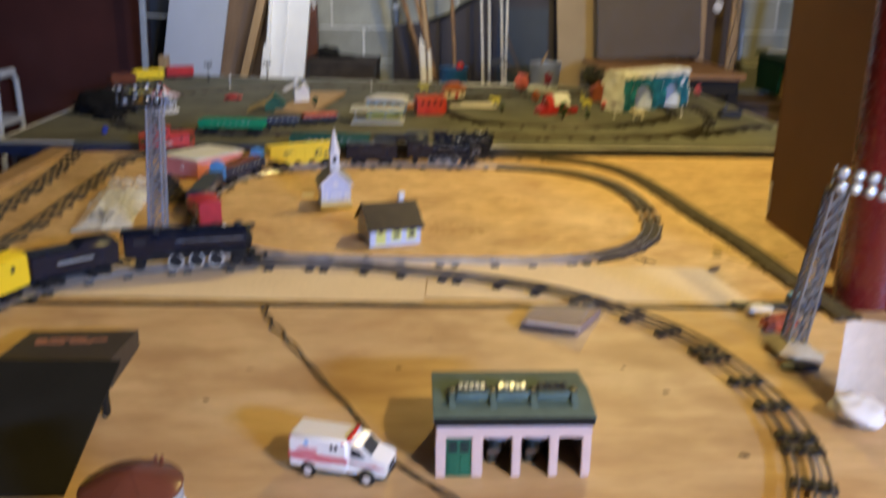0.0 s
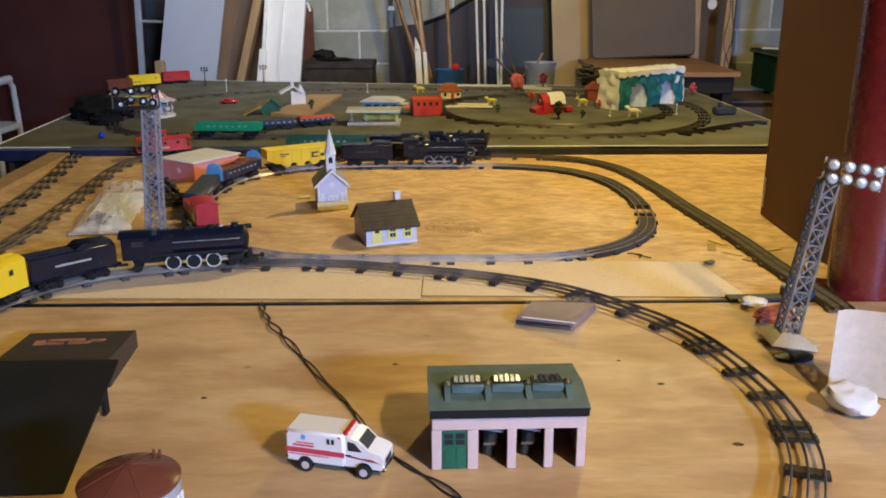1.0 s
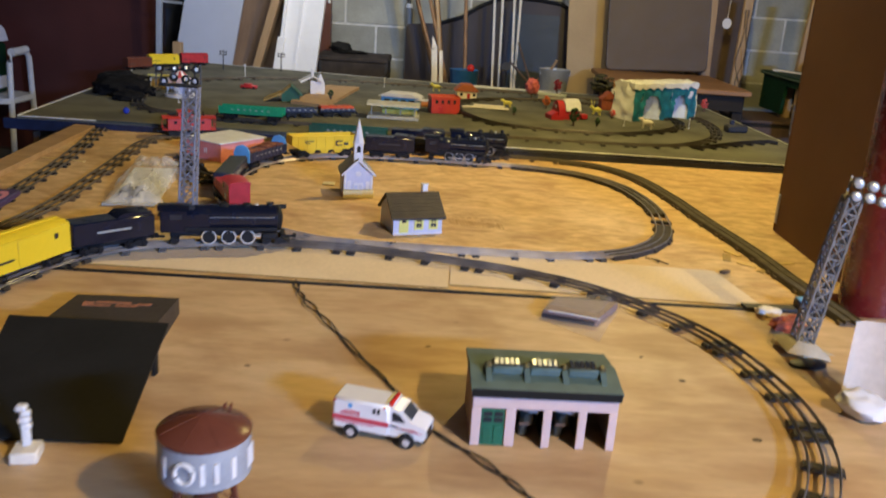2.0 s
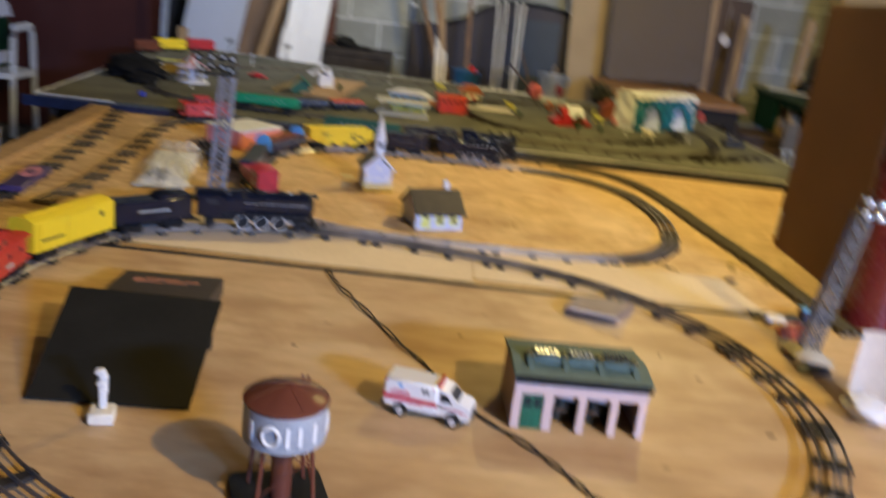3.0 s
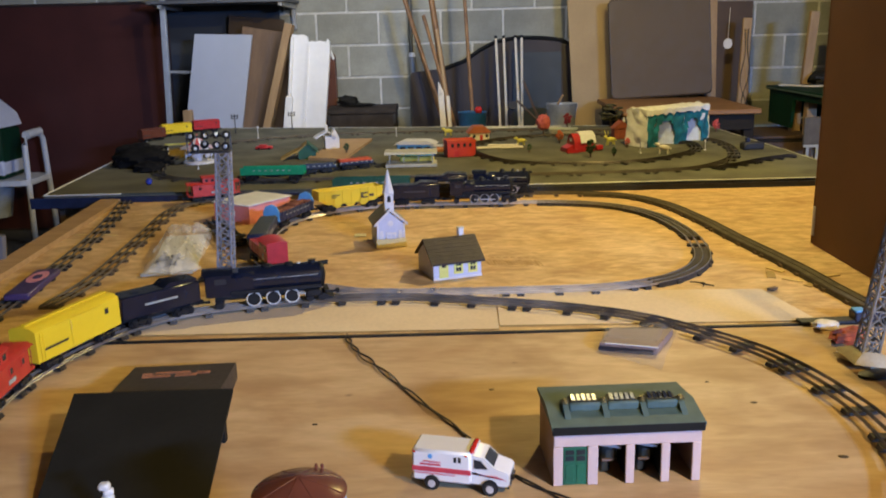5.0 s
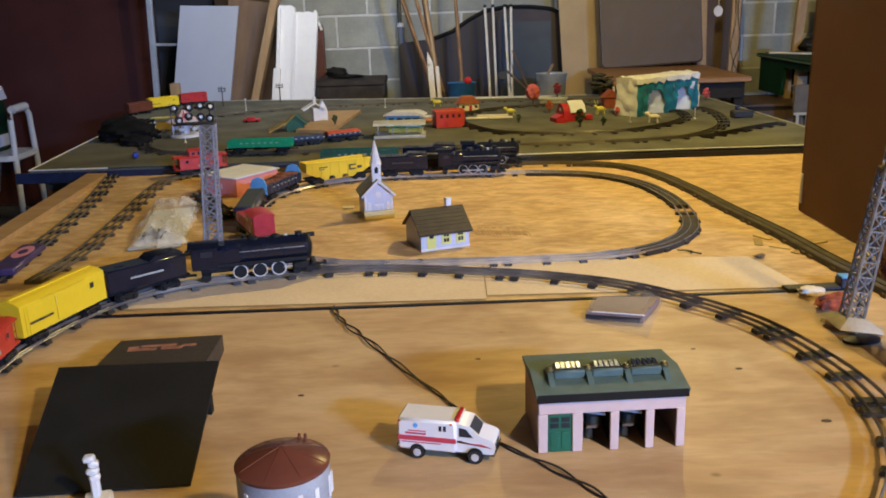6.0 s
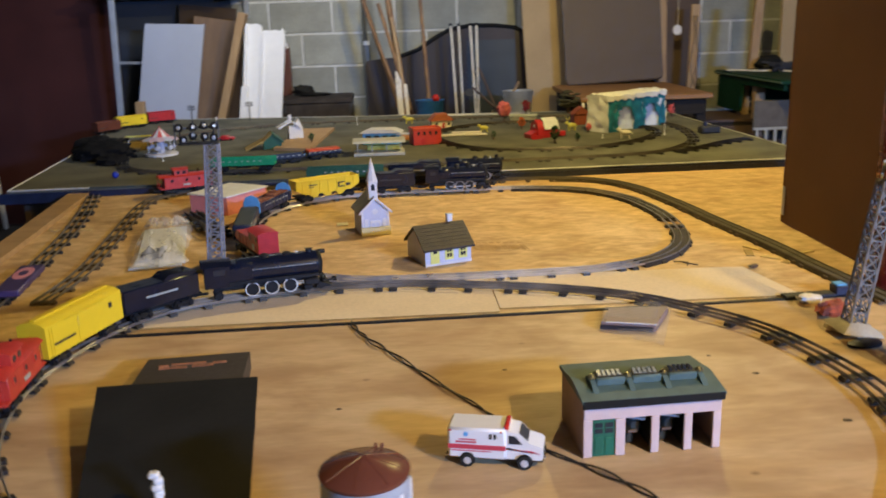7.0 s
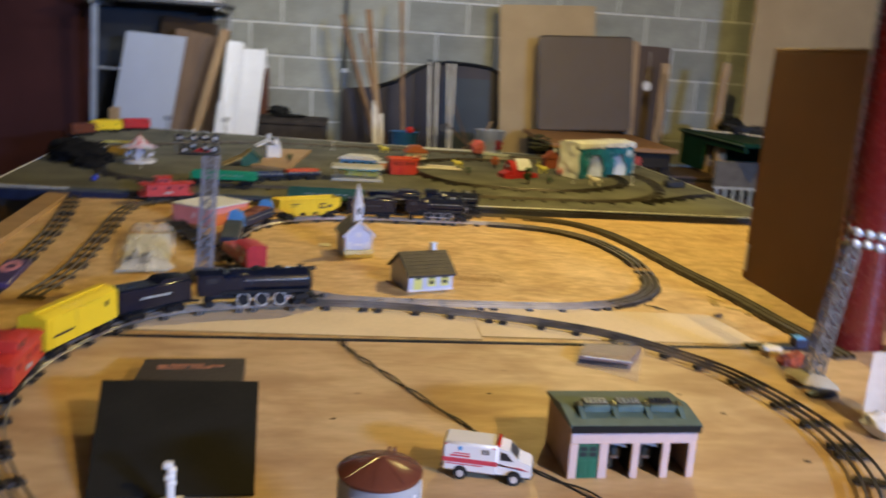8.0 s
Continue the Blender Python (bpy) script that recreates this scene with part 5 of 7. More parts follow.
def church():
    t = thing("toy_church", "pale toy church with tall pointed white steeple", "toy church", m=pose(-0.269, 2.307, TOP + 0.0005, 0, 0, 13))
    w, d, h, r = 0.070, 0.095, 0.060, 0.094
    part("wall_block", Geo().prism([(-w / 2, 0), (w / 2, 0), (w / 2, h), (0, r - 0.004), (-w / 2, h)], 0, d, "y"), PALEBLUE, t)
    for s in (-1, 1):
        part("roof", Geo().prism([(s * (w / 2 + 0.007), h - 0.008), (s * (w / 2 + 0.007), h - 0.005), (0, r + 0.001), (0, r - 0.004)], -0.006, d + 0.004, "y"), GREYROOF, t)
        part("corner_trim", Geo().box(s * (w / 2 - 0.003), -0.0008, h / 2, 0.005, 0.003, h, 0.0006), WHITE_PLASTIC, t)
        part("gable_trim", Geo().prism([(s * (w / 2 + 0.006), h - 0.008), (s * (w / 2 + 0.006), h - 0.002), (0, r + 0.002), (0, r - 0.005)], -0.0085, -0.006, "y"), WHITE_PLASTIC, t)
    tower = part("tower", Geo().box(0, 0.022, r + 0.012, 0.022, 0.022, 0.046, 0.001), WHITE_PLASTIC, t)
    part("louvre", Geo().box(0, 0.0105, r + 0.020, 0.009, 0.001, 0.012).prism([(-0.0045, r + 0.026), (0.0045, r + 0.026), (0, r + 0.031)], 0.010, 0.011, "y"), GLASS_DARK, tower)
    part("cornice", Geo().box(0, 0.022, r + 0.035, 0.026, 0.026, 0.003, 0.0006), WHITE_PLASTIC, tower)
    part("spire", Geo().lathe([(0.0145, r + 0.036), (0.010, r + 0.052), (0.0065, r + 0.07), (0.001, r + 0.092)], 8, pose(0, 0.022, 0)), WHITE_PLASTIC, tower)
    door = part("door", Geo().box(0, -0.001, 0.018, 0.024, 0.003, 0.036, 0.0008), WHITE_PLASTIC, t)
    part("door_leaf", Geo().box(-0.0055, -0.0022, 0.016, 0.009, 0.0016, 0.028, 0.0004).box(0.0055, -0.0022, 0.016, 0.009, 0.0016, 0.028, 0.0004), PALEBLUE, door)
    part("rose_window", Geo().cyl((0, -0.0014, 0.058), (0, 0.001, 0.058), 0.007, n=16), WHITE_PLASTIC, t)
    for s in (-1, 1):
        part("window", Geo().box(s * 0.023, -0.0008, 0.028, 0.009, 0.002, 0.024, 0.0006), WHITE_PLASTIC, t)
    # its yellow paints in the cool light cut off low on the front
    part("base_course", Geo().box(0, -0.004, 0.010, 0.074, 0.010, 0.020, 0.001), surface("cream_lacking_cool_light", (0.70, 0.60, 0.30), (0.62, 0.52, 0.24), 40, rough=0.6), t)


church()

t = thing("toy_shed", "pink card shed with flat cream roof", "toy shed", m=pose(-0.696, 2.6975, TOP + 0.0005, 0, 0, 58))
for s in (-1, 1):
    part("long_wall", Geo().box(0, s * 0.0675, 0.025, 0.166, 0.003, 0.050), PINK, t)
    part("end_wall", Geo().box(s * 0.0815, 0, 0.025, 0.003, 0.132, 0.050), PINK, t)
part("roof", Geo().box(0, 0, 0.0525, 0.176, 0.146, 0.004, 0.0008), WHITE, t)
g = Geo()
for y in (-0.012, -0.004):
    g.box(-0.0833, y, 0.026, 0.001, 0.0025, 0.014)
part("lettering", g, WHITE, t, "small pale unreadable marks")


def lattice(parent, x, y, z0, z1, a0, a1, material, bays=7, bar=0.0016, lean=0.0):
    """A square lattice mast: four corner posts and crossed braces, each a part."""
    at = lambda u, i, j: (x + lean * u + i * (a0 + (a1 - a0) * u) / 2, y + j * (a0 + (a1 - a0) * u) / 2, z0 + (z1 - z0) * u)
    for i in (-1, 1):
        for j in (-1, 1):
            part("corner_post", Geo().cyl(at(0, i, j), at(1, i, j), bar * 1.35, n=6), material, parent)
    faces = (((-1, -1), (1, -1)), ((1, -1), (1, 1)), ((1, 1), (-1, 1)), ((-1, 1), (-1, -1)))
    for p, q in faces:
        for k in range(bays):
            u, v = k / bays, (k + 1) / bays
            for a, b in ((at(u, *p), at(v, *q)), (at(u, *q), at(v, *p)), (at(v, *p), at(v, *q))):
                part("brace", Geo().cyl(a, b, bar * 0.8, n=5), material, parent)


def floodlights(parent, x, y, z, width, rows, cols, r, tilt, backing, yaw=0, shine=0.82, loose=0.0):
    rng = random.Random(6)
    m = pose(x, y, z, 0, 0, yaw) @ pose(0, 0, 0, tilt, 0, 0)
    gap = width / cols
    hd = part("head_frame", Geo().box(0, 0.006, rows * gap * 0.5 - gap * 0.5, width, 0.003, 0.004, 0, m).box(-width / 2, 0.006, 0, 0.003, 0.003, rows * gap, 0, m).box(width / 2, 0.006, 0, 0.003, 0.003, rows * gap, 0, m), backing, parent)
    for i in range(cols):
        for j in range(rows):
            cx, cz = (i - (cols - 1) / 2) * gap, (j - (rows - 1) / 2) * gap
            aim = m @ pose(cx, 0.004, cz, rng.uniform(-30, 30) * loose, 0, rng.uniform(-38, 38) * loose)
            part("lamp_can", Geo().lathe([(r * 0.5, 0), (r * 0.95, -0.006), (r, -0.011), (r * 0.82, -0.010), (r * 0.5, -0.004)], 14, aim @ pose(0, 0, 0, -90, 0, 0)), backing, hd)
            part("reflector", Geo().ball((0, -0.012, 0), r * shine, (1, 0.35, 1), 14, 8, m=aim), LENS, hd)
    return hd


lt = thing("toy_floodlight_tower", "grey lattice toy floodlight tower on black base", "toy light tower", "floodlight towers", pose(-0.606, 2.057, TOP + 0.0005))
for a in (0, 90):
    part("base_foot", Geo().prism([(-0.062, 0.0), (0.062, 0.0), (0.026, 0.012), (-0.026, 0.012)], -0.02, 0.02, "y", pose(0, 0, 0 if a else 0.0003, 0, 0, a + 12)), TRESTLE, lt)
part("base_plate", Geo().lathe([(0.045, 0), (0.042, 0.008), (0.03, 0.016), (0.028, 0.018)], 4, pose(0, 0, 0, 0, 0, 57)), TRESTLE, lt)
lattice(lt, 0, 0, 0.016, 0.272, 0.030, 0.026, TOWERGREY, 12, 0.0017, 0.015)
part("platform", Geo().box(-0.010, 0, 0.274, 0.082, 0.030, 0.004, 0.001), TRESTLE, lt)
floodlights(lt, -0.014, 0.004, 0.295, 0.088, 2, 4, 0.0088, -14, TRESTLE, 18, 0.5, 1.0)
for x in (-0.050, 0.020):
    part("upright", Geo().cyl((x, 0.006, 0.27), (x, 0.006, 0.305), 0.0016, n=6), TRESTLE, lt)

rt = thing("toy_floodlight_tower", "pale metal lattice floodlight tower with eight lamps", "toy light tower", "floodlight towers", pose(0.508, 1.515, TOP + 0.0005, 0, 8, 0) @ Matrix.Diagonal((1, 1, 0.955, 1)))
part("base_plate", Geo().prism([(-0.036, 0.02), (-0.002, -0.026), (0.058, 0.0), (0.03, 0.03)], 0.0, 0.008, "z"), TOWERBASE, rt)
part("base_block", Geo().lathe([(0.048, 0.0), (0.045, 0.004), (0.025, 0.014), (0.022, 0.016)], 4, pose(0.003, 0, 0.0078, 0, 0, 45)), TOWERBASE, rt)
lattice(rt, 0.0, 0, 0.016, 0.262, 0.025, 0.021, TOWERPALE, 10, 0.0018)
floodlights(rt, 0.026, -0.012, 0.276, 0.076, 2, 4, 0.0088, -8, TOWERPALE, -12, 0.84, 0.25)
part("arm", Geo().box(0.01, 0, 0.262, 0.05, 0.006, 0.004, 0.001), TOWERPALE, rt)
single("black_disc", Geo().lathe([(0.026, 0), (0.026, 0.004), (0.018, 0.007), (0.005, 0.0075)], 20, Matrix.Diagonal((1.1, 0.62, 1, 1))), BLACK, "small flat black oval disc beside the tower", "disc", m=pose(0.505, 1.466, TOP + 0.0005, 0, 0, 8))
g = Geo().ball((0, 0, 0.012), 0.024, (1.6, 1, 0.6), 24, 16, 0.55, 5)
single("red_cloth_scrap", g, surface("faded_red_cloth", (0.50, 0.10, 0.04), (0.20, 0.045, 0.022), 45, rough=0.9, bump=0.5), "crumpled red cloth scrap beside the tower", "cloth scrap", m=pose(0.526, 1.612, TOP + 0.0005, 0, 0, 20) @ Matrix.Diagonal((0.8, 0.8, 0.85, 1)))
single("paper_scrap", Geo().ball((0, 0, 0.008), 0.014, (1.5, 1, 0.55), 18, 10, 0.5, 9), CREAM, "small crumpled cream paper scrap beside the red cloth", "paper scrap", m=pose(0.512, 1.668, TOP + 0.0005))
bc = thing("blue_connector", "small dark blue box tucked in the table joint", "connector", m=pose(0.598, 1.704, TOP + 0.002, 0, 0, 3))
part("housing", Geo().box(0, 0, 0.010, 0.05, 0.026, 0.018, 0.002), NAVY, bc)
part("cover", Geo().box(-0.014, 0, 0.020, 0.02, 0.022, 0.004, 0.001), BLUE, bc)
single("black_plate", Geo().box(0, 0, 0.0025, 0.13, 0.024, 0.005, 0.001), TRESTLE, "flat black plate in the joint between tables", "plate", m=pose(0.545, 1.702, TOP + 0.002, 0, 0, 4))

pp = thing("paper_card", "white bent paper card standing with a curled foot", "paper", m=pose(0.502, 1.347, TOP + 0.0005))
bend = [(0, 0), (0.012, 0.0045), (0.030, 0.0035), (0.055, -0.006), (0.080, -0.020)]
# sheet tinted beige for missing cool light; the foot stays white
part("sheet", Geo().prism(bend + [(x + 0.0006, y + 0.0011) for x, y in bend[::-1]], 0.004, 0.118, "z"), surface("shade_tinted_card", (0.60, 0.53, 0.45), (0.54, 0.47, 0.39), 12, rough=0.7), pp)
part("curled_foot", Geo().ball((0, 0, 0), 0.020, (1.65, 1.5, 0.8), 30, 18, 0.28, 3, pose(0.014, -0.037, 0.0165, 4, 6, -10)), PAPER, pp)

# clear bag with small hardware
bg = thing("plastic_bag", "crumpled clear plastic bag of small metal parts", "bag", m=pose(-0.778, 2.280, TOP + 0.0005, 0, 0, 10))
g = Geo()
n = 44
vs = []
for j in range(n + 1):
    for i in range(n + 1):
        u, v = i / n - 0.5, j / n - 0.5
        e = max(0.0, 1 - (2 * abs(u)) ** 4) * max(0.0, 1 - (2 * abs(v)) ** 6)
        fold = abs(noise.noise(Vector((u * 5, v * 5, 1.3)))) + 0.6 * abs(noise.noise(Vector((u * 11, v * 11, 5.3))))
        ragged = 0.018 * noise.noise(Vector((u * 7, 3 * v, 9)))
        vs.append((u * 0.122 + 0.012 * noise.noise(Vector((u * 4, v * 6, 3))), v * 0.40 + ragged, 0.007 + e * (0.014 + 0.026 * (v + 0.5) + 0.011 * fold)))
g.add(vs, [(j * (n + 1) + i, j * (n + 1) + i + 1, (j + 1) * (n + 1) + i + 1, (j + 1) * (n + 1) + i) for j in range(n) for i in range(n)])
part("film", g, BAG, bg)
rng = random.Random(8)
for k in range(12):
    a = rng.uniform(0, 180)
    part("metal_part", Geo().box(0, 0, 0, rng.uniform(0.012, 0.032), 0.007, 0.006, 0.001, pose(rng.uniform(-0.035, 0.012), rng.uniform(-0.15, -0.06), 0.008 + 0.004 * (k % 4), 0, rng.uniform(-10, 10), a)), TRESTLE, bg)
part("white_tag", Geo().box(0.033, -0.12, 0.010, 0.034, 0.06, 0.001, 0, pose(0, 0, 0, 2, 0, 0)), PAPER, bg)
part("header_card", Geo().box(0.0, 0.0, 0.003, 0.104, 0.36, 0.003, 0, pose(0, 0, 0, 0, 0, 2)), surface("white_card", (0.84, 0.83, 0.80), (0.76, 0.75, 0.72), 30, rough=0.6, grainy=0.05), bg)
part("end_strip", Geo().box(-0.002, -0.196, 0.004, 0.112, 0.014, 0.006, 0.001), FADED, bg)
single("card_chip", Geo().box(0, 0, 0.0012, 0.03, 0.03, 0.002, 0.0004), CREAM, "small cream card chip beside the church", "card scrap", m=pose(-0.358, 2.428, TOP + 0.0005, 0, 0, 6))

# stack of spare track pieces behind the tower
st = thing("spare_track_pieces", "stack of dark spare track pieces on plywood", "track pieces", m=pose(-0.70, 2.43, TOP + 0.0005, 0, 0, 119))
for k in range(3):
    g = Geo()
    for o in (-0.0165, 0, 0.0165):
        g.box(0.006 * k, o + 0.004 * k, 0.008 + 0.0095 * k, 0.24, 0.003, 0.005)
    for x in (-0.1, 0, 0.1):
        g.box(x + 0.006 * k, 0.004 * k, 0.004 + 0.0095 * k, 0.017, 0.058, 0.005)
    part("track_piece", g, TIE, st)
single("thin_wire", Geo().tube([(p.x, p.y, TOP + 0.002) for p in (lambda L: [L.at(L.length * i / 30) for i in range(31)])(Line([(-0.57, 2.33), (-0.545, 2.2), (-0.54, 2.1), (-0.50, 1.99), (-0.485, 1.93)], closed=False))], 0.0016, 5), CABLE, "thin dark feeder wire leading to the oval", "wire")
tin = thing("printed_tin", "purple printed tin lying on the straight track", "tin", m=pose(-0.985, 1.97, TOP + 0.0118, 0, 0, 97))
part("lid", Geo().box(0, 0, 0.008, 0.19, 0.05, 0.014, 0.003), PURPLE, tin)
part("print", Geo().prism([(0.045 * math.cos(q), 0.019 * math.sin(q)) for q in (2 * math.pi * j / 20 for j in range(20))], 0.0151, 0.0156, "z", pose(0.03, 0, 0)), ROSE, tin)
part("print_centre", Geo().prism([(0.018 * math.cos(q), 0.009 * math.sin(q)) for q in (2 * math.pi * j / 16 for j in range(16))], 0.0157, 0.0161, "z", pose(0.03, 0, 0)), PURPLE, tin)
for x, y, a in ((0.60, 1.93, 40), (0.54, 2.0, 75)):
    single("yellow_scrap", Geo().box(0, 0, 0.001, 0.05, 0.016, 0.0015), STRAW, "small straw-coloured card scrap on plywood", "card scrap", "card scraps", pose(x, y, TOP + 0.0005, 0, 0, a))

# ---------- brown cabinet, post ----------
cbn = thing("brown_cabinet", "large plain brown hardboard cabinet standing on the table", "cabinet", m=pose(0.725, 2.255, TOP + 0.0005, 0, 0, 0))
part("side_panel", Geo().box(0.004, -0.216, 0.285, 0.008, 0.432, 0.57, 0.002), BROWNBOX, cbn)
part("front_panel", Geo().box(0.29, -0.436, 0.285, 0.58, 0.008, 0.57, 0.002), BROWNBOX, cbn)
part("back_panel", Geo().box(0.29, 0.004, 0.285, 0.58, 0.008, 0.57, 0.002), BROWNBOX, cbn)
part("top_panel", Geo().box(0.29, -0.216, 0.574, 0.58, 0.448, 0.008, 0.002), BROWNBOX, cbn)
part("corner_tape", Geo().box(-0.001, -0.004, 0.055, 0.003, 0.012, 0.07, 0.001), PALEBLUE, cbn)
post = thing("steel_support_post", "dark red painted steel support post", "support post", m=pose(0.727, 1.754, FL))
part("column", Geo().cyl((0, 0, 0.012), (0, 0, CEIL - FL - 0.012), 0.056, n=48), POLERED, post)
part("foot_plate", Geo().box(0, 0, 0.006, 0.2, 0.2, 0.012, 0.002), POLERED, post)
part("head_plate", Geo().box(0, 0, CEIL - FL - 0.006, 0.2, 0.2, 0.012, 0.002), POLERED, post)

# grade stamp printed on the middle sheet, and odds and ends
g = Geo()
rng = random.Random(14)
for k in range(17):
    x, top = -0.040 + 0.0072 * k, rng.uniform(0.035, 0.06)
    g.box(0, 0, 0, rng.choice((0.0022, 0.0022, 0.0045)), top, 0.0004, 0, pose(x, 2.135 - 0.1 * (x - 0.02), TOP - FL + 0.0006, 0, 0, rng.uniform(4, 16)))
for k in range(7):
    g.box(-0.03 + 0.016 * k, 2.185 - 0.0016 * k, TOP - FL + 0.0006, 0.010, 0.005, 0.0004)
part("grade_stamp", g, surface("faded_stamp_ink", (0.46, 0.29, 0.11), (0.38, 0.23, 0.085), 60, rough=0.8), mid_table, "faded unreadable stamp")
single("bark_scrap", Geo().ball((0, 0, 0.004), 0.010, (1.4, 0.8, 0.3), 16, 9, 0.5, 4), DARKWOOD, "small brown bark scrap at the cardboard end", "scrap", m=pose(0.505, 1.893, TOP + 0.0005, 0, 0, 30))
pg = thing("wire_plug", "small black plug with a yellow cap", "plug", m=pose(-0.735, 1.712, TOP + 0.0005, 0, 0, 10))
part("plug_body", Geo().box(0.02, 0, 0.008, 0.06, 0.018, 0.016, 0.003), BLACK, pg)
part("cap", Geo().cyl((-0.03, 0, 0.009), (-0.008, 0, 0.009), 0.005, 0.0085, n=12), LEMON, pg)
for pts in (((0.362, 1.957), (0.372, 1.944), (0.388, 1.938), (0.402, 1.926)), ((0.381, 1.950), (0.386, 1.936), (0.380, 1.926))):
    single("wire_end", Geo().tube([(x, y, TOP + 0.0022 + 0.003 * (k == 1)) for k, (x, y) in enumerate(pts)], 0.0013, 5), CABLE, "short bent black wire end beside the oval", "wire", "wire ends")
for x, y, a in ((-1.115, 2.50, -4), (-1.035, 2.49, -12), (0.562, 2.035, -60), (0.570, 1.958, -38), (0.655, 1.985, 20)):
    single("wood_splinter", Geo().box(0, 0, 0.0012, 0.042, 0.014, 0.002, 0.0005), PALEPINE, "pale wood splinter on the plywood", "splinter", "splinters", pose(x, y, TOP + 0.0005, 0, 0, a))


# ---------- scenery on the green board ----------
def on_board(x, y, a=0, up=0.0):
    return pose(x, y, GREEN + 0.0005 + up, 0, 0, a)


# snowy tunnel
tn = thing("toy_tunnel", "white and teal plaster toy mountain tunnel", "toy tunnel", m=on_board(0.795, 3.965, 35) @ Matrix.Diagonal((0.9, 1, 1, 1)))


def rough_box(w, d, h, arches, seed):
    """A craggy shell, arched through along its front."""
    g, nx, nz = Geo(), 30, 12
    for side in (-1, 1):
        vs, fs = [], []
        for j in range(nz + 1):
            for i in range(nx + 1):
                x, z = -w / 2 + w * i / nx, h * j / nz
                k = noise.noise(Vector((x * 30, z * 30, seed + side)))
                vs.append((x, side * (d / 2 + 0.012 * k) * (1 - 0.25 * (z / h) ** 2), z))
        for j in range(nz):
            for i in range(nx):
                x, z = -w / 2 + w * (i + 0.5) / nx, h * (j + 0.5) / nz
                if not any(abs(x - ax) < aw and z < ah * math.sqrt(max(0, 1 - ((x - ax) / aw) ** 2)) for ax, aw, ah in arches):
                    fs.append((j * (nx + 1) + i, j * (nx + 1) + i + 1, (j + 1) * (nx + 1) + i + 1, (j + 1) * (nx + 1) + i))
        g.add(vs, fs)
    return g


part("rock_face", rough_box(0.42, 0.12, 0.150, [(-0.085, 0.062, 0.105), (0.105, 0.054, 0.10)], 2.0), TEAL, tn)
for x0, x1, seed in ((-0.165, -0.01, 3.0), (0.035, 0.175, 8.0)):
    g, vs = Geo(), []
    for j in range(10):
        for i in range(13):
            x, z = x0 + (x1 - x0) * i / 12, 0.118 * j / 9
            k = noise.noise(Vector((x * 34, z * 13, seed))) + 0.5 * noise.noise(Vector((x * 80, z * 60, seed)))
            vs.append((x, -0.030 - 0.026 * k + 0.02 * math.cos(math.pi * (i / 6 - 1)), z))
    g.add(vs, [(j * 13 + i, j * 13 + i + 1, (j + 1) * 13 + i + 1, (j + 1) * 13 + i) for j in range(9) for i in range(12)])
    part("rock_niche", g, ROCKBLUE, tn, "pale blue rock inside the arch")
g = Geo()
vs = []
for j in range(9):
    for i in range(25):
        x, y = -0.217 + 0.434 * i / 24, -0.064 + 0.128 * j / 8
        vs.append((x, y * 0.92, 0.150 + 0.010 * noise.noise(Vector((x * 45, y * 45, 4))) + 0.008 * (1 - (y / 0.066) ** 2)))
g.add(vs, [(j * 25 + i, j * 25 + i + 1, (j + 1) * 25 + i + 1, (j + 1) * 25 + i) for j in range(8) for i in range(24)])
g.add([(x * 0.985, y * 0.96, z - 0.020 + 0.010 * noise.noise(Vector((x * 60, y * 60, 9)))) for x, y, z in vs], [(j * 25 + i, (j + 1) * 25 + i, (j + 1) * 25 + i + 1, j * 25 + i + 1) for j in range(8) for i in range(24)])
rim = [i for i in range(25)] + [j * 25 + 24 for j in range(1, 9)] + [8 * 25 + i for i in range(23, -1, -1)] + [j * 25 for j in range(7, 0, -1)]
g.f += [(rim[i], rim[(i + 1) % len(rim)], 225 + rim[(i + 1) % len(rim)], 225 + rim[i]) for i in range(len(rim))]
part("snow_cap", g, SNOW, tn)
for s in (-1, 1):
    g, vs = Geo(), []
    for j in range(9):
        for i in range(7):
            y, z = -0.062 + 0.124 * i / 6, 0.155 * j / 8
            vs.append((s * (0.212 + 0.016 * noise.noise(Vector((y * 30, z * 30, 3 + s)))), y * (1 - 0.2 * (z / 0.155) ** 2), z))
    g.add(vs, [(j * 7 + i, j * 7 + i + 1, (j + 1) * 7 + i + 1, (j + 1) * 7 + i) for j in range(8) for i in range(6)])
    part("snowy_end", g, SNOW, tn)

# red barn
bn = thing("toy_barn", "red toy barn with white gambrel roof", "toy barn", m=on_board(0.395, 3.765, 20))
gam = [(-0.032, 0), (0.032, 0), (0.034, 0.036), (0.022, 0.060), (0, 0.072), (-0.022, 0.060), (-0.034, 0.036)]
part("wall_block", Geo().prism(gam, -0.045, 0.045, "x", pose(0, 0, 0, 0, 0, 0)), RED, bn)
rf = [(-0.037, 0.034), (-0.024, 0.062), (0, 0.075), (0.024, 0.062), (0.037, 0.034), (0.040, 0.036), (0.026, 0.066), (0, 0.080), (-0.026, 0.066), (-0.040, 0.036)]
part("roof", Geo().prism(rf, -0.018, 0.050, "x"), WHITE_PLASTIC, bn)
part("barn_door", Geo().box(-0.0455, 0, 0.018, 0.002, 0.028, 0.034, 0.0005), CABRED, bn)
part("hay_door", Geo().box(-0.0455, 0, 0.048, 0.002, 0.014, 0.012, 0.0005), WHITE_PLASTIC, bn)
part("lean_to", Geo().prism([(-0.075, 0), (-0.045, 0), (-0.045, 0.03), (-0.075, 0.016)], -0.025, 0.03, "y"), RED, bn)
part("yard_fence", Geo().box(-0.06, -0.05, 0.008, 0.05, 0.004, 0.014), RED, bn)
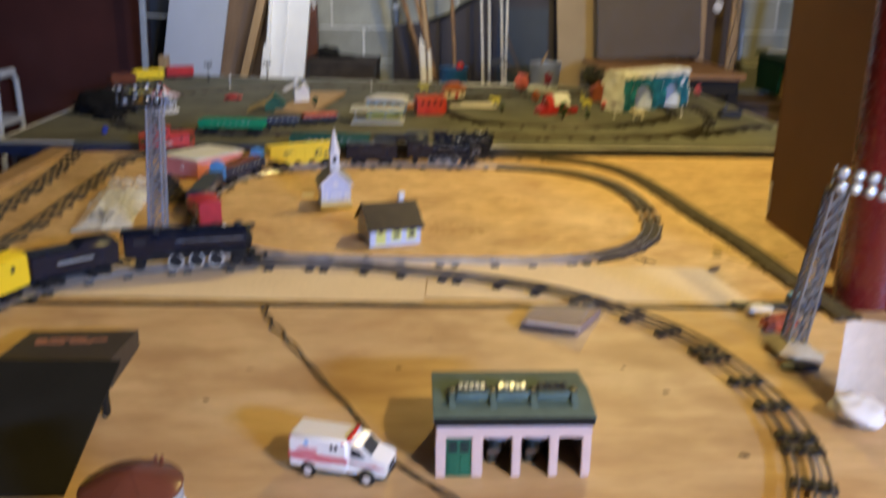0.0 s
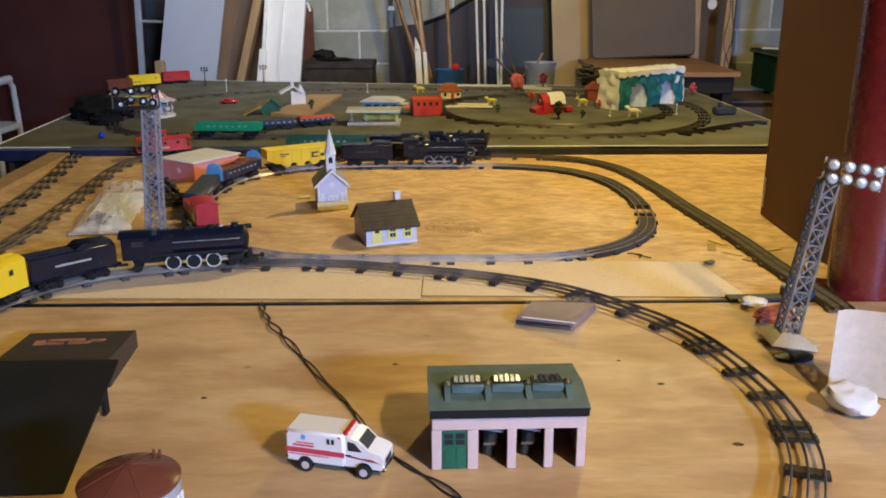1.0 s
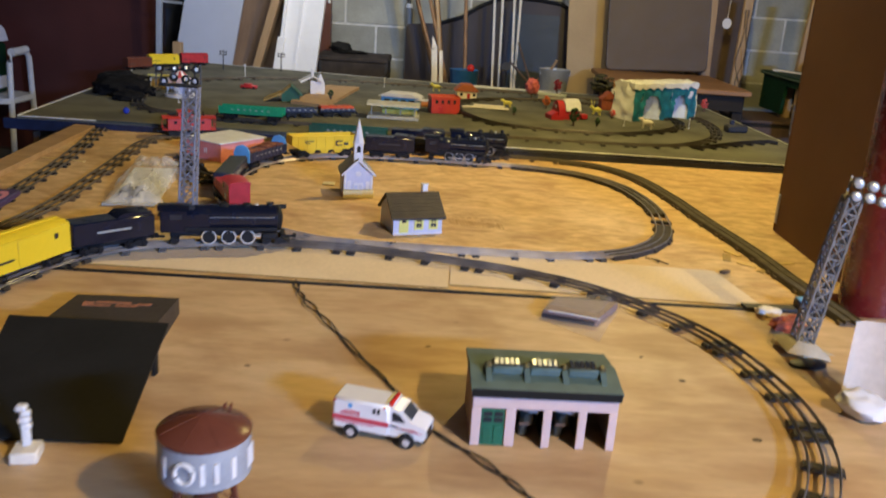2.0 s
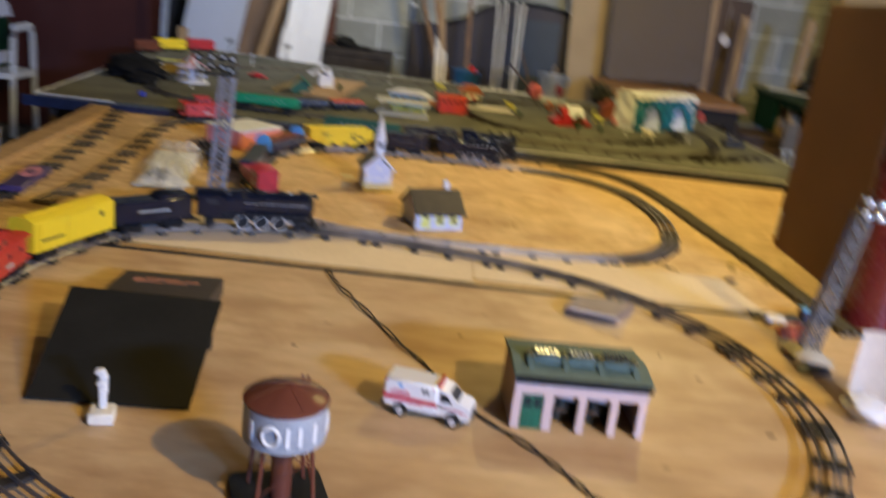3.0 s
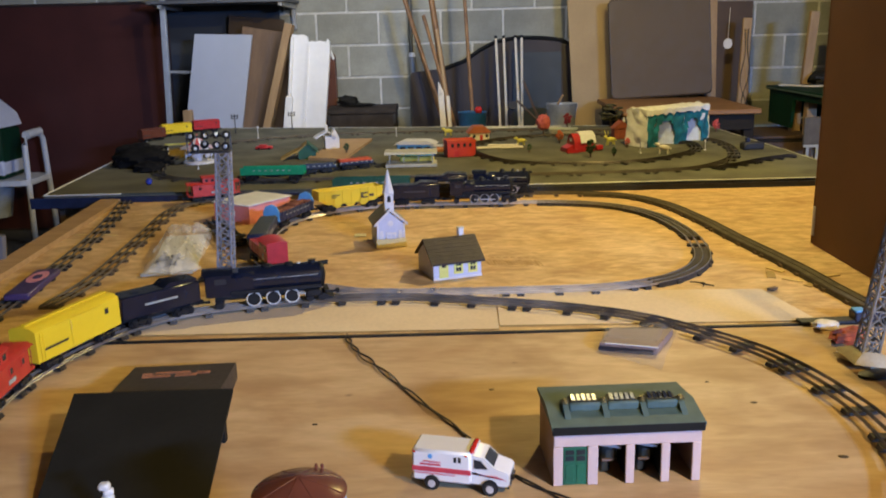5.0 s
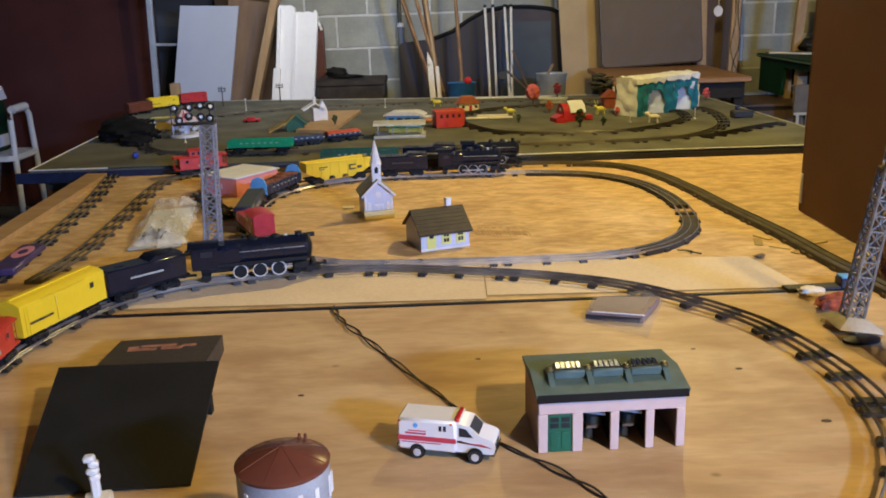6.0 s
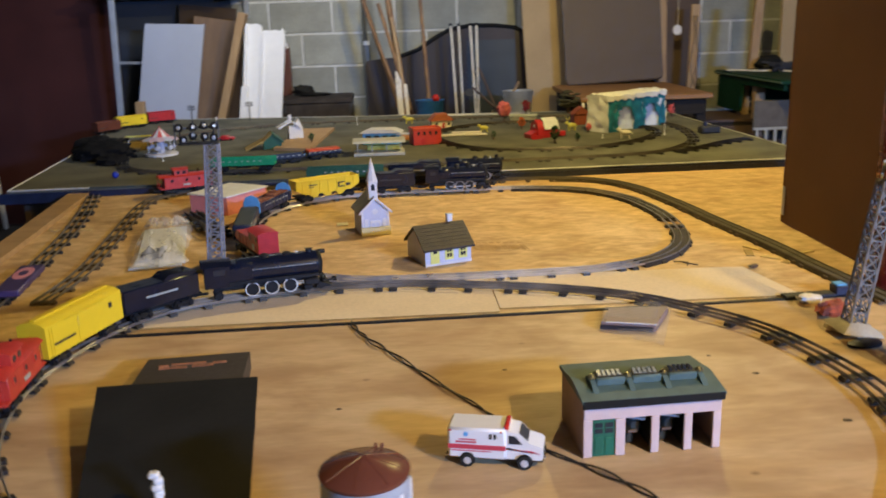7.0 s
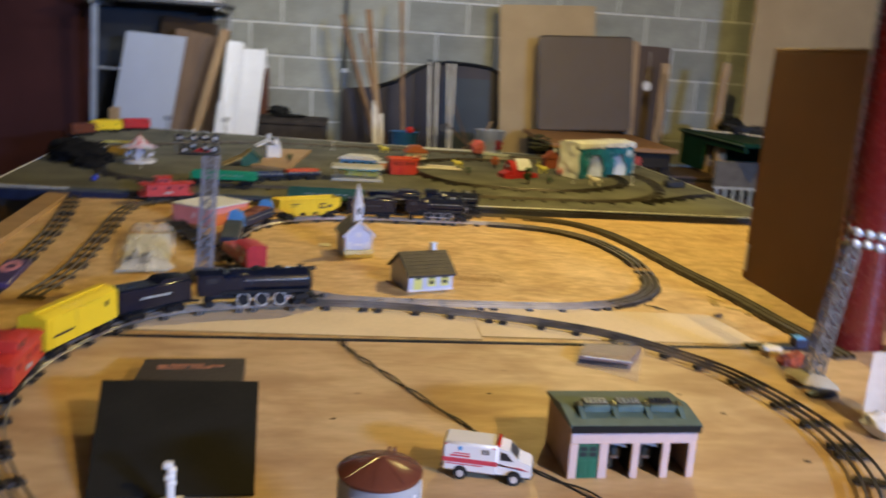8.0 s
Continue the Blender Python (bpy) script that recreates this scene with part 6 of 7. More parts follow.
part("side_shed", Geo().box(0.07, -0.02, 0.012, 0.03, 0.03, 0.02, 0.003), RED, bn)

# red block building
rb = thing("toy_factory", "small red toy factory building with window openings", "toy building", m=on_board(-0.097, 3.70, 12))
part("wall_block", Geo().box(0, 0, 0.03, 0.115, 0.075, 0.06, 0.002), CABRED, rb)
part("parapet", Geo().box(0, -0.036, 0.063, 0.119, 0.006, 0.008, 0.001).box(0, 0.036, 0.063, 0.119, 0.006, 0.008, 0.001).box(0.057, 0, 0.063, 0.006, 0.07, 0.008, 0.001).box(-0.057, 0, 0.063, 0.006, 0.07, 0.008, 0.001), ORANGE, rb)
for k in range(4):
    part("window", Geo().box(-0.036 + k * 0.024, -0.0378, 0.046, 0.010, 0.002, 0.014), GLASS_DARK, rb)
part("door", Geo().box(-0.02, -0.0378, 0.014, 0.02, 0.002, 0.026), RED, rb)

# station platform with bench and passenger shelter
pf = thing("toy_station_platform", "faded grey toy station platform with canopy", "toy platform", m=on_board(-0.278, 3.47, 1))
part("platform_slab", Geo().box(0, 0, 0.006, 0.19, 0.10, 0.012, 0.002), FADED, pf)
part("canopy", Geo().prism([(-0.056, 0.048), (0.056, 0.048), (0.05, 0.056), (0, 0.060), (-0.05, 0.056)], -0.097, 0.097, "x"), FADED, pf)
for x in (-0.08, -0.027, 0.027, 0.08):
    part("canopy_post", Geo().cyl((x, -0.03, 0.012), (x, -0.03, 0.05), 0.0025, n=8), FADED, pf)
part("bench", Geo().box(0.02, 0.02, 0.022, 0.13, 0.02, 0.018, 0.002), LEMON, pf)
for x in (-0.09, 0.09):
    part("end_foot", Geo().box(x, -0.045, 0.006, 0.008, 0.012, 0.012), FADED, pf)
gs = thing("toy_gas_station", "white and blue toy filling station", "toy building", m=on_board(-0.27, 3.74, -8))
part("wall_block", Geo().box(0, 0, 0.024, 0.15, 0.07, 0.048, 0.002), BLUE, gs)
part("roof", Geo().prism([(-0.085, 0.048), (0.085, 0.048), (0.05, 0.062), (-0.05, 0.062)], -0.045, 0.045, "y"), WHITE_PLASTIC, gs)
part("canopy", Geo().box(0.09, -0.02, 0.042, 0.05, 0.05, 0.004, 0.001), WHITE_PLASTIC, gs)
for k in range(4):
    part("window", Geo().box(-0.05 + 0.033 * k, -0.0355, 0.026, 0.022, 0.002, 0.024), GLASS_DARK, gs)
single("orange_ramp", Geo().box(0, 0, 0.006, 0.12, 0.08, 0.012, 0.002), surface("orange_tan_card", (0.5, 0.19, 0.07), (0.42, 0.15, 0.055), 12, rough=0.8), "low orange-tan card block", "card block", m=on_board(-0.20, 3.86, 8))
for k, (x, y, a, w) in enumerate(((0.03, 3.90, 8, 0.11), (0.09, 3.96, -4, 0.13), (0.12, 3.88, 3, 0.10))):
    single("craft_stick_bundle", Geo().box(0, 0, 0.004 + 0.001 * k, w, 0.028, 0.006, 0.001), CREAM, "pale cream wooden strip on the green board", "wood strip", "wood strips", on_board(x, y, a))
oh = thing("toy_cottage", "toy cottage with orange-brown hipped roof", "toy house", m=on_board(-0.008, 4.21, 6) @ Matrix.Diagonal((0.82, 0.82, 0.88, 1)))
part("wall_block", Geo().box(0, 0, 0.02, 0.11, 0.08, 0.04, 0.002), CREAM, oh)
part("roof", Geo().prism([(-0.068, 0.038), (0.068, 0.038), (0.03, 0.072), (-0.03, 0.072)], -0.05, 0.05, "y"), surface("terracotta_roof", (0.42, 0.12, 0.05), (0.34, 0.09, 0.04), 70, rough=0.8), oh)
part("door", Geo().box(0.01, -0.041, 0.014, 0.016, 0.002, 0.028), RED, oh)
for x in (-0.03, 0.04):
    part("window", Geo().box(x, -0.041, 0.022, 0.014, 0.002, 0.014), GLASS_DARK, oh)
single("sand_patch", Geo().prism([(-0.70, 3.66), (-0.55, 3.60), (-0.50, 4.26), (-0.65, 4.26)], GREEN + 0.0005, GREEN + 0.012, "z"), SAND, "tan sandy board lying on the green board", "sand board")
gh = thing("toy_cabin", "dark green toy cabin with straw roof", "toy house", m=on_board(-0.715, 3.74, 10))
part("wall_block", Geo().prism([(-0.035, 0), (0.035, 0), (0.035, 0.03), (0, 0.06), (-0.035, 0.03)], -0.04, 0.04, "y"), DARKGREEN, gh)
for s in (-1, 1):
    part("roof", Geo().prism([(s * 0.045, 0.022), (s * 0.045, 0.027), (0, 0.067), (0, 0.061)], -0.048, 0.048, "y"), STRAW if s < 0 else DARKGREEN, gh)
part("thatched_lean_to", Geo().prism([(-0.10, 0.0), (-0.04, 0.03), (-0.04, 0.036), (-0.108, 0.002)], -0.05, 0.05, "y"), STRAW, gh)
wb = thing("toy_chapel", "ragged white toy building with broken roof", "toy building", m=on_board(-0.642, 3.93, 18, 0.012))
part("wall_block", Geo().prism([(-0.03, 0), (0.03, 0), (0.03, 0.045), (0.012, 0.085), (-0.004, 0.05), (-0.03, 0.055)], -0.02, 0.02, "y"), WHITE_PLASTIC, wb)
part("roof", Geo().prism([(-0.07, 0.045), (-0.02, 0.072), (0.02, 0.045), (0.02, 0.05), (-0.02, 0.078), (-0.075, 0.05)], -0.03, 0.03, "y"), WHITE_PLASTIC, wb)
part("chimney", Geo().box(-0.02, 0, 0.085, 0.012, 0.012, 0.03, 0.001), WHITE_PLASTIC, wb)

# carousel
cr = thing("toy_carousel", "toy carousel with striped coral top and pale scalloped skirt", "toy carousel", m=on_board(-1.135, 3.66))
part("platform", Geo().lathe([(0.062, 0), (0.062, 0.008), (0.056, 0.010)], 24), WHITE_PLASTIC, cr)
for k in range(12):
    a0, a1 = 2 * math.pi * k / 12, 2 * math.pi * (k + 1) / 12
    part("canopy_gore", Geo().add([(0, 0, 0.108), (0.037 * math.cos(a0), 0.037 * math.sin(a0), 0.074), (0.037 * math.cos(a1), 0.037 * math.sin(a1), 0.074), (0, 0, 0.074)], [(0, 1, 2), (3, 2, 1), (0, 3, 1), (0, 2, 3)]), CORAL if k % 2 else WHITE_PLASTIC, cr)
    am = (a0 + a1) / 2
    part("scallop", Geo().add([(0.034 * math.cos(a0), 0.034 * math.sin(a0), 0.074), (0.034 * math.cos(a1), 0.034 * math.sin(a1), 0.074), (0.066 * math.cos(a1), 0.066 * math.sin(a1), 0.063), (0.074 * math.cos(am), 0.074 * math.sin(am), 0.058), (0.066 * math.cos(a0), 0.066 * math.sin(a0), 0.063), (0.03 * math.cos(am), 0.03 * math.sin(am), 0.060)], [(0, 1, 2, 3, 4), (5, 1, 0), (5, 2, 1), (5, 3, 2), (5, 4, 3), (5, 0, 4)]), PALEBLUE if k % 3 == 1 else PINKPALE, cr)
    if k % 2:
        part("pole", Geo().cyl((0.05 * math.cos(a0), 0.05 * math.sin(a0), 0.01), (0.05 * math.cos(a0), 0.05 * math.sin(a0), 0.066), 0.0016, n=6), WHITE_PLASTIC, cr)
        part("seat", Geo().box(0, 0, 0, 0.022, 0.01, 0.014, 0.003, pose(0.05 * math.cos(a0), 0.05 * math.sin(a0), 0.032, 0, 0, math.degrees(a0) + 90)), PALEBLUE, cr)
part("core", Geo().cyl((0, 0, 0.01), (0, 0, 0.07), 0.014), PALEBLUE, cr)
part("finial", Geo().cyl((0, 0, 0.106), (0, 0, 0.116), 0.003, 0.0005, n=8), CORAL, cr)
ys = thing("toy_stall", "yellowish toy market stall with white post", "toy stall", m=on_board(-1.27, 3.85, 14))
part("counter", Geo().box(0, 0, 0.018, 0.10, 0.05, 0.036, 0.003), STRAW, ys)
part("awning", Geo().prism([(-0.035, 0.055), (0.035, 0.045), (0.035, 0.05), (-0.035, 0.061)], -0.055, 0.055, "x"), LEMON, ys)
for x in (-0.045, 0.045):
    part("post", Geo().cyl((x, -0.025, 0), (x, -0.025, 0.05), 0.003, n=6), WHITE_PLASTIC, ys)


# black trestle heap in the far corner
rng = random.Random(11)
tr = thing("trestle_bridge", "tangled black toy trestle bridge pieces", "toy bridge", m=on_board(-1.36, 3.66, 62) @ Matrix.Diagonal((0.36, 0.7, 0.5, 1)))
for k in range(7):
    g = Geo()
    x, h = -0.30 + 0.1 * k, 0.035 + 0.011 * k
    for s in (-1, 1):
        g.cyl((x, s * 0.05, 0), (x, s * 0.026, h), 0.005, n=6)
    g.box(x, 0, h, 0.012, 0.075, 0.007)
    g.box(x, 0, h * 0.5, 0.006, 0.08, 0.006)
    part("trestle_bent", g, BALLAST, tr)
part("deck", Geo().prism([(-0.34, 0.036), (0.34, 0.104), (0.34, 0.116), (-0.34, 0.048)], -0.028, 0.028, "y"), BALLAST, tr)
g = Geo()
for s in (-1, 1):
    g.prism([(-0.34, 0.052), (0.34, 0.12), (0.34, 0.125), (-0.34, 0.057)], s * 0.02 - 0.002, s * 0.02 + 0.002, "y")
part("bridge_rail", g, TIE, tr)
for k, (x, y, r, s) in enumerate(((-1.345, 3.62, 0.07, 1.1), (-1.43, 3.80, 0.065, 1.0), (-1.27, 3.47, 0.035, 1.2))):
    g = Geo().ball((0, 0, r * 0.3), r * 1.2, (1.2 * s, 1, 0.6), 26, 16, 0.4, 7 * k + 2)
    single("dark_rock", g, BALLAST, "lumpy black toy rock pile on the green board", "toy rock", "rock piles", on_board(x, y))

# single figures, lamps, trees
single("blue_ball", Geo().ball((0, 0, 0.011), 0.0112, nu=14, nv=10), surface("blue_glass", (0.03, 0.06, 0.5), rough=0.2), "small bright blue ball", "ball", m=on_board(-1.16, 3.16))
rc = thing("toy_car", "little red toy car on the green board", "toy car", m=on_board(-0.955, 4.03, 5))
part("body", Geo().box(0, 0, 0.009, 0.075, 0.03, 0.012, 0.004).box(-0.004, 0, 0.017, 0.036, 0.026, 0.01, 0.004), RED, rc)
for x in (-0.022, 0.022):
    for s in (-1, 1):
        part("wheel", Geo().cyl((x, s * 0.012, 0.005), (x, s * 0.016, 0.005), 0.005, n=10), BLACK, rc)


def animal(x, y, a, material, label, category, k=1.0, antlers=False):
    t = thing("toy_" + category.replace(" ", "_"), label, category, "toy animals", on_board(x, y, a))
    part("body", Geo().ball((0, 0, 0.024 * k), 0.013 * k, (1.7, 0.8, 0.85), 10, 7).ball((0.026 * k, 0, 0.036 * k), 0.007 * k, (1.4, 0.8, 1)).cyl((0.016 * k, 0, 0.028 * k), (0.025 * k, 0, 0.036 * k), 0.005 * k, n=8), material, t)
    for i in (-1, 1):
        for j in (-1, 1):
            part("leg", Geo().cyl((i * 0.014 * k, j * 0.006 * k, 0.02 * k), (i * 0.016 * k, j * 0.007 * k, 0), 0.0026 * k, n=6), material, t)
    if antlers:
        for j in (-1, 1):
            part("antler", Geo().tube([(0.022 * k, j * 0.003, 0.04 * k), (0.02 * k, j * 0.012 * k, 0.052 * k), (0.024 * k, j * 0.016 * k, 0.064 * k)], 0.0018 * k, 5), material, t)
    part("tail", Geo().cyl((-0.021 * k, 0, 0.027 * k), (-0.028 * k, 0, 0.018 * k), 0.002 * k, n=6), material, t)


animal(0.545, 3.93, 200, LEMON, "yellow plastic toy deer with antlers", "deer", 0.95, True)
animal(0.70, 3.63, 160, CREAM, "cream plastic toy horse", "horse", 1.0)
animal(0.169, 3.985, 190, LEMON, "pale yellow plastic toy sheep", "sheep", 0.85)
animal(-0.15, 4.40, 190, LEMON, "yellow plastic toy dog near the cottage", "dog", 0.9)


def tree(x, y, h, material, label, seed, broad=1.0):
    t = thing("toy_tree", label, "toy tree", "toy trees", on_board(x, y) @ Matrix.Diagonal((broad, broad, 1, 1)))
    part("trunk", Geo().cyl((0, 0, 0), (0, 0, h * 0.55), 0.0045, 0.002, n=8), DARKWOOD, t)
    g = Geo()
    r = random.Random(seed)
    for k in range(46):
        a, u = r.uniform(0, 6.28), r.random()
        rad = h * 0.30 * math.sin(math.pi * (0.12 + 0.8 * u)) * r.uniform(0.4, 1.0)
        g.ball((rad * math.cos(a), rad * math.sin(a), h * (0.28 + 0.66 * u)), h * r.uniform(0.055, 0.10), (1, 1, 0.8), 6, 4, 0.6, k)
    part("crown", g, material, t)
    return t


ct = thing("toy_tree", "round coral pink toy tree", "toy tree", "toy trees", on_board(0.297, 4.305))
part("trunk", Geo().cyl((0, 0, 0), (0, 0, 0.05), 0.004, 0.003, n=8), DARKWOOD, ct)
part("crown", Geo().ball((0, 0, 0.063), 0.031, (1, 1, 1.08), 28, 20, 0.35, 12), CORALPALE, ct)
tree(0.341, 4.03, 0.055, surface("orange_foliage", (0.6, 0.14, 0.04), rough=0.9), "round orange toy bush", 2)
tree(0.406, 3.575, 0.070, FOLIAGE, "dark green toy tree before the barn", 3)
tree(0.50, 3.60, 0.035, FOLIAGE, "low dark green toy bush", 4)
tree(0.186, 3.755, 0.035, FOLIAGE, "low green toy bush beside the track", 5)
tree(0.60, 3.85, 0.04, CORAL, "small coral toy shrub", 6)
tree(-0.56, 3.78, 0.04, FOLIAGE, "dark green toy bush on the sand board", 7).location.z += 0.012
tree(0.446, 4.60, 0.075, surface("crimson_foliage", (0.36, 0.03, 0.05), (0.25, 0.02, 0.035), 60, rough=0.9), "small crimson toy tree at the far edge", 8)
tree(0.665, 4.62, 0.115, surface("dry_moss", (0.075, 0.068, 0.028), (0.04, 0.036, 0.016), 60, rough=0.95), "broad brownish mossy toy bush", 9, 2.0)
tree(1.30 - 0.2, 4.30, 0.06, CORAL, "pink toy shrub behind the tunnel", 10)
sf = thing("toy_snow_hut", "low pale sage toy hut at the far edge", "toy building", m=on_board(0.400, 4.385, -14))
part("wall_block", Geo().box(0, 0, 0.010, 0.125, 0.05, 0.020, 0.003), FADED, sf)
part("roof", Geo().prism([(-0.030, 0.020), (0.030, 0.020), (0.022, 0.026), (-0.022, 0.026)], -0.067, 0.067, "x"), surface("pale_sage_card", (0.50, 0.50, 0.34), (0.42, 0.42, 0.28), 40, rough=0.7), sf)
rs = thing("toy_cottage", "red-brown toy cottage near the tunnel", "toy house", m=on_board(0.625, 4.14, 6) @ Matrix.Diagonal((0.78, 0.9, 0.95, 1)))
part("wall_block", Geo().box(0, 0, 0.025, 0.09, 0.06, 0.05, 0.002), BRICKBROWN, rs)
part("roof", Geo().prism([(-0.052, 0.05), (0.052, 0.05), (0, 0.085)], -0.036, 0.036, "y"), BRICKBROWN, rs)
part("chimney", Geo().box(0.02, 0.005, 0.082, 0.012, 0.012, 0.03, 0.001), WHITE_PLASTIC, rs)
dl = thing("toy_switch_motor", "dark grey toy track switch box with a blue lantern", "toy switch", m=on_board(1.065, 3.70, 10))
part("housing", Geo().box(0, 0, 0.015, 0.085, 0.045, 0.030, 0.006), CHARCOAL, dl)
part("lantern", Geo().box(-0.02, 0, 0.038, 0.016, 0.016, 0.018, 0.003), NAVY, dl)

lampp = thing("toy_street_lamp", "small white toy street lamp", "toy lamp", "toy street lamps", on_board(-1.074, 4.44) @ Matrix.Diagonal((0.7, 0.7, 0.7, 1)))
part("base", Geo().lathe([(0.013, 0), (0.011, 0.003), (0.004, 0.008)], 12), WHITE_PLASTIC, lampp)
part("post", Geo().cyl((0, 0, 0.006), (0, 0, 0.075), 0.003, n=8), WHITE_PLASTIC, lampp)
part("globe", Geo().ball((0, 0, 0.08), 0.008), WHITE_PLASTIC, lampp)
for x, y in ((-1.088, 3.49), (0.615, 3.66), (0.88, 3.70), (-0.40, 4.42)):
    copy_thing(lampp, on_board(x, y) @ Matrix.Diagonal((0.62, 0.62, 0.68, 1)))
polet = thing("toy_telegraph_pole", "black toy telegraph pole with crossarms", "toy pole", "toy telegraph poles", on_board(-1.25, 4.70))
part("pole", Geo().cyl((0, 0, 0), (0, 0, 0.10), 0.003, 0.0022, n=8), TRESTLE, polet)
for z in (0.088, 0.076):
    part("crossarm", Geo().box(0, 0, z, 0.038, 0.003, 0.004).box(-0.015, 0, z + 0.005, 0.004, 0.004, 0.006).box(0.015, 0, z + 0.005, 0.004, 0.004, 0.006), TRESTLE, polet)
copy_thing(polet, on_board(-0.975, 4.80, 20))
single("white_lattice_strip", Geo().box(0, 0, 0.004, 0.5, 0.006, 0.008), WHITE, "long pale strip along the far edge", "strip", m=on_board(0.22, 4.66, -4))


# ---------- things stored along the block wall ----------
def leaning(name, geo, material, label, category, x, y, lean, back=4.0, group=""):
    """Stands a piece on the floor at (x, y): lean tips it sideways, back tips its top towards the wall."""
    return single(name, geo, material, label, category, group, pose(x, y, FL + 0.003, -back, 0, 0) @ pose(0, 0, 0, 0, lean, 0))


leaning("lavender_sheet", Geo().prism([(0, 0), (0.335, 0), (0.345, 1.245), (0.012, 1.205)], -0.009, 0.009, "y"), PANELGREY, "tall pale lavender panel leaning on the wall", "panel", -1.83, 5.33, 9.2, 4)
leaning("plywood_sheet", Geo().box(0.15, 0, 0.62, 0.30, 0.015, 1.24, 0.003), BROWNPLY, "dark brown wood panel leaning on the wall", "panel", -1.56, 5.42, 9, 4)
leaning("timber_plank", Geo().box(0.02, 0, 0.64, 0.045, 0.09, 1.28, 0.003), TIMBER, "tan timber plank leaning sideways", "plank", -1.42, 5.30, 15.5, 3)
leaning("dark_board", Geo().box(0.08, 0, 0.54, 0.16, 0.02, 1.08, 0.003), CHARCOAL, "dark board in the gap beside the foam sheet", "board", -1.27, 5.50, 10, 3)
leaning("plywood_sheet", Geo().box(0.27, 0, 0.655, 0.34, 0.012, 1.31, 0.003), surface("dark_umber_board", (0.10, 0.066, 0.043), (0.075, 0.049, 0.032), 4, rough=0.8), "wide dark umber board standing at the wall", "panel", -1.72, 5.62, 6, 2)
fs = thing("foam_sheet", "white foam sheet with ragged top edge", "foam sheet", m=pose(-1.165, 5.26, FL + 0.003, -4, 0, 0) @ pose(0, 0, 0, 0, 6, 0))
part("sheet", Geo().prism([(0.0, 0), (0.218, 0), (0.222, 1.10), (0.218, 1.150), (0.205, 1.168), (0.196, 1.150), (0.165, 1.156), (0.140, 1.147), (0.118, 1.150), (0.094, 1.142), (0.088, 1.172), (0.066, 1.182), (0.034, 1.176), (0.0, 1.178)], -0.02, 0.02, "y"), FOAM, fs)
part("ridge", Geo().prism([(0.088, 0), (0.10, 0), (0.108, 1.13), (0.092, 1.13)], -0.032, -0.018, "y"), FOAM, fs)
part("side_flange", Geo().box(0.008, -0.03, 0.58, 0.016, 0.05, 1.16, 0.004), FOAM, fs)
leaning("foam_offcut", Geo().box(0.02, 0, 0.42, 0.04, 0.03, 0.84, 0.004), FOAM, "narrow white foam offcut", "foam strip", -1.19, 5.16, 8, 2)

single("slate_sheet", Geo().box(0, 0, 0.93, 0.74, 0.012, 1.86, 0.003), surface("dark_slate_sheet", (0.042, 0.05, 0.066), (0.03, 0.036, 0.048), 3, rough=0.6), "tall dark slate-blue sheet standing at the wall", "sheet", m=pose(-1.56, 5.735, FL + 0.003, -0.6, 0, 0))

# wall shelf with a white tray, above the leaning panels
ws = thing("wall_shelf", "grey wooden wall shelf on a pale metal bracket", "shelf", m=pose(-1.47, 5.56, 1.465))
part("shelf_board", Geo().box(0, 0, 0, 0.80, 0.46, 0.02, 0.003), surface("slate_shelf_board", (0.12, 0.125, 0.14), (0.09, 0.094, 0.105), 6, rough=0.6), ws)
for x in (-0.33, 0.365):
    part("bracket", Geo().prism([(-0.21, -0.012), (0.235, -0.012), (0.235, -0.16), (0.21, -0.16), (0.20, -0.04), (-0.21, -0.03)], x - 0.012, x + 0.012, "x"), STEEL, ws)
ty = thing("white_tray", "white cardboard tray of papers on the wall shelf", "tray", m=pose(-1.32, 5.50, 1.4755))
part("tray_base", Geo().box(0, 0, 0.003, 0.40, 0.28, 0.006), PAPER, ty)
part("front_lip", Geo().box(0, -0.139, 0.053, 0.40, 0.004, 0.10), PAPER, ty)
for x in (-0.199, 0.199):
    part("side_lip", Geo().box(x, 0, 0.058, 0.004, 0.28, 0.11), PAPER, ty)
for k in range(5):
    part("folder", Geo().box(-0.13 + 0.06 * k, 0.01, 0.085, 0.03, 0.2, 0.156 - 0.012 * (k % 2), 0.002), (CARD, PAPER, CHARCOAL, PAPER, TIMBER)[k], ty)

# maroon folding table top on edge, with a pale metal rim strip
mt = thing("folded_table_top", "large maroon table top with rounded corners stored upright", "table top", m=pose(-2.62, 5.60, FL + 0.003, -4, 0, 0))
part("top_panel", Geo().prism([(x, z + 0.69) for x, z in rounded(1.50, 1.38, 0.14, 6)], -0.015, 0.015, "y"), MAROON, mt)
part("rim", Geo().tube([(x, -0.012, z + 0.69) for x, z in rounded(1.50, 1.38, 0.14, 6)], 0.010, 6, True), surface("dark_rim", (0.045, 0.03, 0.03), rough=0.4), mt)
pl = thing("shelving_upright", "pale blue-grey metal shelving upright with crossbars", "metal frame", m=pose(-1.854, 5.42, FL, 0, 2.2, 0))
part("upright", Geo().box(0, 0, 0.95, 0.032, 0.03, 1.9, 0.003), surface("pale_blue_metal", (0.5, 0.56, 0.66), (0.42, 0.48, 0.58), 12, rough=0.4, metal=0.3), pl)
part("crossbar", Geo().box(0.13, 0.02, 0.975, 0.26, 0.012, 0.014), STEEL, pl)
part("thin_upright", Geo().box(0.15, 0.02, 0.4875, 0.014, 0.012, 0.975), STEEL, pl)
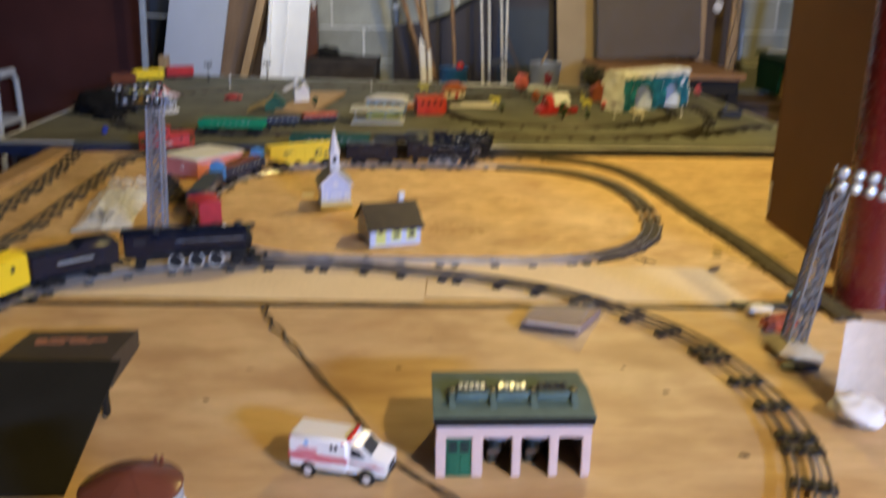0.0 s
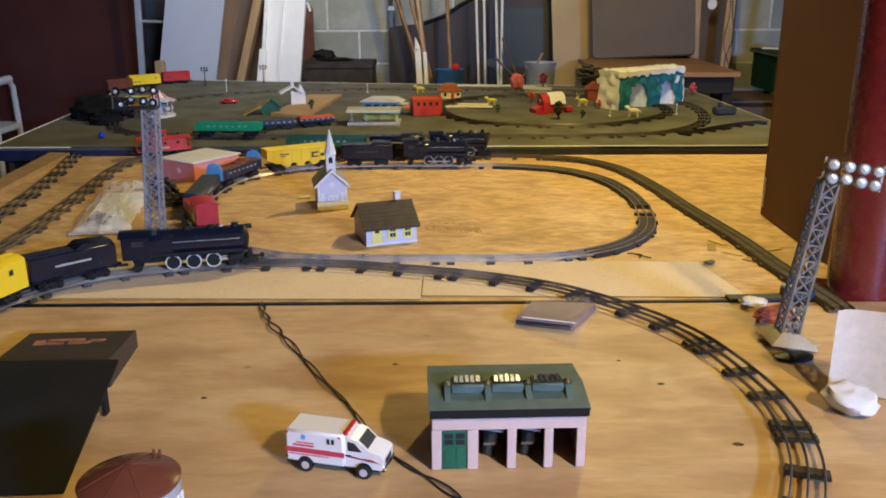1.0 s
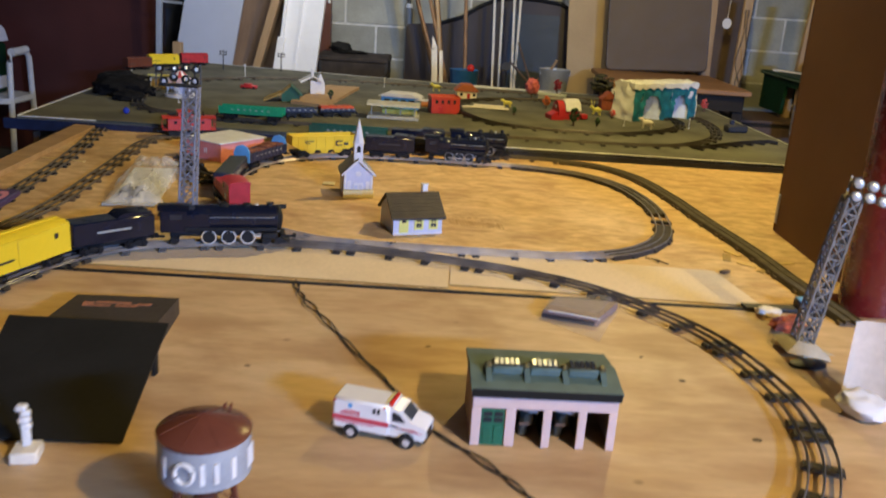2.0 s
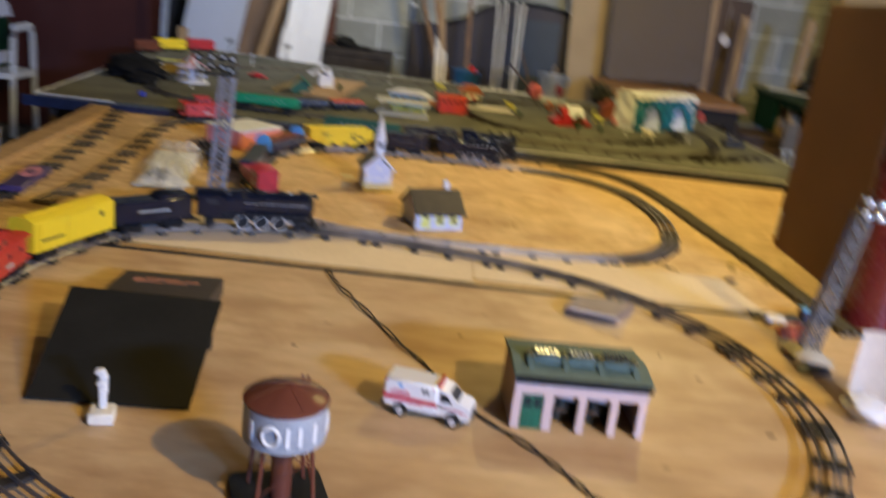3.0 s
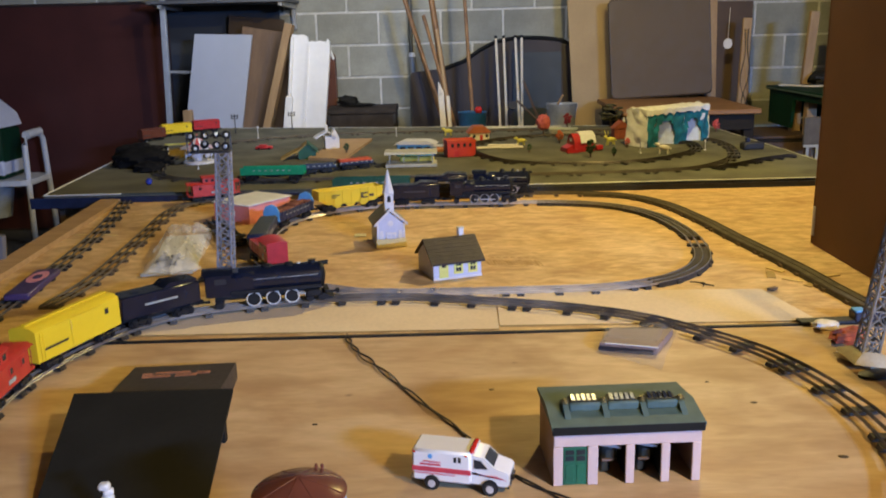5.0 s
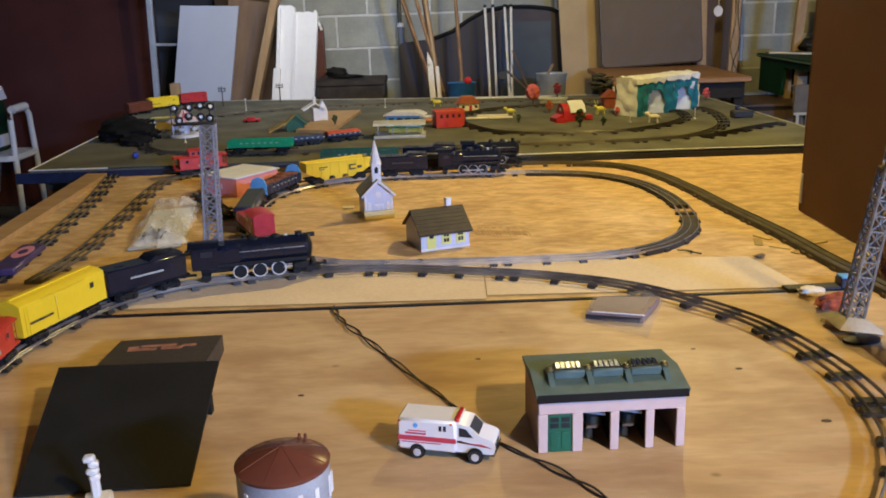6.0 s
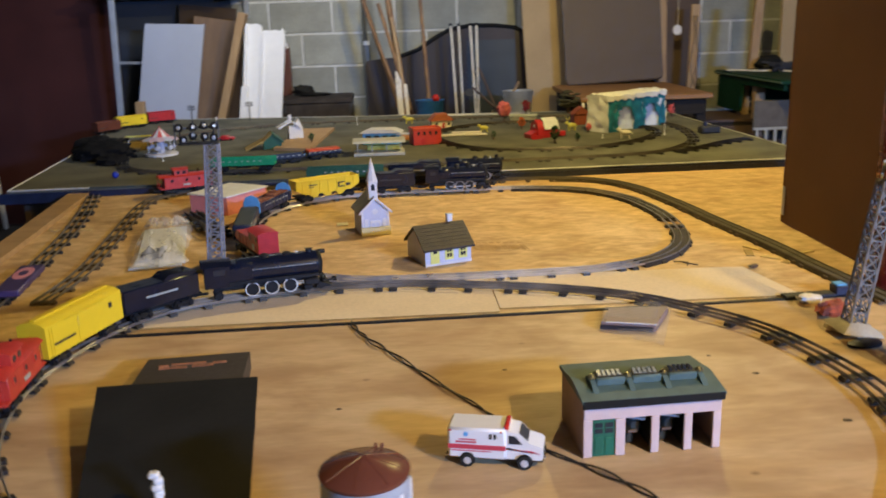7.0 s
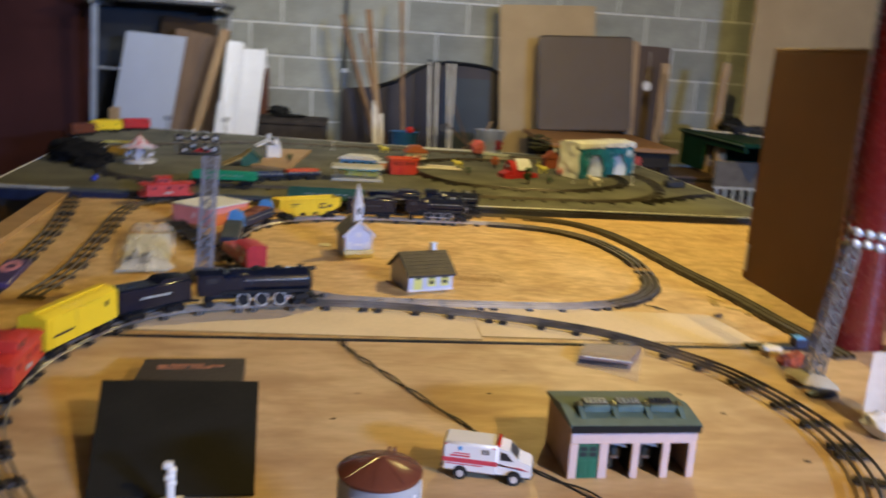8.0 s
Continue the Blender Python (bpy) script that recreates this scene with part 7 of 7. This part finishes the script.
single("wood_block", Geo().box(0, 0, 0.38, 0.05, 0.05, 0.76, 0.004), TIMBER, "short timber post behind the board", "wood post", m=pose(-1.67, 5.28, FL))

# rolled carpet, clutter
FUZZY = surface("dark_worn_cloth", (0.050, 0.038, 0.030), (0.026, 0.020, 0.016), 14, rough=0.95, bump=0.6)
rl = thing("blanket_chest", "dark brown cloth-covered chest standing by the wall", "chest", m=pose(-0.675, 5.55, FL))
part("chest_body", Geo().box(0, 0, 0.355, 0.40, 0.28, 0.70, 0.012), FUZZY, rl)
part("chest_lid", Geo().prism([(-0.145, 0.7055), (0.145, 0.7055), (0.142, 0.728), (0.08, 0.742), (-0.07, 0.740), (-0.142, 0.726)], -0.204, 0.204, "x"), FUZZY, rl)
for x in (-0.196, 0.196):
    part("corner_guard", Geo().box(x, -0.137, 0.67, 0.018, 0.014, 0.06, 0.002), CHARCOAL, rl)
g = Geo().ball((-0.085, -0.05, 0.772), 0.050, (1.25, 0.7, 0.62), 22, 14, 0.5, 3).ball((-0.03, -0.05, 0.750), 0.07, (1.5, 0.6, 0.16), 20, 10, 0.4, 7)
single("dark_rag", g, BLACK_MATTE, "black rag lying on the cloth-covered chest", "rag", m=pose(-0.675, 5.55, FL))
hs = thing("red_brown_handsaw_case", "red-brown leather case standing at the wall", "case", m=pose(-0.892, 5.62, FL))
part("case_body", Geo().prism([(x, z + 0.53) for x, z in rounded(0.10, 1.06, 0.035)], -0.03, 0.03, "y"), surface("red_brown_leather", (0.16, 0.055, 0.03), (0.11, 0.036, 0.02), 12, rough=0.5), hs)
part("strap", Geo().tube([(0.0, -0.035, 1.075), (0.03, -0.04, 1.065), (0.045, -0.04, 1.02)], 0.009, 6), WHITE, hs)
pi = thing("steel_pipe_stand", "dark steel conduit running up the block wall", "pipe", m=pose(-0.385, 5.765, FL))
part("pipe", Geo().cyl((0, 0, 0), (0, 0, 2.3), 0.013, n=16), surface("dark_conduit", (0.10, 0.105, 0.10), (0.07, 0.074, 0.07), 12, rough=0.45, metal=0.4), pi)
part("sleeve_pipe", Geo().cyl((0.004, -0.004, 0), (0.004, -0.004, 1.02), 0.022, n=18), surface("grey_conduit", (0.22, 0.23, 0.23), (0.17, 0.18, 0.18), 12, rough=0.5, metal=0.3), pi)
part("coupling", Geo().cyl((0.004, -0.004, 1.02), (0.004, -0.004, 1.045), 0.023, 0.016, n=18), WHITE, pi)

# dark bowed board with slate panel
db = thing("arched_headboard", "dark arched wooden headboard against the blocks", "headboard", m=pose(0.12, 5.66, FL, -2, 0, 0))
arch = [(-0.51, 0)] + [(0.51, 0)] + [(0.51, 0.93), (0.50, 1.06), (0.42, 1.10), (0.3, 1.115), (0.15, 1.12), (0.02, 1.10), (-0.08, 1.05), (-0.18, 0.985), (-0.30, 0.945), (-0.42, 0.935), (-0.50, 0.925), (-0.51, 0.90)]
part("board", Geo().prism(arch, -0.015, 0.015, "y"), surface("dark_plum_board", (0.036, 0.026, 0.027), (0.025, 0.018, 0.019), 4, rough=0.6), db)
part("slate_panel", Geo().prism([(0.12, 0.1), (0.42, 0.1), (0.42, 1.03), (0.12, 1.03)], -0.022, -0.0155, "y"), surface("blue_black_slate", (0.024, 0.034, 0.040), (0.018, 0.025, 0.030), 3, rough=0.55), db)
part("top_moulding", Geo().tube([(x, -0.012, z) for x, z in arch[3:11]], 0.014, 6), BLACK, db)
part("end_post", Geo().box(0.50, -0.01, 0.65, 0.05, 0.05, 1.3, 0.004), BLACK, db)

for k, (xb, xt, zt, yb, r, lb) in enumerate(((-0.185, -0.40, 1.46, 5.30, 0.013, "long brown broom handle leaning at the wall"), (-0.15, -0.25, 1.50, 5.34, 0.018, "thick tan wooden pole leaning at the wall"),
                                            (-0.135, -0.215, 1.28, 5.26, 0.012, "pale wooden pole beside the brooms"), (-0.015, -0.055, 1.56, 5.34, 0.011, "orange-brown rake handle standing upright"), (-0.143, -0.361, 1.32, 5.22, 0.009, "thin dark pole leaning among the brooms"), (-0.11, -0.29, 1.36, 5.28, 0.011, "slim brown pole leaning among the brooms"))):
    single("broom_stick", Geo().cyl((xb + (xb - xt) * 0.9, yb - 0.1, FL + 0.004), (xt, yb + 0.16, zt), r, n=10), STICKWOOD if k != 2 else TIMBER, lb, "wooden pole", "leaning poles")
for k, (xb, xt) in enumerate(((0.150, 0.130), (0.188, 0.176), (0.264, 0.244), (0.280, 0.281))):
    c = thing("white_crutch_rod", "thin white rod standing against the dark board", "white rod", "white rods", pose(0, 0, 0))
    part("rod", Geo().cyl((xb + (xb - xt) * 1.2, 5.33, FL), (xt, 5.45, 1.22), 0.0075, n=10), CREAM, c)
    part("tip", Geo().cyl((xt, 5.45, 1.22), (xt, 5.451, 1.236), 0.009, n=10), BLACK, c)
single("white_stake", Geo().box(0, 0, 0.42, 0.032, 0.012, 0.84, 0.004).prism([(-0.016, 0.82), (0.016, 0.84), (0.0, 0.88), (-0.010, 0.90)], -0.006, 0.006, "y"), CREAM, "pale splintered stake by the brooms", "stake", m=pose(-0.149, 5.12, FL, 0, -3, 0))
single("white_stake", Geo().box(0, 0, 0.41, 0.020, 0.012, 0.82, 0.004), CREAM, "narrow pale stake by the brooms", "stake", m=pose(-0.112, 5.13, FL, 0, -3, 0))
tb = thing("blue_tub", "blue plastic tub on a stool", "tub", m=pose(-0.02, 5.15, FL))
part("stool", Geo().box(0, 0, 0.26, 0.24, 0.24, 0.52, 0.006), DARKWOOD, tb)
part("tub", Geo().lathe([(0.066, 0.52), (0.080, 0.718), (0.084, 0.723), (0.077, 0.718), (0.062, 0.53)], 24), surface("blue_plastic", (0.03, 0.13, 0.35), (0.02, 0.1, 0.28), 20, rough=0.4), tb)
part("red_knob", Geo().ball((0.035, -0.02, 0.734), 0.022), LAMPRED, tb)
bk = thing("metal_bucket", "dull galvanised bucket with bail", "bucket", m=pose(0.488, 5.20, FL))
part("stand", Geo().box(0, 0, 0.27, 0.2, 0.2, 0.54, 0.006), DARKWOOD, bk)
part("pail", Geo().lathe([(0.070, 0.541), (0.086, 0.750), (0.089, 0.755), (0.083, 0.750), (0.067, 0.55)], 26), STEEL, bk)
part("bail", Geo().tube([(0.086 * math.cos(q), -0.03, 0.750 - 0.07 * math.sin(q)) for q in (math.pi * j / 12 for j in range(13))], 0.003, 5), STEEL, bk)
for xa, za, xb2, zb in ((0.28, 0.98, 0.38, 0.72), (0.24, 0.87, 0.42, 0.70), (0.42, 0.72, 0.50, 0.90), (0.33, 0.70, 0.46, 0.84)):
    single("twig", Geo().cyl((xa, 5.32, za), (xb2, 5.24, zb), 0.007, n=6), TIMBER if za < 0.8 else DARKWOOD, "bare wooden twig or tool handle", "stick", "loose sticks")
cl = thing("work_lamp_clamp", "small dark clamp lamp head among the rods", "clamp lamp", m=pose(0.215, 5.25, 0.84))
part("head", Geo().lathe([(0.012, -0.03), (0.018, -0.006), (0.026, 0.018)], 16, pose(0, 0, 0, 60, 0, 0)), CHARCOAL, cl)
part("stem", Geo().cyl((0, 0, -0.74), (0, 0, -0.03), 0.008, n=8), CHARCOAL, cl)

# beige board, taupe table top and their bench
single("beige_board", Geo().box(0, 0, 0.755, 0.60, 0.016, 1.51, 0.003), BEIGEBOARD, "tall beige fibreboard sheet leaning on the wall", "board", m=pose(0.93, 5.46, FL + 0.003, -5, -3, 0))
bt = thing("wooden_bench", "wide brown wooden bench along the wall", "bench", m=pose(1.06, 4.98, FL + 0.001))
# near-black colour stands for the shade below the bench top
SHADE_WOOD = surface("shade_darkened_wood", (0.014, 0.009, 0.006), (0.009, 0.006, 0.004), 8, stretch=(1, 1, 6), rough=0.8)
part("bench_top", Geo().box(0, 0, 0.746, 0.68, 0.82, 0.026, 0.004), surface("worn_brown_top", (0.36, 0.175, 0.058), (0.25, 0.12, 0.04), 6, stretch=(1, 8, 8), rough=0.55), bt)
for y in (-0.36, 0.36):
    part("apron", Geo().box(0, y, 0.692, 0.62, 0.02, 0.08, 0.002), SHADE_WOOD, bt)
# added sheet that blackens the open, shaded space underneath
part("back_panel", Geo().box(0, 0.34, 0.35, 0.60, 0.012, 0.60, 0.002), SHADE_WOOD, bt)
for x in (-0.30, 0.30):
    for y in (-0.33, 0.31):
        part("leg", Geo().box(x, y, 0.366, 0.05, 0.05, 0.732, 0.003), SHADE_WOOD, bt)
tt = thing("spare_table_top", "taupe table top with rounded corners propped upright", "table top", m=pose(1.085, 5.345, FL + 0.775, -6, -2.5, 0))
part("panel", Geo().prism([(x, z + 0.276) for x, z in rounded(0.565, 0.55, 0.022)], -0.012, 0.012, "y"), TAUPE, tt)
part("edge_band", Geo().tube([(x, -0.002, z + 0.276) for x, z in rounded(0.565, 0.55, 0.022)], 0.010, 6, True), surface("brown_edge_band", (0.075, 0.05, 0.03), rough=0.5), tt)
single("corner_board", Geo().box(0, 0, 0.65, 0.28, 0.015, 1.30, 0.003), surface("dark_brown_ply", (0.10, 0.062, 0.038), (0.075, 0.045, 0.028), 4, rough=0.7), "dark brown board standing in the corner", "board", m=pose(1.50, 5.52, FL + 0.003, -3, 1, 0))
single("timber_plank", Geo().box(0, 0, 0.66, 0.05, 0.025, 1.32, 0.003), TIMBER, "narrow tan plank beside the table top", "plank", m=pose(1.40, 5.36, FL + 0.003, -3, -1, 0))
single("timber_plank", Geo().box(0, 0, 0.60, 0.05, 0.025, 1.20, 0.003), TIMBER, "tan plank with hanging cords", "plank", m=pose(1.52, 5.30, FL + 0.003, -3, 2, 0))
for k in range(3):
    single("hanging_cord", Geo().tube([(1.545 + 0.010 * k + 0.0025 * j * math.sin(0.7 * j + 2 * k), 5.342 - 0.0022 * j, 1.24 - 0.04 * j) for j in range(13)], 0.003, 5), SAND if k % 2 else RAGGREY, "loose pale cord hanging down", "cord", "hanging cords")
tg = thing("paper_tag", "small white tag hanging on the dark board", "tag", m=pose(1.45, 5.34, 1.16))
part("label_card", Geo().prism([(0.026 * math.cos(q), 0.03 * math.sin(q)) for q in (2 * math.pi * j / 10 for j in range(10))], -0.002, 0.002, "y"), PAPER, tg)
part("string", Geo().cyl((0, 0, 0.028), (0.01, 0.02, 0.2), 0.0015, n=5), CREAM, tg)

# crates added to fill the dark space under and beside the benches
for x, y, w, d, h, lb in ((1.62, 4.99, 0.36, 0.40, 0.58, "added dark crate filling the shaded gap beside the bench"), (2.03, 5.02, 0.52, 0.40, 0.62, "added dark crate filling the shaded gap under the workbench")):
    cr = thing("storage_crate", lb, "crate", "storage crates", pose(x, y, FL + 0.001))
    part("crate_body", Geo().box(0, 0, h / 2, w, d, h, 0.004), SHADE_WOOD, cr)
    for k in range(5):
        part("slat", Geo().box(0, -d / 2 - 0.004, 0.06 + k * (h - 0.12) / 4, w, 0.008, 0.08, 0.002), DARKWOOD, cr)
    part("crate_lid", Geo().box(0, 0, h + 0.008, w + 0.02, d + 0.02, 0.016, 0.003), DARKWOOD, cr)

# green bench at the far side
gt = thing("green_workbench", "dark green painted workbench with timber legs", "workbench", m=pose(2.04, 4.83, FL))
part("bench_top", Geo().box(0, 0, 0.815, 0.75, 0.90, 0.022, 0.004), TABLEGREEN, gt)
part("side_apron", Geo().prism([(0.10, 0.62), (0.43, 0.62), (0.43, 0.803), (-0.44, 0.803), (-0.44, 0.775), (0.08, 0.77)], -0.36, -0.342, "x"), TABLEGREEN, gt)
part("back_apron", Geo().box(0, 0.43, 0.722, 0.70, 0.018, 0.16, 0.003), TABLEGREEN, gt)
for x, y in ((-0.31, -0.03), (-0.31, 0.17), (0.33, -0.40), (0.33, 0.40)):
    part("leg", Geo().box(x, y, 0.4015, 0.05, 0.05, 0.803, 0.003), TIMBER, gt)
part("edge_trim", Geo().box(-0.377, 0, 0.815, 0.004, 0.90, 0.008), surface("pale_worn_edge", (0.10, 0.16, 0.13), rough=0.6), gt)
lp = thing("lattice_panel", "grey board above a faded pale lattice strip", "panel", m=pose(1.83, 4.59, FL))
part("grey_board", Geo().box(0, 0, 0.64, 0.42, 0.015, 0.14, 0.003), surface("dull_grey_board", (0.13, 0.11, 0.09), rough=0.7), lp)
g = Geo()
for k in range(9):
    g.box(-0.19 + 0.048 * k, -0.012, 0.52, 0.012, 0.01, 0.10)
g.box(0, -0.0135, 0.568, 0.42, 0.009, 0.012).box(0, -0.0135, 0.472, 0.42, 0.009, 0.012)
part("lattice", g, FADED, lp)
for x in (-0.18, 0.18):
    part("foot", Geo().box(x, 0.01, 0.285, 0.03, 0.03, 0.57), DARKWOOD, lp)
g = Geo()
rng = random.Random(21)
for k in range(14):
    g.tube([(rng.uniform(-0.12, 0.12), rng.uniform(-0.08, 0.08), rng.uniform(0.004, 0.05)) for j in range(5)], 0.006, 5)
single("cable_heap", g, CHARCOAL, "heap of dark cables on the green workbench", "cables", m=pose(1.96, 5.02, FL + 0.826))
single("black_tool_bag", Geo().ball((0, 0, 0.04), 0.05, (1.6, 1, 0.8), 14, 9, 0.4, 2), BLACK_MATTE, "black tool bag on the green workbench", "bag", m=pose(1.93, 5.16, FL + 0.827))
single("extension_cord", Geo().tube([(1.69 + 0.035 * j, 5.16 - 0.03 * j + 0.03 * math.sin(1.3 * j), FL + 0.831) for j in range(10)], 0.005, 5), CREAM, "white cord lying on the green workbench", "cord")
single("timber_plank", Geo().box(0, 0, 0.20, 0.05, 0.03, 0.40, 0.003), TIMBER, "tan plank standing on the green workbench", "plank", m=pose(1.86, 5.22, FL + 0.828, -4, 5, 0))
single("beige_partition", Geo().box(0.55, 0, 1.14, 1.1, 0.03, 2.28, 0.003), BEIGEBOARD, "tall beige board partition beside the workbench", "partition", m=pose(2.07, 5.33, FL + 0.003, -1, 0, 0))

# ---------- white commode chair at the side ----------
ck = thing("walker_chair", "white metal frame chair with grey pail", "walker chair", m=pose(-2.83, 5.28, FL))
tubew = surface("white_enamel_tube", (0.66, 0.68, 0.72), (0.58, 0.6, 0.64), 20, rough=0.4)
for s in (-1, 1):
    x = 0.21 * s
    part("side_frame", Geo().tube([(x, -0.10, 0.01), (x, -0.085, 0.30), (x, -0.07, 0.585), (x, -0.03, 0.635), (x, 0.12, 0.64), (x, 0.16, 0.60), (x, 0.19, 0.01)], 0.017, 10), tubew, ck)
    part("armrest", Geo().tube([(x, -0.04, 0.640), (x, 0.13, 0.645)], 0.024, 10), tubew, ck)
    part("side_rail", Geo().tube([(x, -0.08, 0.36), (x, 0.17, 0.36)], 0.013, 8), tubew, ck)
part("seat", Geo().prism(rounded(0.44, 0.34, 0.05), 0.355, 0.385, "z", pose(0, 0.04, 0)), tubew, ck)
part("pail", Geo().lathe([(0.10, 0.15), (0.135, 0.34), (0.14, 0.355), (0.12, 0.35), (0.09, 0.16)], 24, pose(-0.08, 0.02, 0)), surface("grey_pail", (0.42, 0.46, 0.50), rough=0.45), ck)
cz = thing("cooler_box", "dark green cooler with white band and lid", "cooler", m=pose(-2.95, 5.32, FL + 0.388))
part("box_body", Geo().box(0, 0, 0.15, 0.40, 0.26, 0.30, 0.02), TABLEGREEN, cz)
part("white_band", Geo().box(0, -0.004, 0.065, 0.405, 0.262, 0.085, 0.01), PALEBLUE, cz)
part("lid", Geo().prism([(-0.21, 0.30), (0.21, 0.30), (0.19, 0.37), (0.10, 0.45), (-0.12, 0.46), (-0.20, 0.38)], -0.13, 0.13, "y"), PALEBLUE, cz)
# dark clutter beside the middle table
dc = thing("folding_stand", "dark folded metal stand beside the table", "metal stand", m=pose(-1.27, 2.14, FL))
for k, (x0, x1) in enumerate(((-0.05, 0.12), (0.12, -0.05), (-0.12, 0.03), (0.02, 0.10))):
    part("stand_leg", Geo().cyl((x0, 0.06 * k - 0.1, 0.004), (x1, 0.05 * k - 0.08, 0.67 + 0.02 * k), 0.011, n=8), surface("dull_grey_steel", (0.20, 0.19, 0.18), rough=0.5, metal=0.4), dc)

# ---------- concrete blocks of the far wall ----------
BW, BH, J = 0.389, 0.1985, 0.013
meshes = {}
zc = 1.197 - 6 * BH
row = 0
z = zc
while z < CEIL - 0.01:
    z0, z1 = max(z, FL + 0.002), min(z + BH, CEIL - 0.002)
    off = -0.78 + (0 if row % 2 else BW / 2)
    k = math.floor((X0 - off) / BW)
    while z1 - z0 > 0.03:
        a, b = max(off + k * BW, X0 + 0.001), min(off + (k + 1) * BW, X1 - 0.001)
        if a >= X1 - 0.02:
            break
        if b - a > 0.03:
            key = (round(b - a, 3), round(z1 - z0, 3))
            if key not in meshes:
                meshes[key] = Geo().box(0, 0, 0, b - a - J, 0.03, z1 - z0 - J, 0.003).mesh("block", BLOCK)
            o = new("block", meshes[key])
            o.parent = wall
            o.matrix_basis = pose((a + b) / 2, Y1 + 0.0105, (z0 + z1) / 2)
        k += 1
    z += BH
    row += 1
